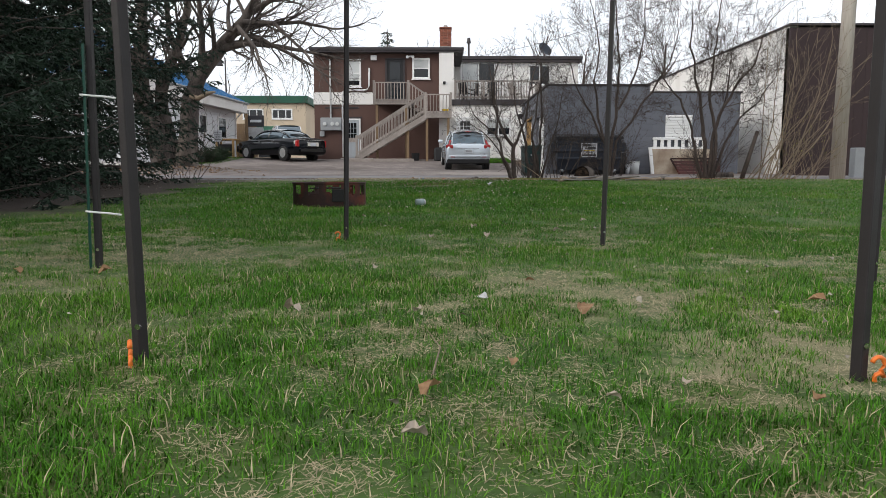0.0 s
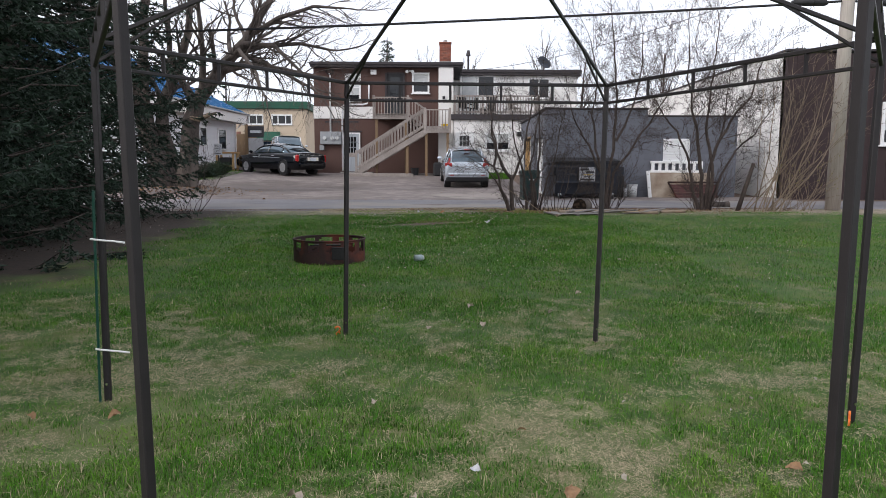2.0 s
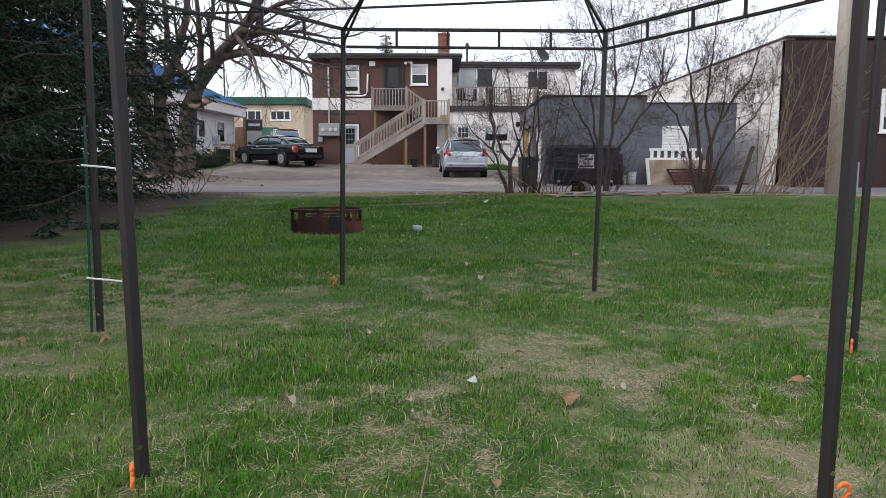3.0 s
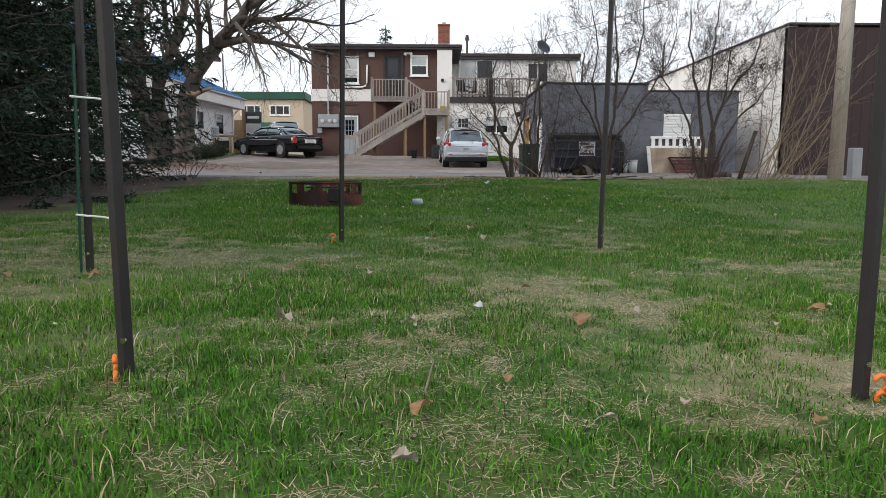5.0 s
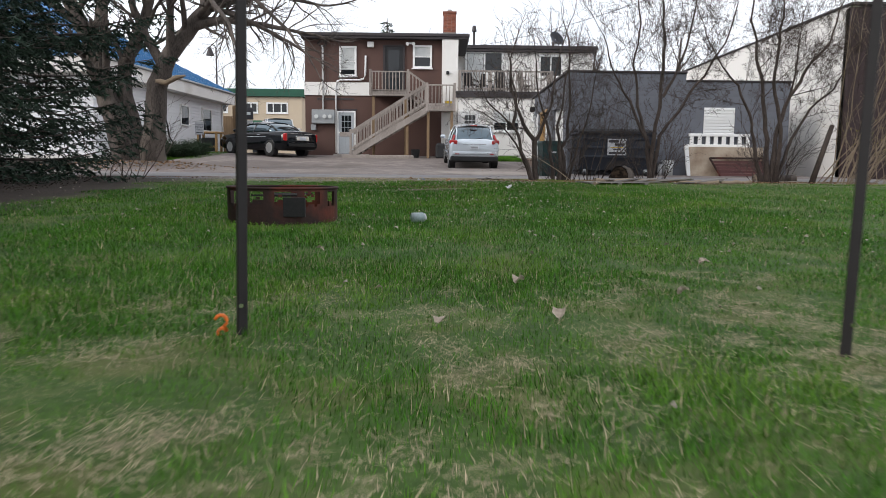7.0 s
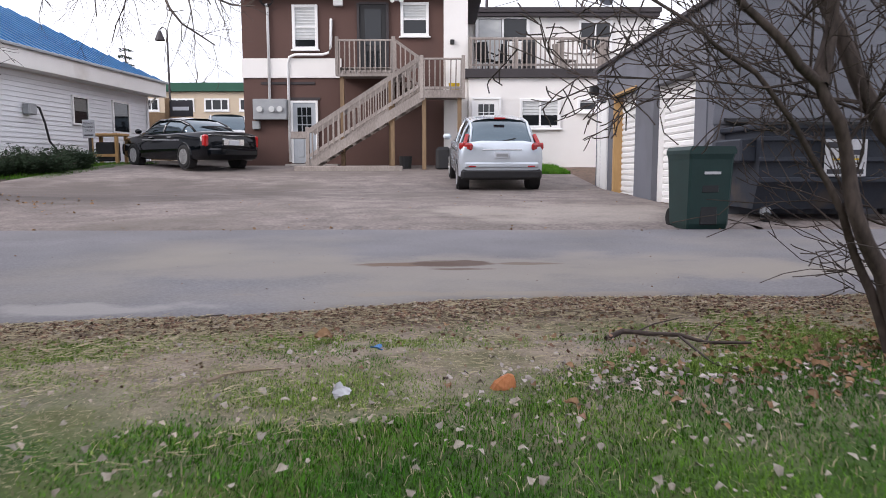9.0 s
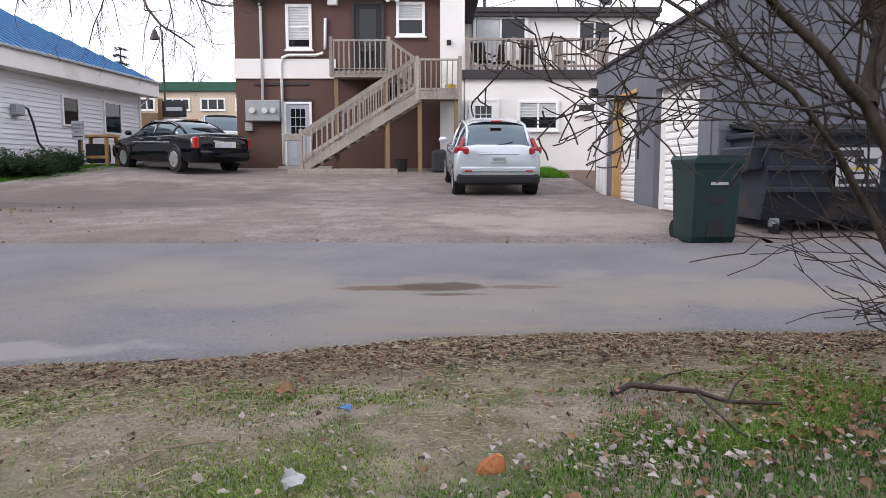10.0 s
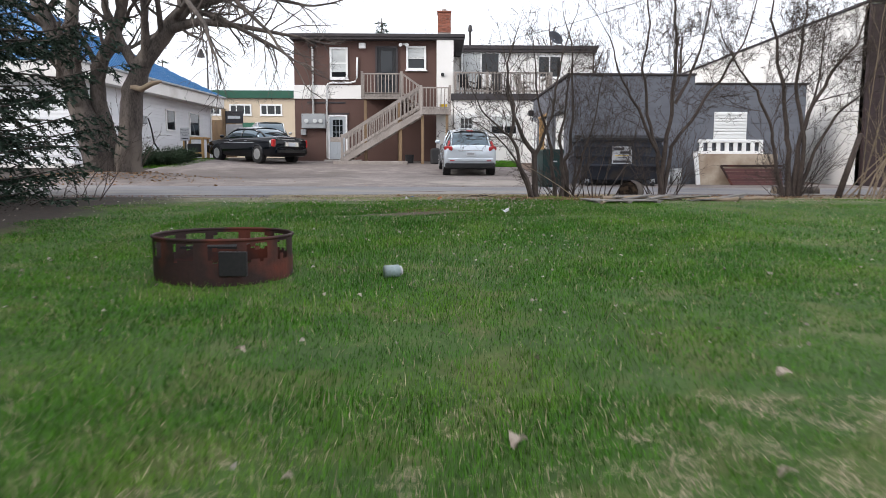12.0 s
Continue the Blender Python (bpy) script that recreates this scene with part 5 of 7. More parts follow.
class Wood:
    """Collects tapered tubes of one tree into one mesh."""

    def __init__(self):
        self.v, self.f = [], []

    def tube(self, pts, rs):
        r0 = rs[0]
        seg = 10 if r0 > 0.12 else 6 if r0 > 0.03 else 4 if r0 > 0.012 else 3
        base = len(self.v)
        for i, p in enumerate(pts):
            d = (pts[min(i + 1, len(pts) - 1)] - pts[max(i - 1, 0)]).normalized()
            u = d.cross(Vector((0.37, 0.21, 0.9)))
            if u.length < 0.05:
                u = d.cross(Vector((1, 0, 0)))
            u.normalize()
            w = d.cross(u)
            for k in range(seg):
                a = math.tau * k / seg
                rough = 1 + (0.16 * noise.noise((p.x * 3 + 5 * math.cos(a), p.y * 3 + 5 * math.sin(a), p.z * 1.5)) if r0 > 0.1 else 0)
                self.v.append(tuple(p + rs[i] * rough * (math.cos(a) * u + math.sin(a) * w)))
        for i in range(len(pts) - 1):
            for k in range(seg):
                a, b = base + i * seg + k, base + i * seg + (k + 1) % seg
                self.f.append((a, b, b + seg, a + seg))

    def grow(self, rng, p, d, length, r, depth, kids, spread, bend=0.25, lift=0.1, ratio=0.6, taper=0.35, first=0.25, n=None):
        n = n or max(3, min(9, int(length / 0.22)))
        pts, rs, dirs = [p.copy()], [r], [d.copy()]
        d = d.normalized()
        for i in range(n):
            d = (d + bend * Vector((rng.gauss(0, 1), rng.gauss(0, 1), rng.gauss(0, 0.8))) * 0.5 + Vector((0, 0, lift * 0.3))).normalized()
            p = p + d * (length / n)
            pts.append(p.copy()), rs.append(max(0.0025, r * (1 - (1 - taper) * (i + 1) / n))), dirs.append(d.copy())
        self.tube(pts, rs)
        if depth <= 0:
            return
        count = kids[0] if kids else 0
        for k in range(count):
            u = first + (1 - first) * (k + rng.random()) / count
            i = min(n - 1, int(u * n))
            q = pts[i].lerp(pts[i + 1], u * n - i)
            a = rng.random() * math.tau
            side = dirs[i].cross(Vector((math.cos(a), math.sin(a), 0.3 * rng.gauss(0, 1)))).normalized()
            dd = (dirs[i] * math.cos(spread) + side * math.sin(spread * rng.uniform(0.6, 1.3))).normalized()
            rr = max(0.003, rs[i] * rng.uniform(0.4, 0.62))
            self.grow(rng, q, dd, length * ratio * rng.uniform(0.55, 1.1) * (1.1 - 0.5 * u), rr, depth - 1, kids[1:], spread, bend * 1.15, lift, ratio, taper, 0.15)

    def mesh(self, name, mat, parent):
        ob = mesh_from(name, self.v, self.f, mat, parent)
        for poly in ob.data.polygons:
            poly.use_smooth = True
        return ob


# ---- big bare tree by the white house ----
rng = random.Random(11)
TX, TY = -8.95, 24.6
tree = thing("bare_tree", (TX, TY, ground_z(TX, TY) - 0.1), 0, "large bare multi-trunked tree with grey bark beside the alley", "tree")


def limb(pts, rs, kids=(7, 5, 3), depth=3, length=2.2, spread=0.8, start=0.35, lift=0.12):
    """A limb along given points with branches on its outer part."""
    pts = [Vector(q) for q in pts]
    wood = Wood()
    fine, fr = [], []
    for a, b, ra, rb in zip(pts, pts[1:], rs, rs[1:]):
        for i in range(5):
            u = i / 5
            q = a.lerp(b, u)
            q += 0.05 * Vector((noise.noise(q * 1.7), noise.noise(q * 1.7 + Vector((9, 0, 0))), 0))
            fine.append(q), fr.append(ra + (rb - ra) * u)
    fine.append(pts[-1]), fr.append(rs[-1])
    wood.tube(fine, fr)
    n = len(fine)
    for k in range(kids[0]):
        i = int(n * (start + (1 - start) * (k + rng.random()) / kids[0]))
        i = min(n - 2, i)
        d = (fine[i + 1] - fine[i]).normalized()
        a = rng.random() * math.tau
        side = d.cross(Vector((math.cos(a), math.sin(a), 0.2))).normalized()
        wood.grow(rng, fine[i], d * math.cos(spread) + side * math.sin(spread), length * rng.uniform(0.6, 1.2), max(0.014, fr[i] * 0.45), depth - 1, kids[1:], 0.7, 0.3, lift)
    wood.grow(rng, fine[-1], fine[-1] - fine[-2], length, fr[-1], depth - 1, kids[1:], 0.6, 0.3, 0.1)
    wood.mesh("limb", "bark", tree)


limb([(-0.35, 0, 0), (-0.6, 0, 0.9), (-0.95, 0.1, 1.9), (-1.25, 0.1, 3.2), (-1.9, 0, 4.6), (-2.7, 0.3, 6.2)], [0.46, 0.36, 0.31, 0.27, 0.2, 0.12], (9, 6, 4), 3, 2.4)
limb([(-1.2, 0.1, 3.1), (-0.9, -0.2, 4.4), (-0.95, 0.1, 5.8), (-0.7, 0.3, 7.4)], [0.2, 0.17, 0.13, 0.08], (8, 6, 4), 3, 2.0)
limb([(-0.1, 0.2, 0), (-0.3, 0.3, 1.0), (-0.55, 0.3, 2.1), (-0.5, 0.2, 3.0), (0.1, 0.2, 4.0), (0.5, 0.1, 5.2), (0.7, 0.2, 7.0)], [0.34, 0.25, 0.21, 0.19, 0.16, 0.12, 0.07], (9, 6, 4), 3, 2.0)
limb([(0.3, 0, 0), (0.4, 0, 1.0), (0.55, 0, 2.3), (0.8, 0, 3.0), (1.55, 0, 4.0), (2.4, 0.1, 5.0), (3.2, 0.1, 6.2), (3.9, 0.2, 7.6)], [0.42, 0.32, 0.29, 0.26, 0.22, 0.16, 0.11, 0.07], (11, 7, 4), 3, 2.2, 0.8, 0.5)
limb([(1.6, 0, 4.0), (2.6, -0.3, 4.15), (3.8, -0.5, 4.0), (5.0, -0.7, 3.75)], [0.14, 0.1, 0.07, 0.04], (12, 7, 4), 3, 1.5, 0.6, 0.1)
limb([(2.0, 0, 4.5), (3.0, 0.3, 4.9), (4.2, 0.5, 5.0), (5.3, 0.6, 4.8)], [0.12, 0.09, 0.06, 0.035], (12, 7, 4), 3, 1.6, 0.6, 0.1)
limb([(2.6, 0.1, 5.2), (3.7, -0.3, 5.7), (4.9, -0.6, 6.0), (5.9, -0.8, 5.9)], [0.1, 0.08, 0.05, 0.03], (12, 7, 4), 3, 1.6, 0.6, 0.1)
limb([(2.4, 0, 4.9), (3.6, -0.8, 4.7), (4.7, -1.6, 3.7), (5.5, -2.2, 2.7)], [0.1, 0.07, 0.045, 0.02], (11, 6, 4), 3, 1.3, 0.6, 0.15, -0.25)
limb([(1.8, 0, 4.3), (2.6, -1.2, 4.5), (3.4, -2.4, 3.6), (3.9, -3.2, 2.6)], [0.1, 0.07, 0.045, 0.02], (11, 6, 4), 3, 1.3, 0.6, 0.15, -0.25)
limb([(2.2, 0, 4.6), (3.4, -0.5, 4.1), (4.7, -1.2, 3.4), (5.8, -1.7, 2.7)], [0.09, 0.065, 0.04, 0.018], (11, 6, 4), 3, 1.3, 0.6, 0.15, -0.25)
limb([(0.75, 0, 2.9), (0.3, 0.1, 3.6), (-0.1, 0, 4.6), (-0.2, 0, 6.2)], [0.16, 0.13, 0.1, 0.06], (8, 6, 4), 3, 1.8)
limb([(1.0, -0.1, 3.2), (1.2, -0.6, 4.4), (1.3, -1.2, 6.0)], [0.13, 0.1, 0.06], (9, 6, 4), 3, 2.0)
wood = Wood()
wood.tube([Vector(q) for q in ((0.55, -0.15, 2.45), (0.95, -0.4, 2.35), (1.3, -0.5, 2.5), (1.55, -0.5, 2.55))], [0.09, 0.08, 0.07, 0.03])
wood.mesh("broken_stub", "pale_twig", tree)
wood = Wood()
for k in range(40):
    a = rng.random() * math.tau
    wood.grow(rng, Vector((0.6 * math.cos(a), 0.45 * math.sin(a), 0.1)), Vector((0.3 * math.cos(a), 0.3 * math.sin(a), 1)), rng.uniform(0.5, 1.4), 0.012, 1, (3,), 0.5)
wood.mesh("sucker_growth", "bark", tree)["kind"] = "stuff"


# ---- bare shrubs along the alley ----
def shrub(at, stems, height, seed, lean=0.35, mat="twig", label="", kids=(10, 7, 4, 2), spread=0.45, tilt=(0, 0), thick=0.05):
    g = random.Random(seed)
    sh = thing("bare_shrub", (at[0], at[1], ground_z(*at) - 0.05), 0, label or "bare multi-stemmed shrub with grey branching twigs", "shrub", "shrubs along the alley")
    for k in range(stems):
        w = Wood()
        a = math.tau * (k + g.random()) / stems
        o = Vector((spread * g.uniform(0.2, 1) * math.cos(a), 0.6 * spread * g.uniform(0.2, 1) * math.sin(a), 0))
        d = Vector((lean * math.cos(a) + tilt[0], lean * math.sin(a) + tilt[1], 1))
        w.grow(g, o, d, height * g.uniform(0.7, 1.05), thick * g.uniform(0.7, 1.15), len(kids), kids, 0.8, 0.42, 0.2, 0.5, 0.12, 0.12, 12)
        w.mesh("stem", mat, sh)
    w = Wood()
    for k in range(stems * 2):
        a = g.random() * math.tau
        o = Vector((spread * 1.3 * g.random() * math.cos(a), spread * g.random() * math.sin(a), 0))
        w.grow(g, o, Vector((0.4 * math.cos(a), 0.4 * math.sin(a), 1)), g.uniform(0.7, 1.9), 0.01, 2, (5, 3), 0.5, 0.3, 0.1)
    w.mesh("sucker_growth", mat, sh)["kind"] = "stuff"
    return sh


def stem_along(sh, g, pts, r0, r1, kids, length, spread=0.8, start=0.4, lift=0.16, mat="twig"):
    """A shrub stem along guiding points in the shrub's own space, with branches that fork into twigs."""
    pts = [Vector(q) for q in pts]
    fine = []
    for a_, b_ in zip(pts, pts[1:]):
        for i in range(4):
            q = a_.lerp(b_, i / 4)
            fine.append(q + 0.05 * Vector((noise.noise(q * 3.1 + Vector((3, 0, 0))), noise.noise(q * 3.1), 0)))
    fine.append(pts[-1])
    n_ = len(fine)
    rs_ = [r0 + (r1 - r0) * (i / (n_ - 1)) ** 0.8 for i in range(n_)]
    w_ = Wood()
    w_.tube(fine, rs_)
    for k in range(kids[0]):
        i = min(n_ - 2, int(n_ * (start + (1 - start) * (k + g.random()) / kids[0])))
        d = (fine[i + 1] - fine[i]).normalized()
        a_ = g.random() * math.tau
        side = d.cross(Vector((math.cos(a_), math.sin(a_), 0.2))).normalized()
        w_.grow(g, fine[i], d * math.cos(spread) + side * math.sin(spread), length * g.uniform(0.5, 1.2), max(0.0035, rs_[i] * g.uniform(0.2, 0.36)), len(kids) - 1, kids[1:], 0.75, 0.42, lift, 0.55, 0.15, 0.12)
    w_.grow(g, fine[-1], fine[-1] - fine[-2], length, rs_[-1], len(kids) - 1, kids[1:], 0.6, 0.38, lift, 0.55, 0.15)
    w_.mesh("stem", mat, sh)


def old_shrub(at, seed, stems, suckers, reach, label):
    """An old multi-stemmed shrub: thick guided stems and a tangle of thin suckers at its foot."""
    g = random.Random(seed)
    sh = thing("bare_shrub", (at[0], at[1], ground_z(*at) - 0.04), 0, label, "shrub", "shrubs along the alley")
    for pts, r0, r1, kids, length in stems:
        stem_along(sh, g, pts, r0, r1, kids, length)
    w_ = Wood()
    for k in range(suckers):
        a_ = g.random() * math.tau
        o = Vector((reach * g.random() * math.cos(a_), 0.7 * reach * g.random() * math.sin(a_), 0))
        w_.grow(g, o, Vector((0.5 * math.cos(a_), 0.5 * math.sin(a_), 1)), g.uniform(0.5, 1.7), g.uniform(0.004, 0.011), 2, (5, 3), 0.6, 0.35, 0.1)
    w_.mesh("sucker_growth", "twig", sh)["kind"] = "stuff"
    return sh


OLD = "old bare shrub with thick dark stems and tangled twigs"
K = (10, 6, 4)
old_shrub((1.74, 16.5), 14, [
    ([(-0.08, 0, 0), (-0.16, 0, 0.3), (-0.24, 0.02, 0.5), (-0.37, -0.02, 0.71), (-0.54, -0.08, 0.93), (-0.72, -0.15, 1.11), (-0.96, -0.22, 1.25)], 0.028, 0.009, K, 0.75),
    ([(0.0, 0.03, 0), (-0.02, 0.03, 0.42), (-0.04, 0.02, 0.8), (-0.14, 0.05, 0.92), (-0.24, 0.05, 1.12), (-0.37, 0.1, 1.4), (-0.46, 0.15, 1.75), (-0.5, 0.2, 2.3)], 0.058, 0.018, K, 0.9),
    ([(-0.04, 0.02, 0.8), (0.06, 0.02, 0.95), (0.14, 0.03, 1.13), (0.27, 0.05, 1.47), (0.32, 0.1, 2.0), (0.5, 0.1, 2.7)], 0.04, 0.012, K, 0.9),
    ([(-0.06, -0.05, 0), (-0.14, -0.05, 0.38), (-0.28, -0.06, 0.62), (-0.37, -0.06, 0.94), (-0.44, -0.05, 1.08), (-0.56, -0.1, 1.14), (-0.7, -0.15, 1.28), (-0.95, -0.25, 1.5)], 0.038, 0.012, K, 0.8),
    ([(-0.44, -0.05, 1.08), (-0.43, -0.02, 1.3), (-0.4, 0.0, 1.6), (-0.5, 0.0, 2.1)], 0.034, 0.012, K, 0.9),
], 2, 0.12, OLD)
old_shrub((2.24, 16.72), 17, [
    ([(-0.15, 0, 0), (-0.14, 0, 0.33), (-0.2, 0, 0.68), (-0.26, 0.02, 1.1), (-0.35, 0.05, 1.32), (-0.44, 0.08, 1.6), (-0.5, 0.1, 2.3)], 0.042, 0.012, K, 0.9),
    ([(0.05, 0, 0), (0.04, 0, 0.48), (0.0, 0, 0.68), (0.1, 0.02, 0.9), (0.14, 0.05, 1.32), (0.16, 0.1, 1.8), (0.1, 0.1, 2.7)], 0.048, 0.013, K, 0.9),
    ([(-0.06, -0.05, 0), (0.0, -0.05, 0.33), (-0.04, -0.04, 0.68), (-0.08, -0.02, 1.0), (-0.02, 0, 1.4), (0.1, 0.0, 2.2)], 0.05, 0.012, K, 0.9),
    ([(0.15, 0.05, 0), (0.25, 0.05, 0.5), (0.45, 0.05, 1.1), (0.6, 0.1, 1.9)], 0.032, 0.01, K, 0.8),
], 18, 0.3, OLD)
shrub((2.85, 16.75), 4, 2.2, 31, 0.4, thick=0.016, kids=(6, 4, 2), label="low tangle of bare grey suckers under the shrub")
K = (15, 9, 5, 2)
old_shrub((4.05, 17.15), 8, [
    ([(0, 0, 0), (0.03, 0, 0.8), (0.16, 0, 1.5), (0.2, 0.05, 2.3), (0.19, 0.1, 3.1), (0.1, 0.1, 4.2)], 0.055, 0.014, K, 1.3),
    ([(0, -0.03, 0.2), (-0.08, 0, 0.85), (-0.45, 0, 1.6), (-0.75, -0.1, 2.05), (-1.0, -0.1, 2.8)], 0.042, 0.01, K, 1.2),
    ([(0.04, 0.02, 0), (0.16, 0.02, 0.95), (0.5, 0.05, 1.4), (0.98, 0.05, 2.1), (1.38, 0.1, 2.75), (1.6, 0.1, 3.5)], 0.045, 0.01, K, 1.2),
    ([(-0.02, 0.05, 0.7), (-0.24, 0.1, 1.5), (-0.36, 0.1, 2.3), (-0.24, 0.15, 3.1), (-0.4, 0.2, 4.0)], 0.036, 0.01, K, 1.2),
    ([(0.22, 0.02, 1.7), (0.58, 0.05, 2.45), (0.78, 0.1, 3.3), (0.8, 0.1, 4.2)], 0.032, 0.009, K, 1.2),
], 18, 0.35, OLD)
old_shrub((6.5, 17.35), 5, [
    ([(-0.03, 0, 0), (-0.09, 0, 0.9), (-0.2, 0, 1.7), (-0.37, 0, 2.45), (-0.5, 0.05, 3.2), (-0.5, 0.05, 4.0)], 0.06, 0.012, K, 1.3),
    ([(0.03, 0, 0), (0.07, 0, 0.95), (0.3, 0, 1.75), (0.64, 0.05, 2.3), (1.05, 0.05, 2.8), (1.3, 0.1, 3.6)], 0.055, 0.012, K, 1.3),
    ([(-0.1, 0.05, 0), (-0.3, 0.05, 0.65), (-0.42, 0, 1.2), (-0.72, 0, 1.95), (-1.05, 0, 2.3), (-1.4, 0, 2.9)], 0.045, 0.01, K, 1.2),
    ([(0.08, -0.05, 0), (0.16, -0.05, 1.1), (-0.03, 0, 2.0), (0.05, 0.05, 2.8), (0.13, 0.1, 3.4), (0.2, 0.1, 4.2)], 0.05, 0.012, K, 1.3),
    ([(0.12, 0.02, 0.1), (0.42, 0.05, 0.9), (0.76, 0.1, 1.5), (1.17, 0.1, 1.9), (1.6, 0.1, 2.5)], 0.04, 0.009, K, 1.2),
    ([(0.0, 0.1, 0), (0.1, 0.1, 0.9), (0.5, 0.2, 2.2), (0.6, 0.25, 3.4)], 0.04, 0.01, K, 1.2),
], 30, 0.45, OLD)
shrub((-5.6, 15.7), 3, 0.9, 77, 0.6, label="small heap of bare twigs at the alley edge", kids=(4, 2), thick=0.012)
g = random.Random(21)
arch = thing("arching_shrub", (7.9, 17.3, ground_z(7.9, 17.3)), 0, "pale arching stems of a leggy shrub leaning to the pole", "shrub")
for k in range(13):
    w = Wood()
    o = Vector((g.uniform(-0.5, 0.5), g.uniform(-0.25, 0.25), 0))
    t = g.uniform(0.1, 1.3)
    w.grow(g, o, Vector((t, g.uniform(-0.2, 0.2), 1.15)), g.uniform(2.2, 4.6), g.uniform(0.009, 0.02), 2, (6, 4), 0.5, 0.2, 0.0, 0.4, 0.25, 0.35, 8)
    w.mesh("stem", "pale_twig", arch)

g = random.Random(22)
fors = thing("budding_shrub", (8.6, 17.35, ground_z(8.6, 17.35)), 0, "low shrub with thin yellow-green budding twigs", "shrub")
w = Wood()
for k in range(34):
    o = Vector((g.uniform(-0.6, 0.5), g.uniform(-0.25, 0.25), 0))
    w.grow(g, o, Vector((g.uniform(-0.4, 1.6), g.uniform(-0.3, 0.3), 1)), g.uniform(0.9, 2.2), 0.009, 1, (4,), 0.5, 0.25, 0.05)
w.mesh("twig_growth", "pale_twig", fors)["kind"] = "stuff"
co, tr = [], []
for q in w.v[::5]:
    if q[2] > 0.5 and g.random() < 0.5:
        a, s = g.random() * math.tau, 0.022
        n0 = len(co)
        co += [q, (q[0] + s * math.cos(a), q[1] + s * math.sin(a), q[2] + s * 0.7), (q[0] - s * math.sin(a), q[1] + s * math.cos(a), q[2] + s * 0.9)]
        tr.append((n0, n0 + 1, n0 + 2))
M["bud"] = material("yellow_green_bud", (0.3, 0.28, 0.04), (0.22, 0.22, 0.03), 0.7, scale=5, fine=30, bump=0, island=0.3)
arrays_mesh("buds", co, tr, "bud", fors)["kind"] = "stuff"
g = random.Random(23)
stub = thing("cut_stump", (7.25, 17.2, ground_z(7.25, 17.2)), 0, "leaning cut stem stub by the alley edge", "stump")
part("stem", rod(bmesh.new(), (0, 0, -0.05), (0.35, 0, 1.15), 0.06, 0.045, 8), "twig", stub, "", True)


# ---- spruce ----
def spruce(at, height, radius, seed, low=0.45, label="", skirt=0.72, dense=12):
    g = random.Random(seed)
    sp = thing("spruce_tree", (at[0], at[1], ground_z(*at) - 0.05), 0, label or "tall dark green spruce with drooping boughs", "tree", "conifers")
    w = Wood()
    w.tube([Vector((0, 0, z)) for z in (0, 0.4, 1.5, 4, 8, height)], [0.3, 0.24, 0.21, 0.17, 0.11, 0.02])
    co, tr = [], []
    z = low
    while z < height - 0.3:
        reach = radius * min(1.0, skirt + (1 - skirt) * z / 1.6) * (1 - max(0, z - 2.5) / (height - 1.5)) ** 0.85
        near = z < 8
        for k in range(11 if near else 6):
            a = math.tau * (k + g.random()) / (11 if near else 6)
            zj = g.uniform(-0.15, 0.15)
            L = reach * g.uniform(0.7, 1.08)
            drop = g.uniform(0.12, 0.3)
            pts = []
            for i in range(8):
                u = i / 7
                pts.append(Vector((math.cos(a) * L * u, math.sin(a) * L * u, z + zj - drop * L * math.sin(u * 2.0) * 0.75 + 0.1 * L * u * u + 0.05 * g.gauss(0, 1))))
            w.tube(pts, [0.035 * (1 - 0.85 * i / 7) for i in range(8)])
            side = Vector((-math.sin(a), math.cos(a), 0))
            outd = Vector((math.cos(a), math.sin(a), 0))
            n_tw = int(L * (dense if near else 8))
            for j in range(n_tw):
                u = 0.22 + 0.78 * (j + g.random()) / n_tw
                i = min(6, int(u * 7))
                q = pts[i].lerp(pts[i + 1], u * 7 - i)
                s = 1 if j % 2 else -1
                tl = (0.62 - 0.35 * u) * g.uniform(0.6, 1.25)
                td = (side * s * g.uniform(0.5, 1.0) + outd * g.uniform(0.5, 1.0) + Vector((0, 0, g.uniform(-1.1, 0.0)))).normalized()
                m_ = 19 if near else 12
                for e in range(m_):
                    c = q + td * tl * (e + 0.5) / m_
                    ang = g.random() * math.tau
                    nd = (td * 0.75 + Vector((g.gauss(0, 0.6), g.gauss(0, 0.6), g.gauss(0, 0.45)))).normalized()
                    ln, wd = (g.uniform(0.06, 0.12), 0.016) if near else (g.uniform(0.12, 0.2), 0.035)
                    sd = nd.cross(Vector((math.cos(ang), math.sin(ang), 0.4))).normalized() * wd
                    n0 = len(co)
                    co += [tuple(c - sd), tuple(c + sd), tuple(c + nd * ln)]
                    tr.append((n0, n0 + 1, n0 + 2))
        z += g.uniform(0.2, 0.3) if near else 0.55
    for k in range(60):
        a = g.random() * math.tau
        w.grow(g, Vector((0, 0, g.uniform(0.3, 2.2))), Vector((math.cos(a), math.sin(a), -0.1)), g.uniform(0.8, 2.4), 0.012, 1, (4,), 0.5, 0.25, -0.1)
    w.mesh("trunk", "bark", sp)
    n = arrays_mesh("needles", co, tr, "needle", sp)
    n["kind"] = "stuff"
    return sp


spruce((-8.7, 14.8), 17, 3.95, 4, dense=9, skirt=0.8)
spruce((-8.0, 9.1), 15, 3.85, 9, 0.3, skirt=0.98, dense=13)
spruce((-13.0, 12.4), 16, 3.8, 10, 0.3, dense=6)
# extra tree outside the view, added only to shade the left lawn
spruce((-7.6, 3.4), 15, 3.9, 12, 0.3, dense=7, label="unseen dark green spruce added to shade the lawn edge")


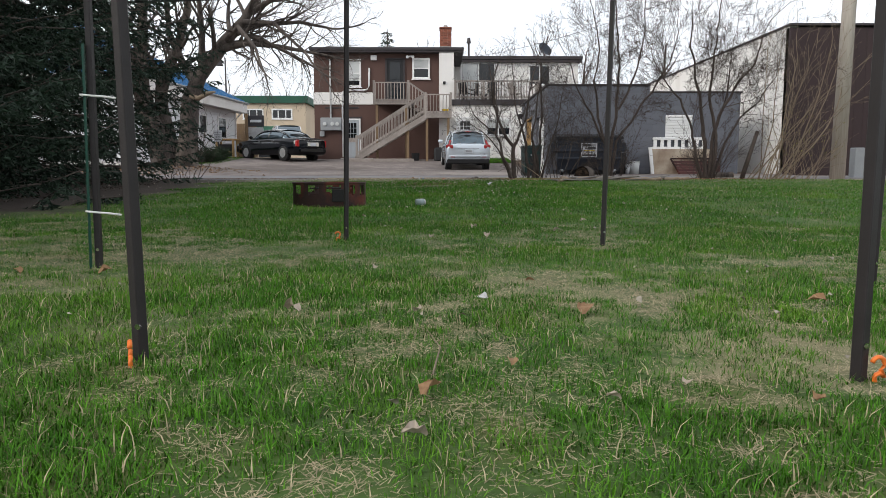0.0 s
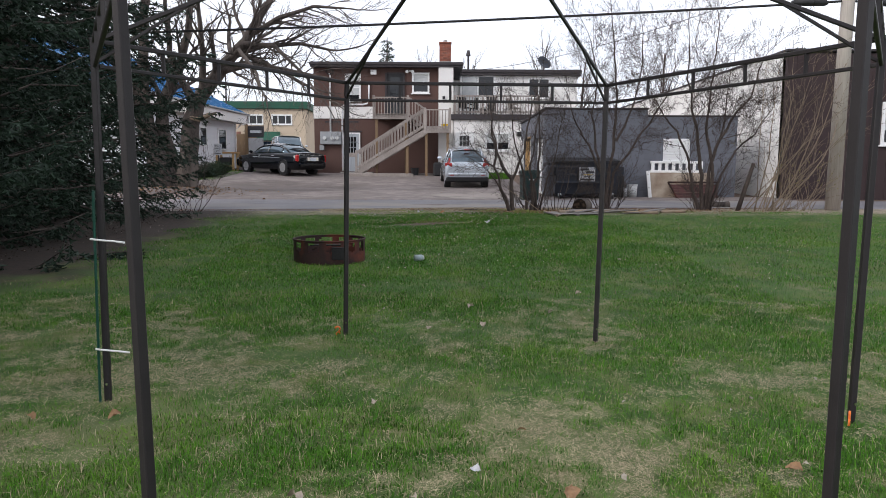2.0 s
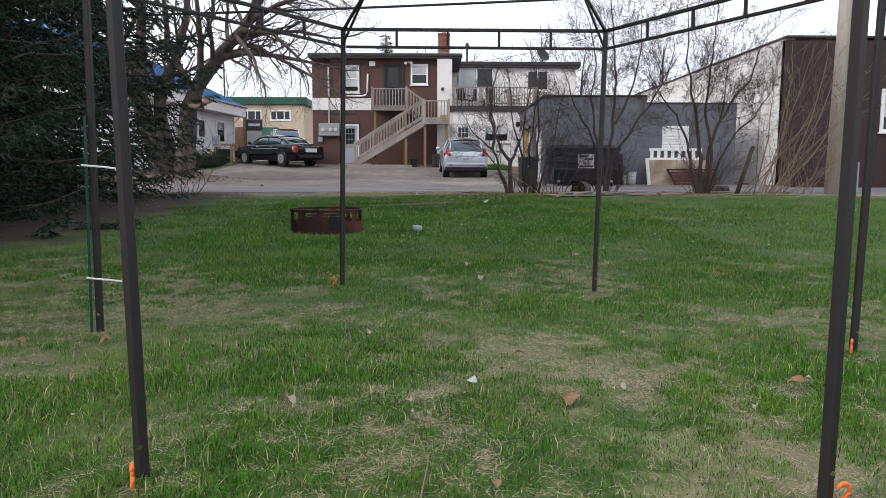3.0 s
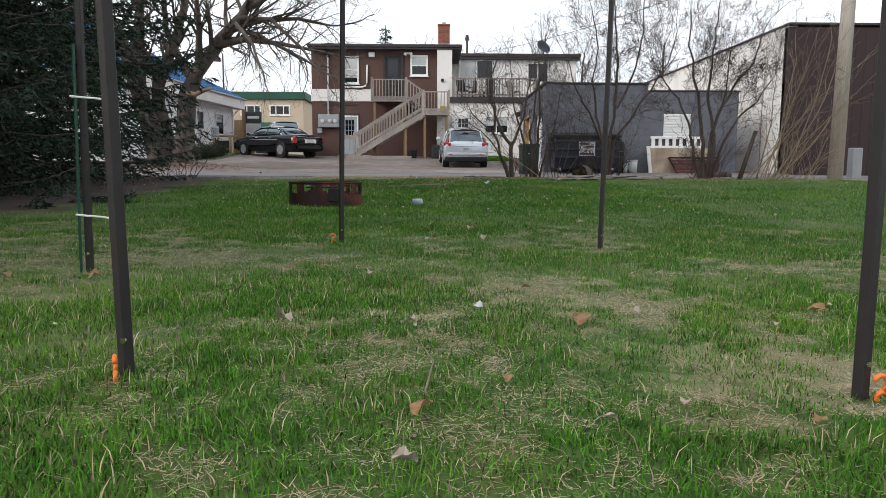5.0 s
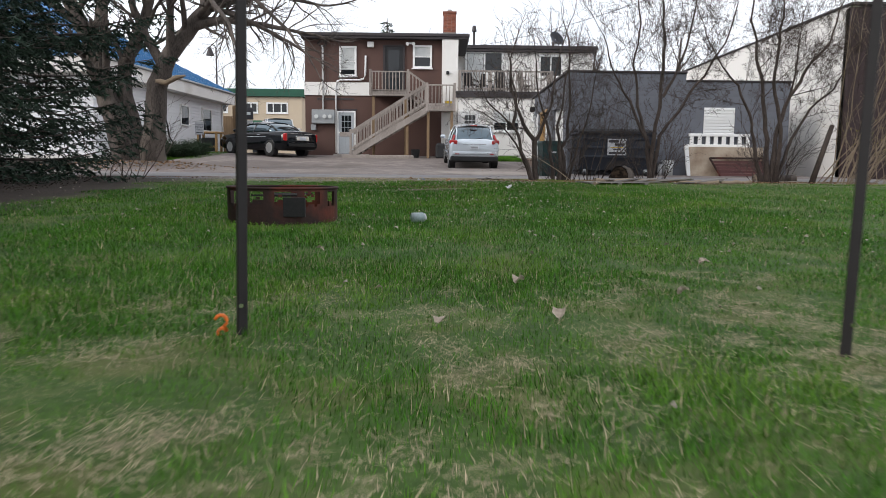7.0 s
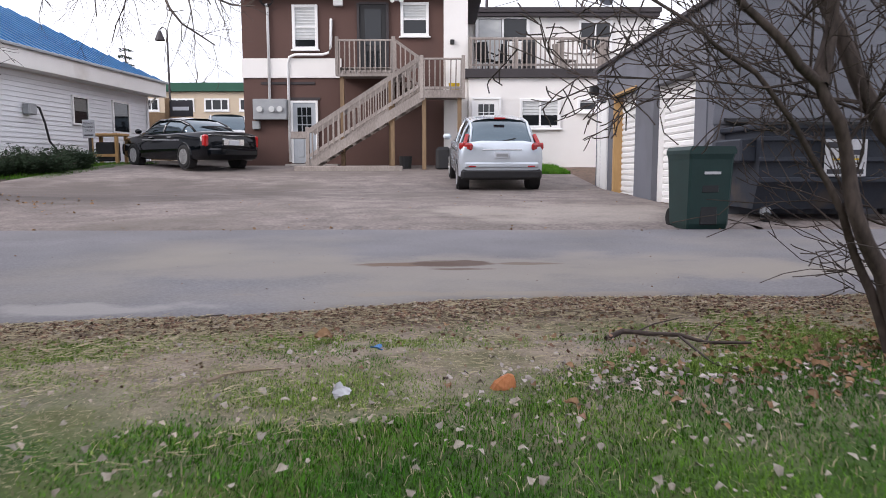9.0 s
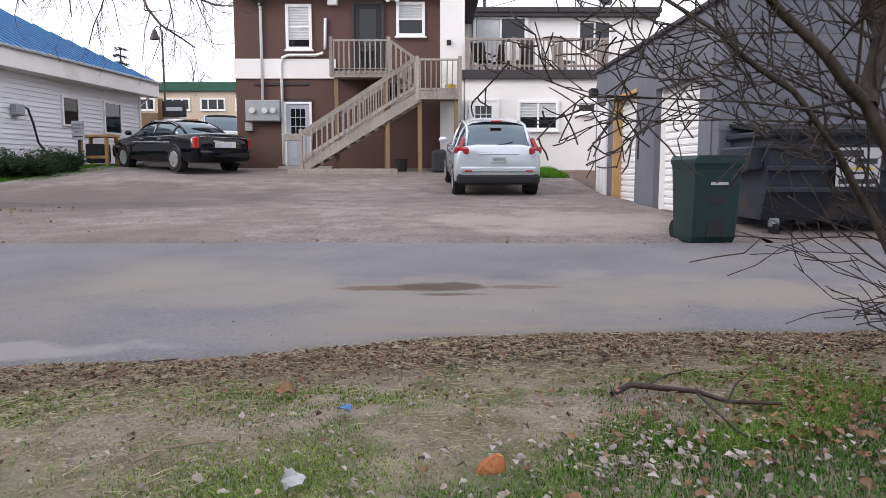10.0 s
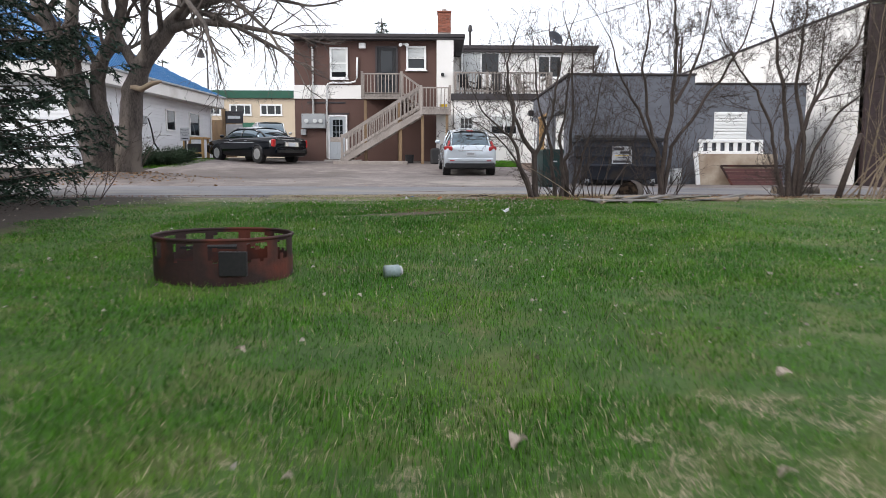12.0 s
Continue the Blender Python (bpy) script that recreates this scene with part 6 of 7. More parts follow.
# ---- things before the garage ----
dz = ground_z(4.6, 22.3)
dump = thing("dumpster", (3.62, 22.2, dz + 0.03), 0, "dark blue-grey steel dumpster on castors with black lids", "dumpster")
b = bmesh.new()
loft(b, [[(x, y, z) for x, y in ((0.05, 0.06 - s), (2.0, 0.06 - s), (2.0, 1.4), (0.05, 1.4))] for z, s in ((0.16, -0.12), (0.5, 0.0), (1.12, 0.06))])
part("body", b, "dumpster", dump, "dark blue steel hopper")
for z in (0.48, 0.72, 0.96):
    part("rib", boxed(0.02, 2.03, -0.03, 0.03, z, z + 0.06, 0.01), "dumpster", dump)
part("rim", boxed(-0.02, 2.07, -0.06, 1.45, 1.1, 1.17, 0.015), "dumpster", dump)
for x in (0.02, 1.04):
    b = bmesh.new()
    vs = [b.verts.new(v) for v in ((x, -0.08, 1.18), (x + 0.99, -0.08, 1.18), (x + 0.99, 1.42, 1.34), (x, 1.42, 1.34), (x, -0.08, 1.14), (x + 0.99, -0.08, 1.14), (x + 0.99, 1.42, 1.3), (x, 1.42, 1.3))]
    for f in ((0, 1, 2, 3), (4, 7, 6, 5), (0, 4, 5, 1), (1, 5, 6, 2), (2, 6, 7, 3), (3, 7, 4, 0)):
        b.faces.new([vs[i] for i in f])
    part("lid", b, "lid", dump, "black plastic lid")
part("fork_pocket", boxed(-0.14, 0.06, 0.15, 0.95, 0.72, 1.0, 0.02), "dumpster", dump)
part("fork_pocket", boxed(2.0, 2.2, 0.15, 0.95, 0.72, 1.0, 0.02), "dumpster", dump)
for x, y in ((0.2, 0.15), (1.85, 0.15), (0.2, 1.25), (1.85, 1.25)):
    c = part("castor", rod(bmesh.new(), (x - 0.03, y, 0.05), (x + 0.03, y, 0.05), 0.075, 0.075, 14), "tyre", dump, "small castor wheel")
    part("bracket", boxed(x - 0.05, x + 0.05, y - 0.03, y + 0.06, 0.08, 0.18, 0.01), "galv", c)
sg = part("sign", boxed(0.76, 1.25, -0.07, -0.06, 0.55, 0.98), "paper", dump, "white printed sign with dark and yellow lettering")
for x0, x1, z0, z1, m_ in ((0.79, 1.05, 0.88, 0.95, "ink"), (0.96, 1.21, 0.8, 0.86, "ink"), (0.84, 1.18, 0.74, 0.76, "yellow"), (0.9, 1.12, 0.69, 0.71, "ink"), (0.79, 1.22, 0.58, 0.635, "ink")):
    part("print_bar", boxed(x0, x1, -0.074, -0.07, z0, z1), m_, sg)

bn = thing("wheelie_bin", (2.79, 21.76, ground_z(2.8, 21.76) + 0.03), 6, "dark green wheeled rubbish bin standing at the lot edge", "rubbish bin")
b = bmesh.new()
loft(b, [[(x * w, y * w2 - 0.0, z) for x, y in ((-1, -1), (-0.9, -1.08), (0.9, -1.08), (1, -1), (1, 1), (-1, 1))] for z, w, w2 in ((0.0, 0.225, 0.2), (0.06, 0.235, 0.22), (0.76, 0.25, 0.27), (0.82, 0.26, 0.285))])
part("body", b, "bin_green", bn)
b = bmesh.new()
loft(b, [[(x * w, y * 0.3 - 0.01, z) for x, y in ((-1, -1), (1, -1), (1, 1), (-1, 1))] for z, w in ((0.82, 0.265), (0.86, 0.265), (0.9, 0.24))])
part("lid", b, "bin_green", bn, "flat green lid")
part("front_panel", boxed(-0.1, 0.1, -0.27, -0.22, 0.4, 0.5, 0.01), "lid", bn)
part("front_panel", boxed(-0.1, 0.1, -0.252, -0.2, 0.05, 0.32, 0.01), "lid", bn)
part("print_bar", boxed(-0.08, 0.1, -0.294, -0.26, 0.6, 0.63), "paper", bn)
for x in (-0.2, 0.2):
    part("wheel", rod(bmesh.new(), (x - 0.03, 0.24, 0.1), (x + 0.03, 0.24, 0.1), 0.11, 0.11, 16), "tyre", bn)

sx, sy = 6.85, 23.0
st = thing("discarded_cabinet", (sx, sy, ground_z(sx, sy) + 0.03), 0, "stained cream discarded cabinet lying with a white slatted rail", "discarded furniture")
b = bmesh.new()
loft(b, [[(0.0 + o, 0, z), (2.05, 0, z), (2.05, 0.6, z), (0.0 + o, 0.6, z)] for z, o in ((0.0, 0.06), (0.45, 0.02), (0.8, -0.06))])
part("body", b, "cream", st, "stained cream panel box")
part("end_panel", bar(bmesh.new(), (0.0, -0.02, 0.0), (-0.1, -0.02, 0.86), 0.06, 0.1), "white_paint", st)
r = part("slatted_rail", boxed(0.05, 1.75, 0.2, 0.3, 1.1, 1.18, 0.01), "white_paint", st, "white slatted rail")
part("bottom_rail", boxed(0.05, 1.75, 0.16, 0.34, 0.8, 0.88, 0.01), "white_paint", r)
for k in range(8):
    x = 0.08 + k * 0.225
    part("slat", boxed(x, x + 0.1, 0.2, 0.26, 0.88, 1.1, 0.006), "white_paint", r)
fp = thing("maroon_panel", (7.4, 22.95, ground_z(7.4, 22.9) + 0.03), 0, "faded maroon slatted board panel leaning on the cabinet", "panel")
tiltm = lambda x, z: (x, -0.2 + 0.36 * z, z)
for k in range(5):
    part("board", bar(bmesh.new(), tiltm(0.05 + 0.03 * (5 - k), 0.05 + k * 0.085), tiltm(1.55, 0.05 + k * 0.085), 0.03, 0.078), "maroon", fp)
part("frame", bar(bmesh.new(), tiltm(0.0, 0.5), tiltm(1.6, 0.5), 0.04, 0.05), "rust", fp)
part("frame", bar(bmesh.new(), tiltm(0.25, 0.0), tiltm(0.0, 0.5), 0.04, 0.05), "rust", fp)
for x, y, h, r_, m_, lab in ((6.3, 23.1, 0.42, 0.16, "blind", "pale grey plastic bucket by the garage wall"), (6.05, 23.0, 0.32, 0.07, "paper", "small white plastic jug by the garage wall")):
    bk = thing("bucket", (x, y, ground_z(x, y) + 0.03), 0, lab, "bucket")
    part("body", rod(bmesh.new(), (0, 0, 0), (0, 0, h), r_ * 0.85, r_, 14), m_, bk, "", True)
    part("rim", rod(bmesh.new(), (0, 0, h - 0.04), (0, 0, h), r_ * 1.06, r_ * 1.06, 14), m_, bk)
bx = part("black_crate", boxed(5.75, 6.05, 23.2, 23.6, ground_z(5.9, 23.3) + 0.02, 1.15, 0.02), "black_plastic")
tagged(bx, "black plastic crate stack beside the dumpster", "crate")
bx = part("black_bag", boxed(-0.25, 0.2, 34.7, 35.2, 1.02, 1.72, 0.09), "black_plastic")
tagged(bx, "black rubbish container under the stair landing", "rubbish container")
bx = part("planter_pot", rod(bmesh.new(), (-1.15, 35.2, 1.05), (-1.15, 35.2, 1.45), 0.16, 0.2, 12), "black_plastic")
tagged(bx, "dark plant pot under the stair landing", "plant pot")

# ---- logs, pallet and boards at the alley edge ----
# rotten wood, painted near-black for the unlit inside of a hollow log
M["rot"] = material("rotten_dark_hollow_end", (0.03, 0.022, 0.017), (0.006, 0.005, 0.004), 0.95, scale=9, fine=40, bump=1.0, spec=0.1, stain=(0.09, 0.06, 0.04), stain_scale=7, stain_at=(0.5, 0.7))


def log(at, turn, length, r, label, hollow=False, mat="bark"):
    lg = thing("log", (*at, ground_z(*at) + r * 0.8), turn, label, "log", "logs at the alley edge")
    seg = [Vector((-length / 2 + length * i / 6, 0.02 * math.sin(i * 1.7), 0.01 * math.cos(i * 2.1))) for i in range(7)]
    w = Wood()
    w.tube(seg, [r * (1 + 0.06 * math.sin(i * 2.3)) for i in range(7)])
    w.mesh("trunk", mat, lg)
    for s in (-1, 1):
        # closed caps; on a hollow log the inner darkness is only their colour
        part("cut_end", rod(bmesh.new(), (s * length / 2, 0, 0), (s * (length / 2 - 0.02), 0, 0), r * 0.97, r * 0.9, 14), "rot" if hollow else "cut_wood", lg)


log((3.38, 16.6), 65, 0.55, 0.165, "short thick hollow dark log by the shrubs", True)
log((2.72, 15.62), 71, 1.1, 0.026, "pale peeled branch resting on the pallet", mat="cut_wood")
log((3.3, 16.0), 20, 1.3, 0.05, "grey dead branch lying by the pallet", mat="cut_wood")
log((4.6, 16.0), -15, 0.7, 0.038, "short pale log at the alley edge", mat="cut_wood")
log((5.4, 16.3), 8, 0.6, 0.038, "short grey log at the alley edge", mat="cut_wood")
log((7.1, 18.4), 5, 0.9, 0.1, "thick grey log lying by the garage apron")
pal = thing("wooden_pallet", (2.95, 15.88, ground_z(2.95, 15.88) - 0.03), 8, "weathered grey wooden pallet lying by the shrubs", "pallet")
for k in range(5):
    part("board", boxed(-0.5, 0.6, -0.42 + k * 0.16, -0.28 + k * 0.16, 0.05, 0.07, 0.003), "grey_board", pal)
for x in (-0.47, 0.02, 0.5):
    part("runner", boxed(x, x + 0.07, -0.42, 0.36, -0.02, 0.05, 0.004), "grey_board", pal)
for x, y, t_, l_ in ((3.6, 16.1, 12, 1.0), (3.9, 16.2, -20, 0.8), (3.25, 15.85, 35, 0.7), (4.6, 16.0, 4, 0.9), (3.1, 16.2, -28, 0.9), (3.6, 15.9, 48, 0.6), (3.05, 15.95, 62, 0.75), (4.15, 16.0, -40, 0.7), (3.4, 16.3, 5, 0.8), (4.9, 16.2, 22, 0.7)):
    o = part("loose_board", bar(bmesh.new(), (-l_ / 2, 0, 0), (l_ / 2, 0, 0.02), 0.11, 0.022, 0.003), "grey_board")
    o.matrix_world = pose(x, y, ground_z(x, y) + 0.03 + 0.03 * (l_ < 0.85), 9 * math.sin(t_), 4 * math.cos(t_), t_)
    tagged(o, "grey weathered loose board on the ground", "board", "loose boards")

# ---- by the white house ----
ts = thing("parking_sign", (-11.17, 36.5, ground_z(-11.1, 36.5)), -10, "white tenant parking sign on a short dark post", "sign")
part("post", boxed(-0.04, 0.04, -0.02, 0.02, 0, 1.0), "dark_trim", ts)
pn = part("panel", boxed(-0.22, 0.22, -0.04, -0.025, 0.85, 1.42, 0.005), "paper", ts, "white sign panel")


def lettering(text, at, size, mat, parent, turn_x=90):
    c = bpy.data.curves.new("lettering", "FONT")
    c.body, c.size, c.align_x, c.extrude = text, size, "CENTER", 0.001
    c.materials.append(M[mat])
    o = new("lettering", c)
    o.parent = parent
    o.matrix_local = pose(*at, turn_x, 0, 0)
    return o


for k, word in enumerate(("TENANT", "PARKING", "ONLY")):
    lettering(word, (0, -0.043, 1.27 - 0.11 * k), 0.1, "ink", pn)
part("print_bar", boxed(-0.16, 0.16, -0.043, -0.04, 0.92, 0.96), "ink", pn)
tb = thing("planter_stand", (-11.0, 37.4, ground_z(-11, 37.4)), -9.5, "yellowish wooden stand with a black tub beside the white house", "planter stand")
for x in (-0.45, 0.45):
    for y in (-0.25, 0.25):
        part("leg", boxed(x - 0.045, x + 0.045, y - 0.045, y + 0.045, 0, 0.95), "new_wood", tb)
part("top", boxed(-0.55, 0.55, -0.32, 0.32, 0.92, 1.0, 0.01), "new_wood", tb)
part("brace", boxed(-0.5, 0.5, -0.27, -0.22, 0.25, 0.34), "new_wood", tb)
part("tub", boxed(-0.36, 0.3, -0.2, 0.2, 0.1, 0.72, 0.04), "black_plastic", tb)


def juniper(at, r, h, seed):
    g = random.Random(seed)
    j = thing("juniper_bush", (*at, ground_z(*at)), 0, "low dark green spreading juniper bush by the house", "bush", "junipers")
    w = Wood()
    co, tr = [], []
    for k in range(46):
        a = g.random() * math.tau
        d = Vector((math.cos(a), math.sin(a), g.uniform(0.25, 1.1))).normalized()
        L = g.uniform(0.5, 1.0)
        tip = Vector((d.x * r * L, d.y * r * L, d.z * h * L + 0.1))
        w.tube([Vector((0, 0, 0.02)), tip * 0.5 + Vector((0, 0, 0.05)), tip], [0.02, 0.012, 0.005])
        for e in range(150):
            u = g.uniform(0.3, 1.05)
            c = tip * u + Vector((g.gauss(0, 0.09), g.gauss(0, 0.09), g.gauss(0, 0.07)))
            nd = Vector((g.gauss(0, 1) + d.x, g.gauss(0, 1) + d.y, g.gauss(0.4, 0.8))).normalized()
            sd = nd.cross(Vector((g.random(), g.random(), 0.3))).normalized() * 0.016
            n0 = len(co)
            co += [tuple(c - sd), tuple(c + sd), tuple(c + nd * 0.1)]
            tr.append((n0, n0 + 1, n0 + 2))
    w.mesh("stem_growth", "bark", j)["kind"] = "stuff"
    arrays_mesh("leaves", co, tr, "leaf_dark", j)["kind"] = "stuff"


juniper((-10.7, 32.9), 0.95, 0.85, 1)
juniper((-11.6, 32.2), 1.0, 0.8, 2)
juniper((-10.6, 34.3), 0.7, 0.7, 3)
bs = thing("shop_sign", (-11.9, 46, ground_z(-11.9, 46)), 0, "dark shop sign board on a wooden post over a white panel", "sign")
part("post", boxed(-0.45, -0.27, -0.1, 0.1, 0, 2.75), "post_wood", bs)
part("board", boxed(-0.25, 0.75, -0.05, 0.05, 1.95, 2.65, 0.01), "ink", bs, "dark sign board")
part("print_bar", boxed(-0.12, 0.6, -0.06, -0.05, 2.22, 2.38), "plate", bs)
part("panel", boxed(-0.25, 0.7, -0.04, 0.04, 0.9, 1.9, 0.01), "paper", bs, "white panel")
fe = thing("wood_fence", (-13.0, 47.4, ground_z(-13, 47.4)), 0, "short reddish wooden fence between the buildings", "fence")
for k in range(14):
    part("board", boxed(-0.9 + k * 0.14, -0.77 + k * 0.14, -0.015, 0.015, 0, 2.2), "post_wood", fe)

# ---- distance ----
spruce((-4.4, 62), 11.2, 1.7, 40, dense=4, label="distant spruce behind the brown building")
spruce((-27, 76), 10.0, 1.6, 41, dense=4, label="distant spruce behind the blue-roofed house")
spruce((31.5, 60), 10.5, 2.6, 42, dense=4, label="distant spruce behind the brown hall")
spruce((29, 58), 10.0, 2.4, 43, dense=4, label="distant spruce behind the brown hall")


def far_tree(at, h, seed):
    g = random.Random(seed)
    t = thing("distant_tree", (*at, ground_z(*at)), 0, "distant bare grey tree behind the roofs", "tree", "distant bare trees")
    w = Wood()
    w.grow(g, Vector((0, 0, 0)), Vector((0, 0, 1)), h, 0.22, 3, (14, 8, 5), 0.6, 0.12, 0.2, 0.42, 0.2, 0.3, 8)
    w.mesh("crown", "twig", t)


for k, (x, y, h) in enumerate(((-1.5, 66, 10), (3, 70, 10), (8, 62, 10.5), (13, 66, 10), (18, 60, 9.5), (-9, 74, 9), (-14, 98, 11), (-22, 100, 10), (-30, 98, 11), (-38, 96, 10), (36, 55, 10))):
    far_tree((x, y), h, 100 + k)


# ---- lawn, leaf litter and small debris ----
# mossy tufts on the bare verge: middle, half sizes, thickness
TUFTS = [(-1.25, 16.75, 0.5, 0.16, 0.8), (-1.75, 16.6, 0.4, 0.15, 0.5), (-0.75, 16.85, 0.25, 0.07, 0.6), (-0.04, 16.73, 0.22, 0.08, 0.7), (0.16, 16.7, 0.16, 0.05, 0.6), (0.5, 16.82, 0.2, 0.05, 0.6), (1.1, 17.0, 0.4, 0.08, 0.7), (1.5, 16.7, 0.4, 0.16, 0.9), (0.95, 16.2, 0.5, 0.22, 0.8), (1.9, 16.3, 0.6, 0.3, 0.6), (-0.5, 16.1, 0.45, 0.14, 0.8), (0.2, 16.25, 0.45, 0.12, 0.4), (-1.2, 16.25, 0.45, 0.12, 0.4)]


def scatter_lawn(name, n_per_area, spans, seed, mat, height, width, flat=0.0, want="green"):
    """Blades of grass as triangles, denser near the flight line and thin on the bare patches."""
    rs = np.random.RandomState(seed)
    xs, ys = [], []
    for (x0, x1, y0, y1), dens in zip(spans, n_per_area):
        n = int((x1 - x0) * (y1 - y0) * dens)
        xs.append(rs.uniform(x0, x1, n)), ys.append(rs.uniform(y0, y1, n))
    x, y = np.concatenate(xs), np.concatenate(ys)
    lush = 0.36 * value_noise(x, y, 0.9, 1) + 0.3 * value_noise(x, y, 3.2, 2) + 0.42 * value_noise(x, y, 10.0, 3)
    dry = 1.35 * np.exp(-(((x - 0.5) / 0.6) ** 2 + ((y - 3.3) / 0.75) ** 2)) + 0.7 * np.exp(-(((x + 1.2) / 0.6) ** 2 + ((y - 4.3) / 0.4) ** 2)) + 0.8 * np.exp(-(((x - 1.1) / 0.35) ** 2 + ((y - 2.0) / 0.3) ** 2)) + 0.5 * np.exp(-(((x - 0.4) / 1.4) ** 2 + ((y - 6.2) / 0.7) ** 2))
    dry = dry + 0.32 * np.exp(-((y - 5.1) / 1.0) ** 2) * np.clip(1.9 * value_noise(x, y, 1.5, 31) - 0.35, 0, 1.3) * np.exp(-((x - 0.1) / 2.6) ** 2)
    lush = lush - 0.24 * dry + 0.2 * np.clip((y - 7.0) / 3, 0, 1)
    lush = lush + 0.09 * np.clip((3.2 - y) / 1.0, 0, 1)
    mud = np.exp(-(((x + 0.2) / 0.8) ** 2 + ((y - 13.85 - 0.4 * (x + 0.2)) / 0.23) ** 2))
    lush = lush + 0.13 * np.clip((y - 4.2) / 2, 0, 1) - 1.2 * mud
    verge = 15.75 + 0.9 * (value_noise(x, y, 2.1, 7) - 0.5) + 0.5 * np.clip(x, -1.6, 1.5)
    lush = lush + 0.1 * np.clip((y - 13.0) / 1.5, 0, 1) - 0.5 * np.clip((y - verge) / 0.45, 0, 1) - 0.3 * np.clip((y - road_line(x) + 0.35) / 0.3, 0, 1)
    bare = np.clip((-4.25 - x + 1.2 * (value_noise(x, y, 1.1, 9) - 0.5)) / 0.6, 0, 1) * np.clip((y - 7.4) / 0.8, 0, 1)
    lush = lush - 0.9 * bare
    if want == "verge":
        patch = value_noise(x, y, 1.9, 21) * 0.6 + value_noise(x, y, 5.0, 22) * 0.4 - 0.05
        patch = np.where((x > -2.6) & (x < 3.0) & (y > 15.3), 0.02 + 0.3 * value_noise(x, y, 2.2, 26), patch)
        for mx, my, sx_, sy_, amount in TUFTS:
            patch = patch + 1.4 * amount * np.exp(-((x - mx) / sx_) ** 2 - ((y - my) / sy_) ** 2)
        patch = patch + 0.45 * (value_noise(x, y, 9.0, 23) - 0.5) + 0.3 * (value_noise(x, y, 30.0, 24) - 0.5)
        keep = (rs.rand(len(x)) < np.clip((patch - 0.22) * 2.6, 0, 1)) & (y < road_line(x) - 0.16) & (y > verge - 0.1)
    elif want == "green":
        keep = rs.rand(len(x)) < np.clip((lush - 0.31) * 3.2, 0.03, 1) * (1 - bare)
    else:
        keep = rs.rand(len(x)) < np.clip(1.75 - 3.1 * lush, 0.05, 1)
        keep &= (bare < 0.5) & (mud < 0.35)
    keep &= y < road_line(x)
    keep &= np.abs(x - 0.1) < 0.68 * y + 1.1 + 1.6 * rs.rand(len(x)) ** 2
    x, y, lush, verge = x[keep], y[keep], lush[keep], verge[keep]
    n = len(x)
    z = ground_array(x, y) - 0.008
    a = rs.uniform(0, math.tau, n)
    far = np.clip((y - 3) / 9, 0, 1)
    h = height * rs.uniform(0.45, 1.25, n) * (0.55 + 0.75 * np.clip(lush, 0, 1)) if want == "green" else height * rs.uniform(0.4, 1.2, n)
    if want == "verge":
        h = h * (1 + 0.8 * np.clip((x - 0.6) / 0.5, 0, 1))
    h = h * (1 - 0.3 * np.clip((y - 12.5) / 2.0, 0, 1)) * (1 - 0.4 * np.clip((y - verge) / 0.5, 0, 1))
    w = width * rs.uniform(0.7, 1.3, n) * (1 + 0.7 * far * np.clip((14.6 - y) / 1.6, 0.15, 1))
    lean = rs.uniform(0.1, 1.3, n) if flat == 0 else rs.uniform(flat, 1.6, n)
    dx, dy = np.cos(a), np.sin(a)
    px_, py_ = -dy, dx
    near = ((y < 3.6) | ((y > 14.6) & (np.abs(x) < 2.2))) & (flat == 0)
    order = np.argsort(~near, kind="stable")
    x, y, z, h, w, lean, dx, dy, px_, py_ = (q[order] for q in (x, y, z, h, w, lean, dx, dy, px_, py_))
    n_near = int(near.sum())
    co = np.empty((n, 5, 3), dtype=np.float32)
    mid = 0.55
    for k, (u, ww) in enumerate(((0, 1), (0, -1), (1, 0), (mid, 0.75), (mid, -0.75))):
        bend = lean * u * u if flat == 0 else lean * u
        up = u / np.sqrt(1 + (lean * u) ** 2)
        co[:, k, 0] = x + h * bend * dx + 0.5 * ww * w * px_
        co[:, k, 1] = y + h * bend * dy + 0.5 * ww * w * py_
        co[:, k, 2] = z + h * up if flat == 0 else z + 0.012 + h * u * (1.65 - lean) * 0.35
    base = (np.arange(n_near, dtype=np.int32) * 5)[:, None]
    bent = np.concatenate([base + np.array([[0, 1, 4]]), base + np.array([[0, 4, 3]]), base + np.array([[3, 4, 2]])], axis=1).reshape(-1, 3)
    plain = n_near * 5 + np.arange((n - n_near) * 3, dtype=np.int32).reshape(-1, 3)
    verts = np.concatenate([co[:n_near].reshape(-1, 3), co[n_near:, :3].reshape(-1, 3)])
    return arrays_mesh(name, verts, np.concatenate([bent, plain]), mat)


def road_line(x):
    return np.interp(x, EDGE_X, EDGE_Y)


M["grass"] = material("spring_grass", (0.07, 0.188, 0.012), (0.029, 0.11, 0.007), 0.65, scale=0.5, fine=6, bump=0, island=0.65, stain=(0.13, 0.24, 0.025), stain_scale=1.1, stain_at=(0.5, 0.78), spec=0.15)
M["straw"] = material("dry_straw", (0.42, 0.36, 0.235), (0.28, 0.235, 0.145), 0.85, scale=2, fine=20, bump=0, island=0.4, spec=0.2)
SPANS = [(-3.2, 3.2, 0.7, 3.2), (-4.2, 4.4, 3.2, 7.0), (-8.5, 9.5, 7.0, 16.9), (-3.0, 3.5, 7.0, 16.5), (-12, 14, 11, 17.6), (-2.2, 2.6, 13.6, 17.3)]
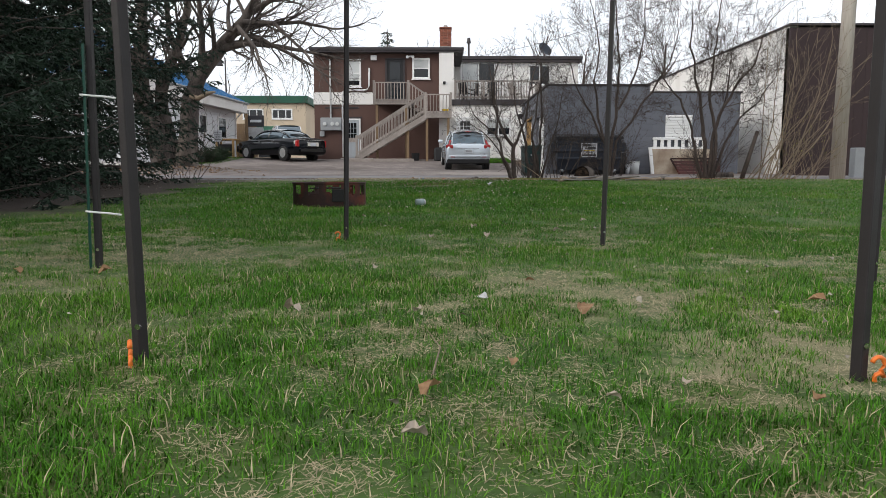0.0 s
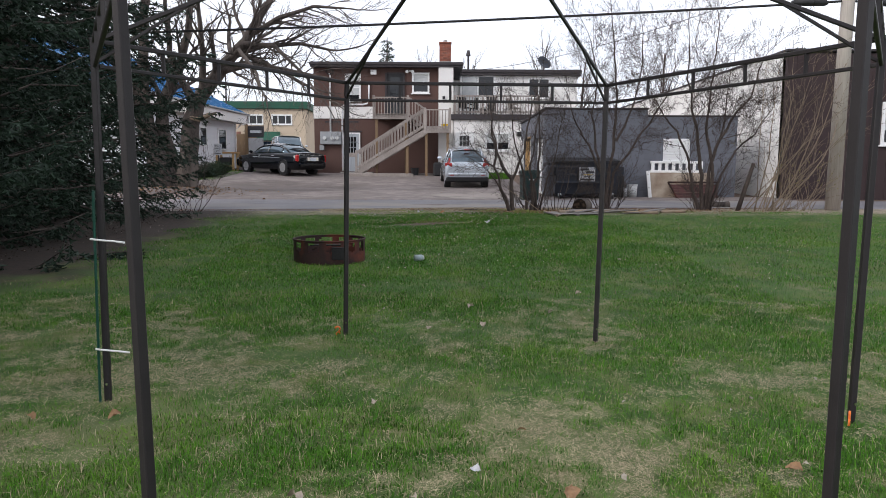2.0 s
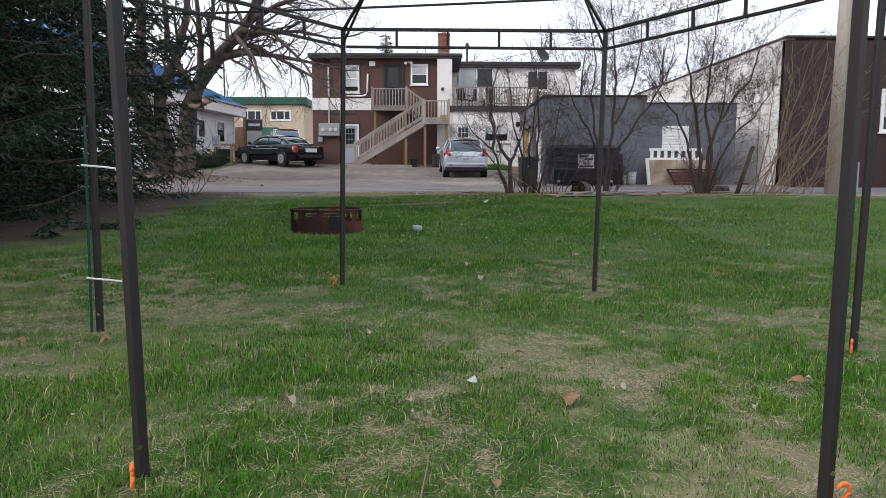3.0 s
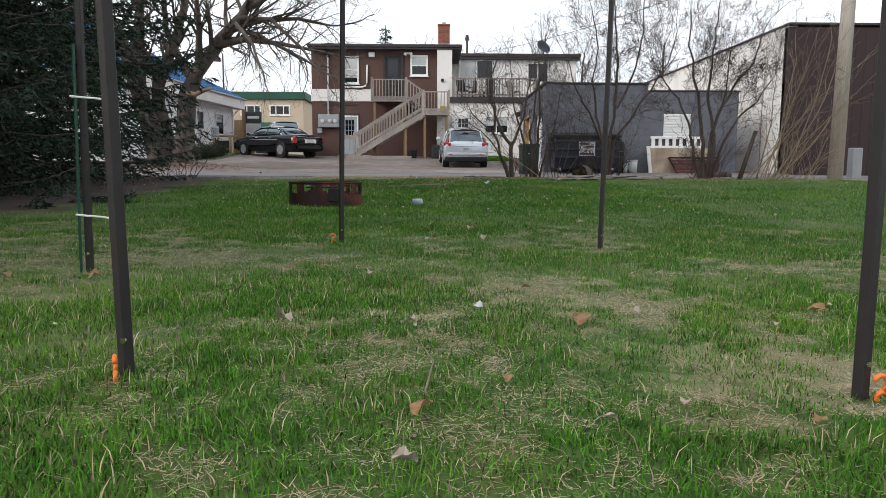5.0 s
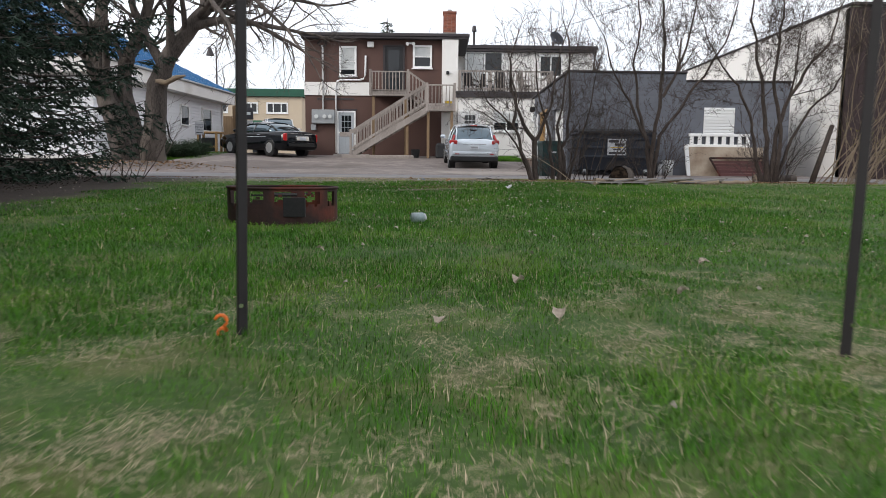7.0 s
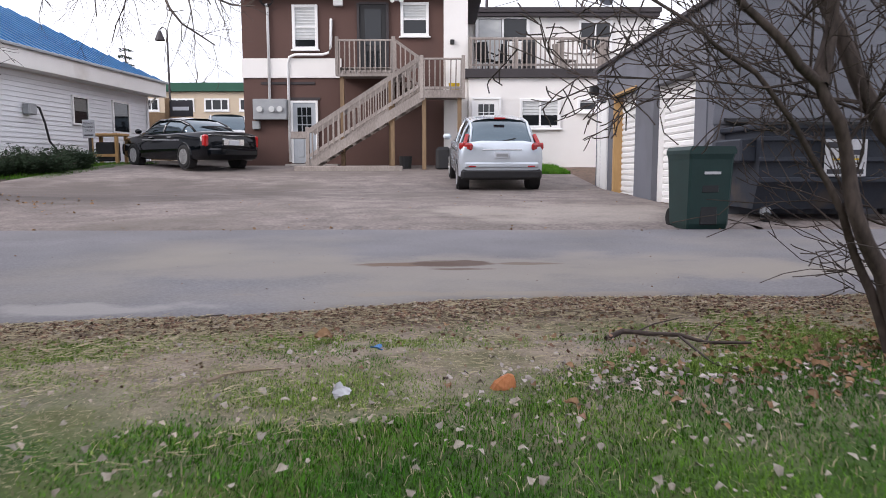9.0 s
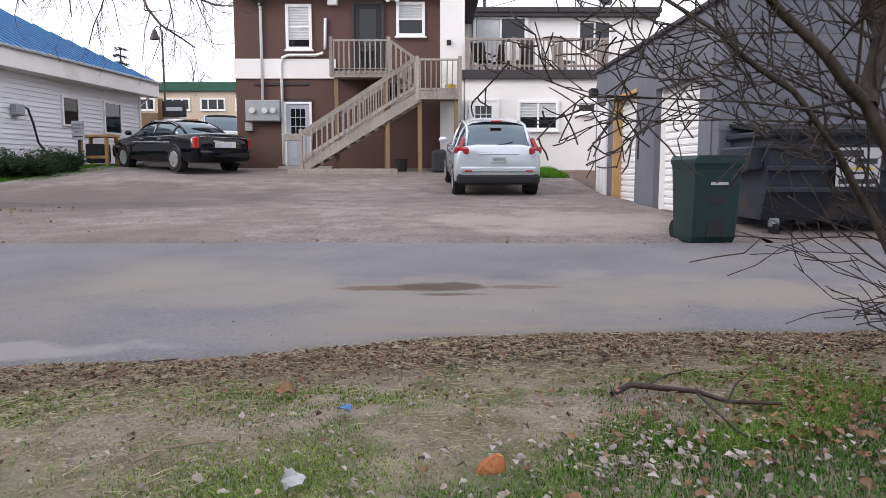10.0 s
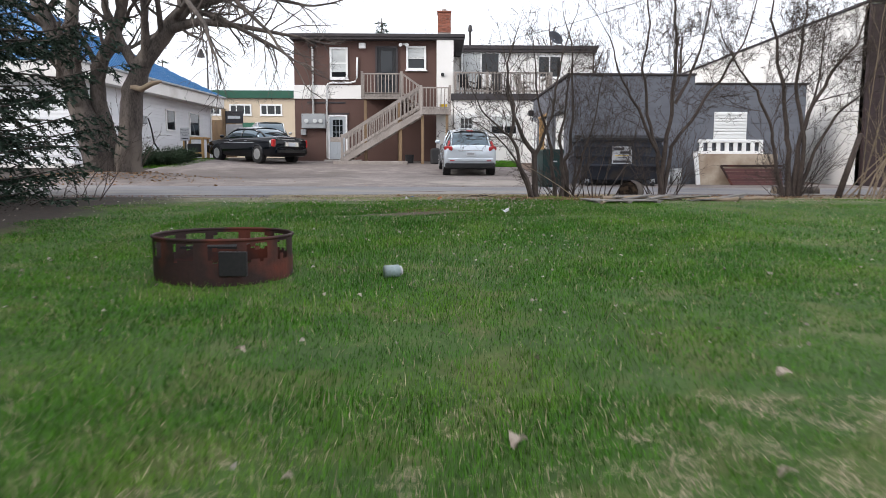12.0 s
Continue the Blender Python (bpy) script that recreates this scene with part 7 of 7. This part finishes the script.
lawn = scatter_lawn("lawn_grass", [17000, 11000, 2400, 3400, 450, 9500], SPANS, 12, "grass", 0.038, 0.0031)
faded = scatter_lawn("faded_grass", [700, 450, 60, 90, 50, 400], SPANS, 14, "straw", 0.055, 0.0032)
tagged(faded, "upright faded straw blades among the green lawn", "grass", kind="stuff")
M["moss_blade"] = material("short_verge_grass", (0.2, 0.29, 0.045), (0.12, 0.2, 0.028), 0.7, scale=1, fine=8, bump=0, island=0.45)
verge_grass = scatter_lawn("verge_grass", [21000, 2200, 400], [(-2.3, 2.6, 15.6, 17.5), (-3.5, 4.0, 15.2, 17.7), (-9, 10, 15.2, 18.2)], 15, "moss_blade", 0.05, 0.003, 0.0, "verge")
tagged(verge_grass, "short sparse mossy grass on the alley verge", "grass", kind="stuff")
tagged(lawn, "patchy bright green spring lawn grass", "grass", kind="stuff")
hay = scatter_lawn("dry_grass", [11000, 8000, 150, 300, 120, 3800], SPANS, 13, "straw", 0.04, 0.0024, 0.9, "dry")
tagged(hay, "matted dry straw-coloured grass between green blades", "dry grass", kind="stuff")


def leaf_mesh(rng_, size, curl, n=5):
    """A crumpled dry leaf: a small bent grid with a pointed outline."""
    v, f = [], []
    cols = (-1, -0.4, 0.4, 1) if n > 3 else (-1, 1)
    for j in range(n):
        u = j / (n - 1)
        half = 0.5 * math.sin(math.pi * (0.1 + 0.85 * u)) ** 0.7
        for i in cols:
            x, y = i * half * size * 0.8, (u - 0.5) * size
            v.append((x + rng_.gauss(0, 0.05) * size, y, curl * size * (x / size) ** 2 * 2.4 + rng_.gauss(0, 0.07) * size + 0.1 * size * math.sin(u * 4)))
    for j in range(n - 1):
        c = len(cols)
        for i in range(c - 1):
            a = j * c + i
            f += [(a, a + 1, a + c + 1), (a, a + c + 1, a + c)]
    return v, f


def leaf_litter(name, places, seed, mat, size, kind_label):
    g = random.Random(seed)
    shapes = [leaf_mesh(g, 1.0, g.uniform(0.2, 0.9), 3 if size < 0.025 else 5) for k in range(12)]
    co, tr = [], []
    for x, y in places:
        v, f = g.choice(shapes)
        s = size * g.uniform(0.5, 1.4)
        m = pose(x, y, ground_z(x, y) + 0.015 + (0.03 if y < 15.6 else 0.012), g.gauss(0, 22), g.gauss(0, 22), g.uniform(0, 360)) @ Matrix.Scale(s, 4)
        n0 = len(co)
        co += [tuple(m @ Vector(q)) for q in v]
        tr += [(a + n0, b + n0, c + n0) for a, b, c in f]
    ob = arrays_mesh(name, co, tr, mat)
    return tagged(ob, kind_label, "leaves", kind="stuff")


M["bark_litter"] = material("dark_leaf_crumbs", (0.2, 0.115, 0.075), (0.085, 0.045, 0.03), 0.9, scale=12, fine=90, island=0.7)
# brown needles, with the spruces' shade put into the colour
M["shaded_litter"] = material("shade_darkened_needle_litter", (0.042, 0.028, 0.02), (0.024, 0.016, 0.011), 0.95, scale=12, fine=90, island=0.4)
g = random.Random(55)
verge_places = []
while len(verge_places) < 17000:
    x = g.uniform(-7, 9) if g.random() < 0.35 else g.uniform(-2.4, 3.0)
    y = min(road_edge(x) + 0.12, road_edge(x) + 0.05 - abs(g.gauss(0, 0.17 if g.random() < 0.88 else 0.5)))
    if x > -0.6 or g.random() < 0.5:
        verge_places.append((x, y))
leaf_litter("dead_leaf_litter", verge_places[:14000], 56, "bark_litter", 0.019, "brown dead leaves littering the alley verge")
leaf_litter("pale_leaf_litter", verge_places[14000:] + [(g.uniform(-2.4, 3.0), g.uniform(15.6, 17.2)) for k in range(700)], 57, "pale_leaf", 0.018, "pale dry leaves littering the alley verge")
leaf_litter("shrub_foot_litter", [(g.gauss(1.9, 0.6), g.gauss(16.45, 0.3)) for k in range(900)] + [(g.gauss(4.5, 1.6), g.gauss(16.9, 0.4)) for k in range(1200)], 66, "dead_leaf", 0.028, "tan and brown leaves drifted round the shrub stems")
M["bleached_leaf"] = material("bleached_leaf", (0.36, 0.33, 0.28), (0.2, 0.17, 0.13), 0.9, scale=12, fine=90, island=0.35)
leaf_litter("lawn_flecks", [(g.uniform(-0.62 * y - 1, 0.62 * y + 1), y) for y in [g.uniform(1.2, 8) for k in range(60)]] + [(g.uniform(-6.5, 9), g.uniform(7.5, 15.4)) for k in range(620)] + [(g.gauss(-2.2, 1.0), g.gauss(15.3, 0.35)) for k in range(420)] + [(g.gauss(0.6, 0.7), g.gauss(15.2, 0.5)) for k in range(260)] + [(g.uniform(-2.0, 2.4), g.uniform(13.0, 16.2)) for k in range(120)] + [(g.gauss(0.35, 0.8), g.gauss(11.5, 1.2)) for k in range(120)], 58, "bleached_leaf", 0.023, "small pale leaf flecks scattered over the lawn")
leaf_litter("spruce_litter", [(min(-5.3, -6.9 + g.gauss(0, 1.3)) - 0.5 * g.random(), g.uniform(8.4, 16.2)) for k in range(2600)], 59, "shaded_litter", 0.024, "brown litter under the spruce, coloured darker for its shade")
leaf_litter("tree_litter", [(-8.9 + g.gauss(0, 1.3), 24.0 + g.gauss(0, 1.0)) for k in range(900)], 60, "dead_leaf", 0.07, "brown litter round the foot of the big tree")
co, tr = [], []
for k in range(26000):
    x = g.uniform(-2.8, 3.6)
    if k % 5 < 3:
        y = min(road_edge(x) + 0.1, road_edge(x) - abs(g.gauss(0, 0.35)) + 0.06)
    else:
        y = g.uniform(15.2, 17.1)
        patchy = noise.noise((x * 1.6, y * 1.6, 4.0))
        if y < 15.85 + 0.45 * max(-1.6, min(1.5, x)) + 0.5 * patchy or patchy < -0.12:
            continue
    a, L, r_ = g.gauss(0, 0.9), g.uniform(0.015, 0.08), g.uniform(0.0006, 0.0014)
    c = Vector((x, y, ground_z(x, y) + 0.02 + 0.02 * g.random()))
    d = Vector((math.cos(a), math.sin(a), g.gauss(0, 0.06))) * L
    s_ = Vector((-math.sin(a), math.cos(a), 0)) * r_
    n0 = len(co)
    co += [tuple(c - s_), tuple(c + s_), tuple(c + d), tuple(c + d * 0.5 + Vector((0, 0, r_ * 2)))]
    tr += [(n0, n0 + 1, n0 + 3), (n0 + 1, n0 + 2, n0 + 3), (n0, n0 + 3, n0 + 2)]
tagged(arrays_mesh("twig_litter", co, tr, "straw"), "dry twigs and straw littering the alley verge", "twigs", kind="stuff")


def single_leaf(at, size, mat, label, seed, lift=0.03):
    g_ = random.Random(seed)
    v, f = leaf_mesh(g_, size * 0.68, 0.7)
    o = mesh_from("dead_leaf", v, f, mat)
    o.matrix_world = pose(*at, ground_z(*at) + lift, g_.gauss(0, 18), g_.gauss(0, 18), g_.uniform(0, 360))
    tagged(o, label, "leaf", "large fallen leaves")


for k, (x, y, s, m_) in enumerate(((0.0, 1.71, 0.085, "dead_leaf"), (-0.03, 1.42, 0.07, "pale_leaf"), (0.56, 2.71, 0.12, "dead_leaf"), (0.19, 2.92, 0.07, "paper"), (0.41, 1.66, 0.05, "pale_leaf"), (0.62, 1.78, 0.045, "pale_leaf"), (0.21, 1.95, 0.05, "dead_leaf"), (0.88, 1.68, 0.06, "dead_leaf"), (1.57, 2.98, 0.1, "dead_leaf"), (-0.32, 3.78, 0.06, "pale_leaf"), (0.4, 5.79, 0.09, "pale_leaf"), (-1.99, 3.47, 0.08, "dead_leaf"), (-0.51, 2.63, 0.1, "pale_leaf"), (-0.06, 2.65, 0.06, "pale_leaf"), (-1.59, 3.5, 0.09, "dead_leaf"), (0.44, 3.39, 0.06, "dead_leaf"), (0.33, 6.5, 0.1, "pale_leaf"), (-0.04, 5.64, 0.08, "pale_leaf"), (1.46, 7.19, 0.09, "pale_leaf"), (1.04, 6.31, 0.08, "pale_leaf"), (-0.31, 6.25, 0.05, "pale_leaf"), (-0.76, 7.45, 0.07, "pale_leaf"), (-0.6, 16.74, 0.11, "dead_leaf"), (-0.42, 16.02, 0.09, "paper"), (0.3, 15.9, 0.08, "dead_leaf"))):
    single_leaf((x, y), s, m_, "curled brown dead leaf lying in the grass" if m_ == "dead_leaf" else "pale dry leaf lying in the grass", 300 + k)

for k, (x, y) in enumerate(((0.97, 13.72),)):
    v, f = leaf_mesh(random.Random(402 + k), 0.12, 0.3)
    o = mesh_from("paper_scrap", v, f, "paper")
    o.matrix_world = pose(x, y, ground_z(x, y) + 0.06, 15, -10, 40 * k)
    tagged(o, "crumpled white paper scrap on the lawn", "litter", "paper scraps")
v, f = leaf_mesh(random.Random(410), 0.055, 0.5)
o = mesh_from("blue_wrapper", v, f, "blue_litter")
o.matrix_world = pose(-0.36, 16.56, ground_z(-0.36, 16.56) + 0.025, 10, 0, 70)
tagged(o, "small blue wrapper on bare soil", "litter")
M["stump_orange"] = material("orange_split_wood", (0.5, 0.2, 0.08), (0.38, 0.13, 0.05), 0.8, scale=20, fine=90, bump=0.6)
ch_ = bmesh.new()
loft(ch_, [[(0.05 * math.cos(a) * w + 0.02 * z, 0.03 * math.sin(a) * w, z) for a in [math.tau * i / 7 for i in range(7)]] for z, w in ((-0.03, 1.2), (0.02, 1.1), (0.05, 0.75), (0.075, 0.3))])
o = part("wood_chunk", ch_, "stump_orange")
o.matrix_world = pose(0.11, 16.13, ground_z(0.11, 16.13), 15, 20, 20) @ Matrix.Scale(0.8, 4)
tagged(o, "splintered orange wood chunk in the verge", "wood chunk")


def stick(pts, r, mat, label):
    w_ = Wood()
    w_.tube([Vector((x, y, ground_z(x, y) + 0.02 + h)) for x, y, h in pts], [r * (1 - 0.6 * i / (len(pts) - 1)) for i in range(len(pts))])
    o_ = w_.mesh("fallen_stick", mat, None)
    tagged(o_, label, "stick", "fallen sticks")


stick([(-0.9, 16.16, 0), (-0.84, 16.22, 0.012), (-0.74, 16.3, 0.0), (-0.68, 16.31, 0.0)], 0.009, "pale_twig", "pale fallen stick on the verge")
stick([(0.6, 16.74, 0), (0.68, 16.79, 0.02), (0.79, 16.76, 0.015), (0.88, 16.66, 0.035), (0.97, 16.61, 0.015), (1.13, 16.54, 0.03)], 0.014, "twig", "dark fallen branch on the verge")
stick([(0.88, 16.66, 0.03), (0.89, 16.5, 0.015), (0.91, 16.35, 0.0), (0.97, 16.28, 0.0)], 0.007, "twig", "forked fallen twig on the verge")
stick([(0.73, 16.78, 0.015), (0.83, 16.84, 0.04), (0.93, 16.82, 0.07)], 0.005, "twig", "thin side twig of the fallen branch")
stick([(0.97, 16.61, 0.015), (1.03, 16.69, 0.05), (1.1, 16.72, 0.09)], 0.005, "twig", "thin side twig of the fallen branch")
stick([(-1.53, 17.1, 0), (-1.39, 17.07, 0.005), (-1.27, 17.12, 0.015), (-1.14, 17.16, 0.02)], 0.008, "twig", "dark fallen stick at the alley edge")
stick([(-1.75, 16.98, 0), (-1.66, 17.02, 0.005), (-1.58, 17.08, 0.01)], 0.008, "twig", "dark fallen stick at the alley edge")
stick([(0.35, 17.3, 0.0), (0.5, 17.34, 0.01), (0.7, 17.33, 0.0)], 0.005, "pale_twig", "thin pale twig in the leaf litter")
stick([(2.35, 16.1, 0.0), (2.1, 16.2, 0.2), (1.85, 16.28, 0.36), (1.62, 16.33, 0.5)], 0.01, "pale_twig", "pale dead branch leaning into the shrub")
stick([(0.0, 1.85, 0), (0.02, 2.1, 0.01), (-0.02, 2.35, 0.0)], 0.004, "pale_twig", "thin dry stalk in the grass")

M["grey_leaf"] = material("grey_curled_leaf", (0.4, 0.36, 0.33), (0.26, 0.22, 0.2), 0.9, scale=40, fine=150, island=0.45)
leaf_litter("grey_leaf_litter", [(g.gauss(0.65, 0.3), g.gauss(16.22, 0.12)) for k in range(170)] + [(g.uniform(-1.2, 1.4), g.uniform(15.9, 16.7)) for k in range(120)], 62, "grey_leaf", 0.021, "grey curled leaves caught in the verge grass")
leaf_litter("alley_debris", [(g.uniform(-5, 6), g.uniform(17.3, 21.5)) for k in range(420)] + [(g.gauss(-0.5, 1.3), g.uniform(17.2, 19.6)) for k in range(260)], 63, "bark_litter", 0.026, "dark leaf crumbs scattered over the alley")
leaf_litter("mud_litter", [(g.gauss(-0.1, 0.4), g.gauss(13.8, 0.14)) for k in range(220)], 65, "bark_litter", 0.02, "brown leaf crumbs on the bare lawn patch")
leaf_litter("lot_debris", [(g.uniform(-8, 3.4), g.uniform(21, 30)) for k in range(420)], 64, "dead_leaf", 0.035, "small dry leaves scattered over the lot")

# grass strip before the white wing
rs = np.random.RandomState(5)
n = 9000
x, y = rs.uniform(1.9, 3.4, n), rs.uniform(33.0, 35.9, n)
x2, y2 = rs.uniform(-12.2, -9.8, n), rs.uniform(31.5, 38.5, n)
x, y = np.concatenate([x, x2]), np.concatenate([y, y2])
z = ground_array(x, y) + 0.05
a = rs.uniform(0, math.tau, len(x))
h = rs.uniform(0.05, 0.12, len(x))
co = np.empty((len(x), 3, 3), dtype=np.float32)
co[:, 0] = np.stack([x - 0.01 * np.cos(a), y - 0.01 * np.sin(a), z - 0.05], 1)
co[:, 1] = np.stack([x + 0.01 * np.cos(a), y + 0.01 * np.sin(a), z - 0.05], 1)
co[:, 2] = np.stack([x + 0.04 * np.sin(a), y + 0.04 * np.cos(a), z + h], 1)
strip_grass = arrays_mesh("strip_grass", co.reshape(-1, 3), np.arange(len(x) * 3).reshape(-1, 3), "grass")
tagged(strip_grass, "green grass strips beside the buildings", "grass", kind="stuff")
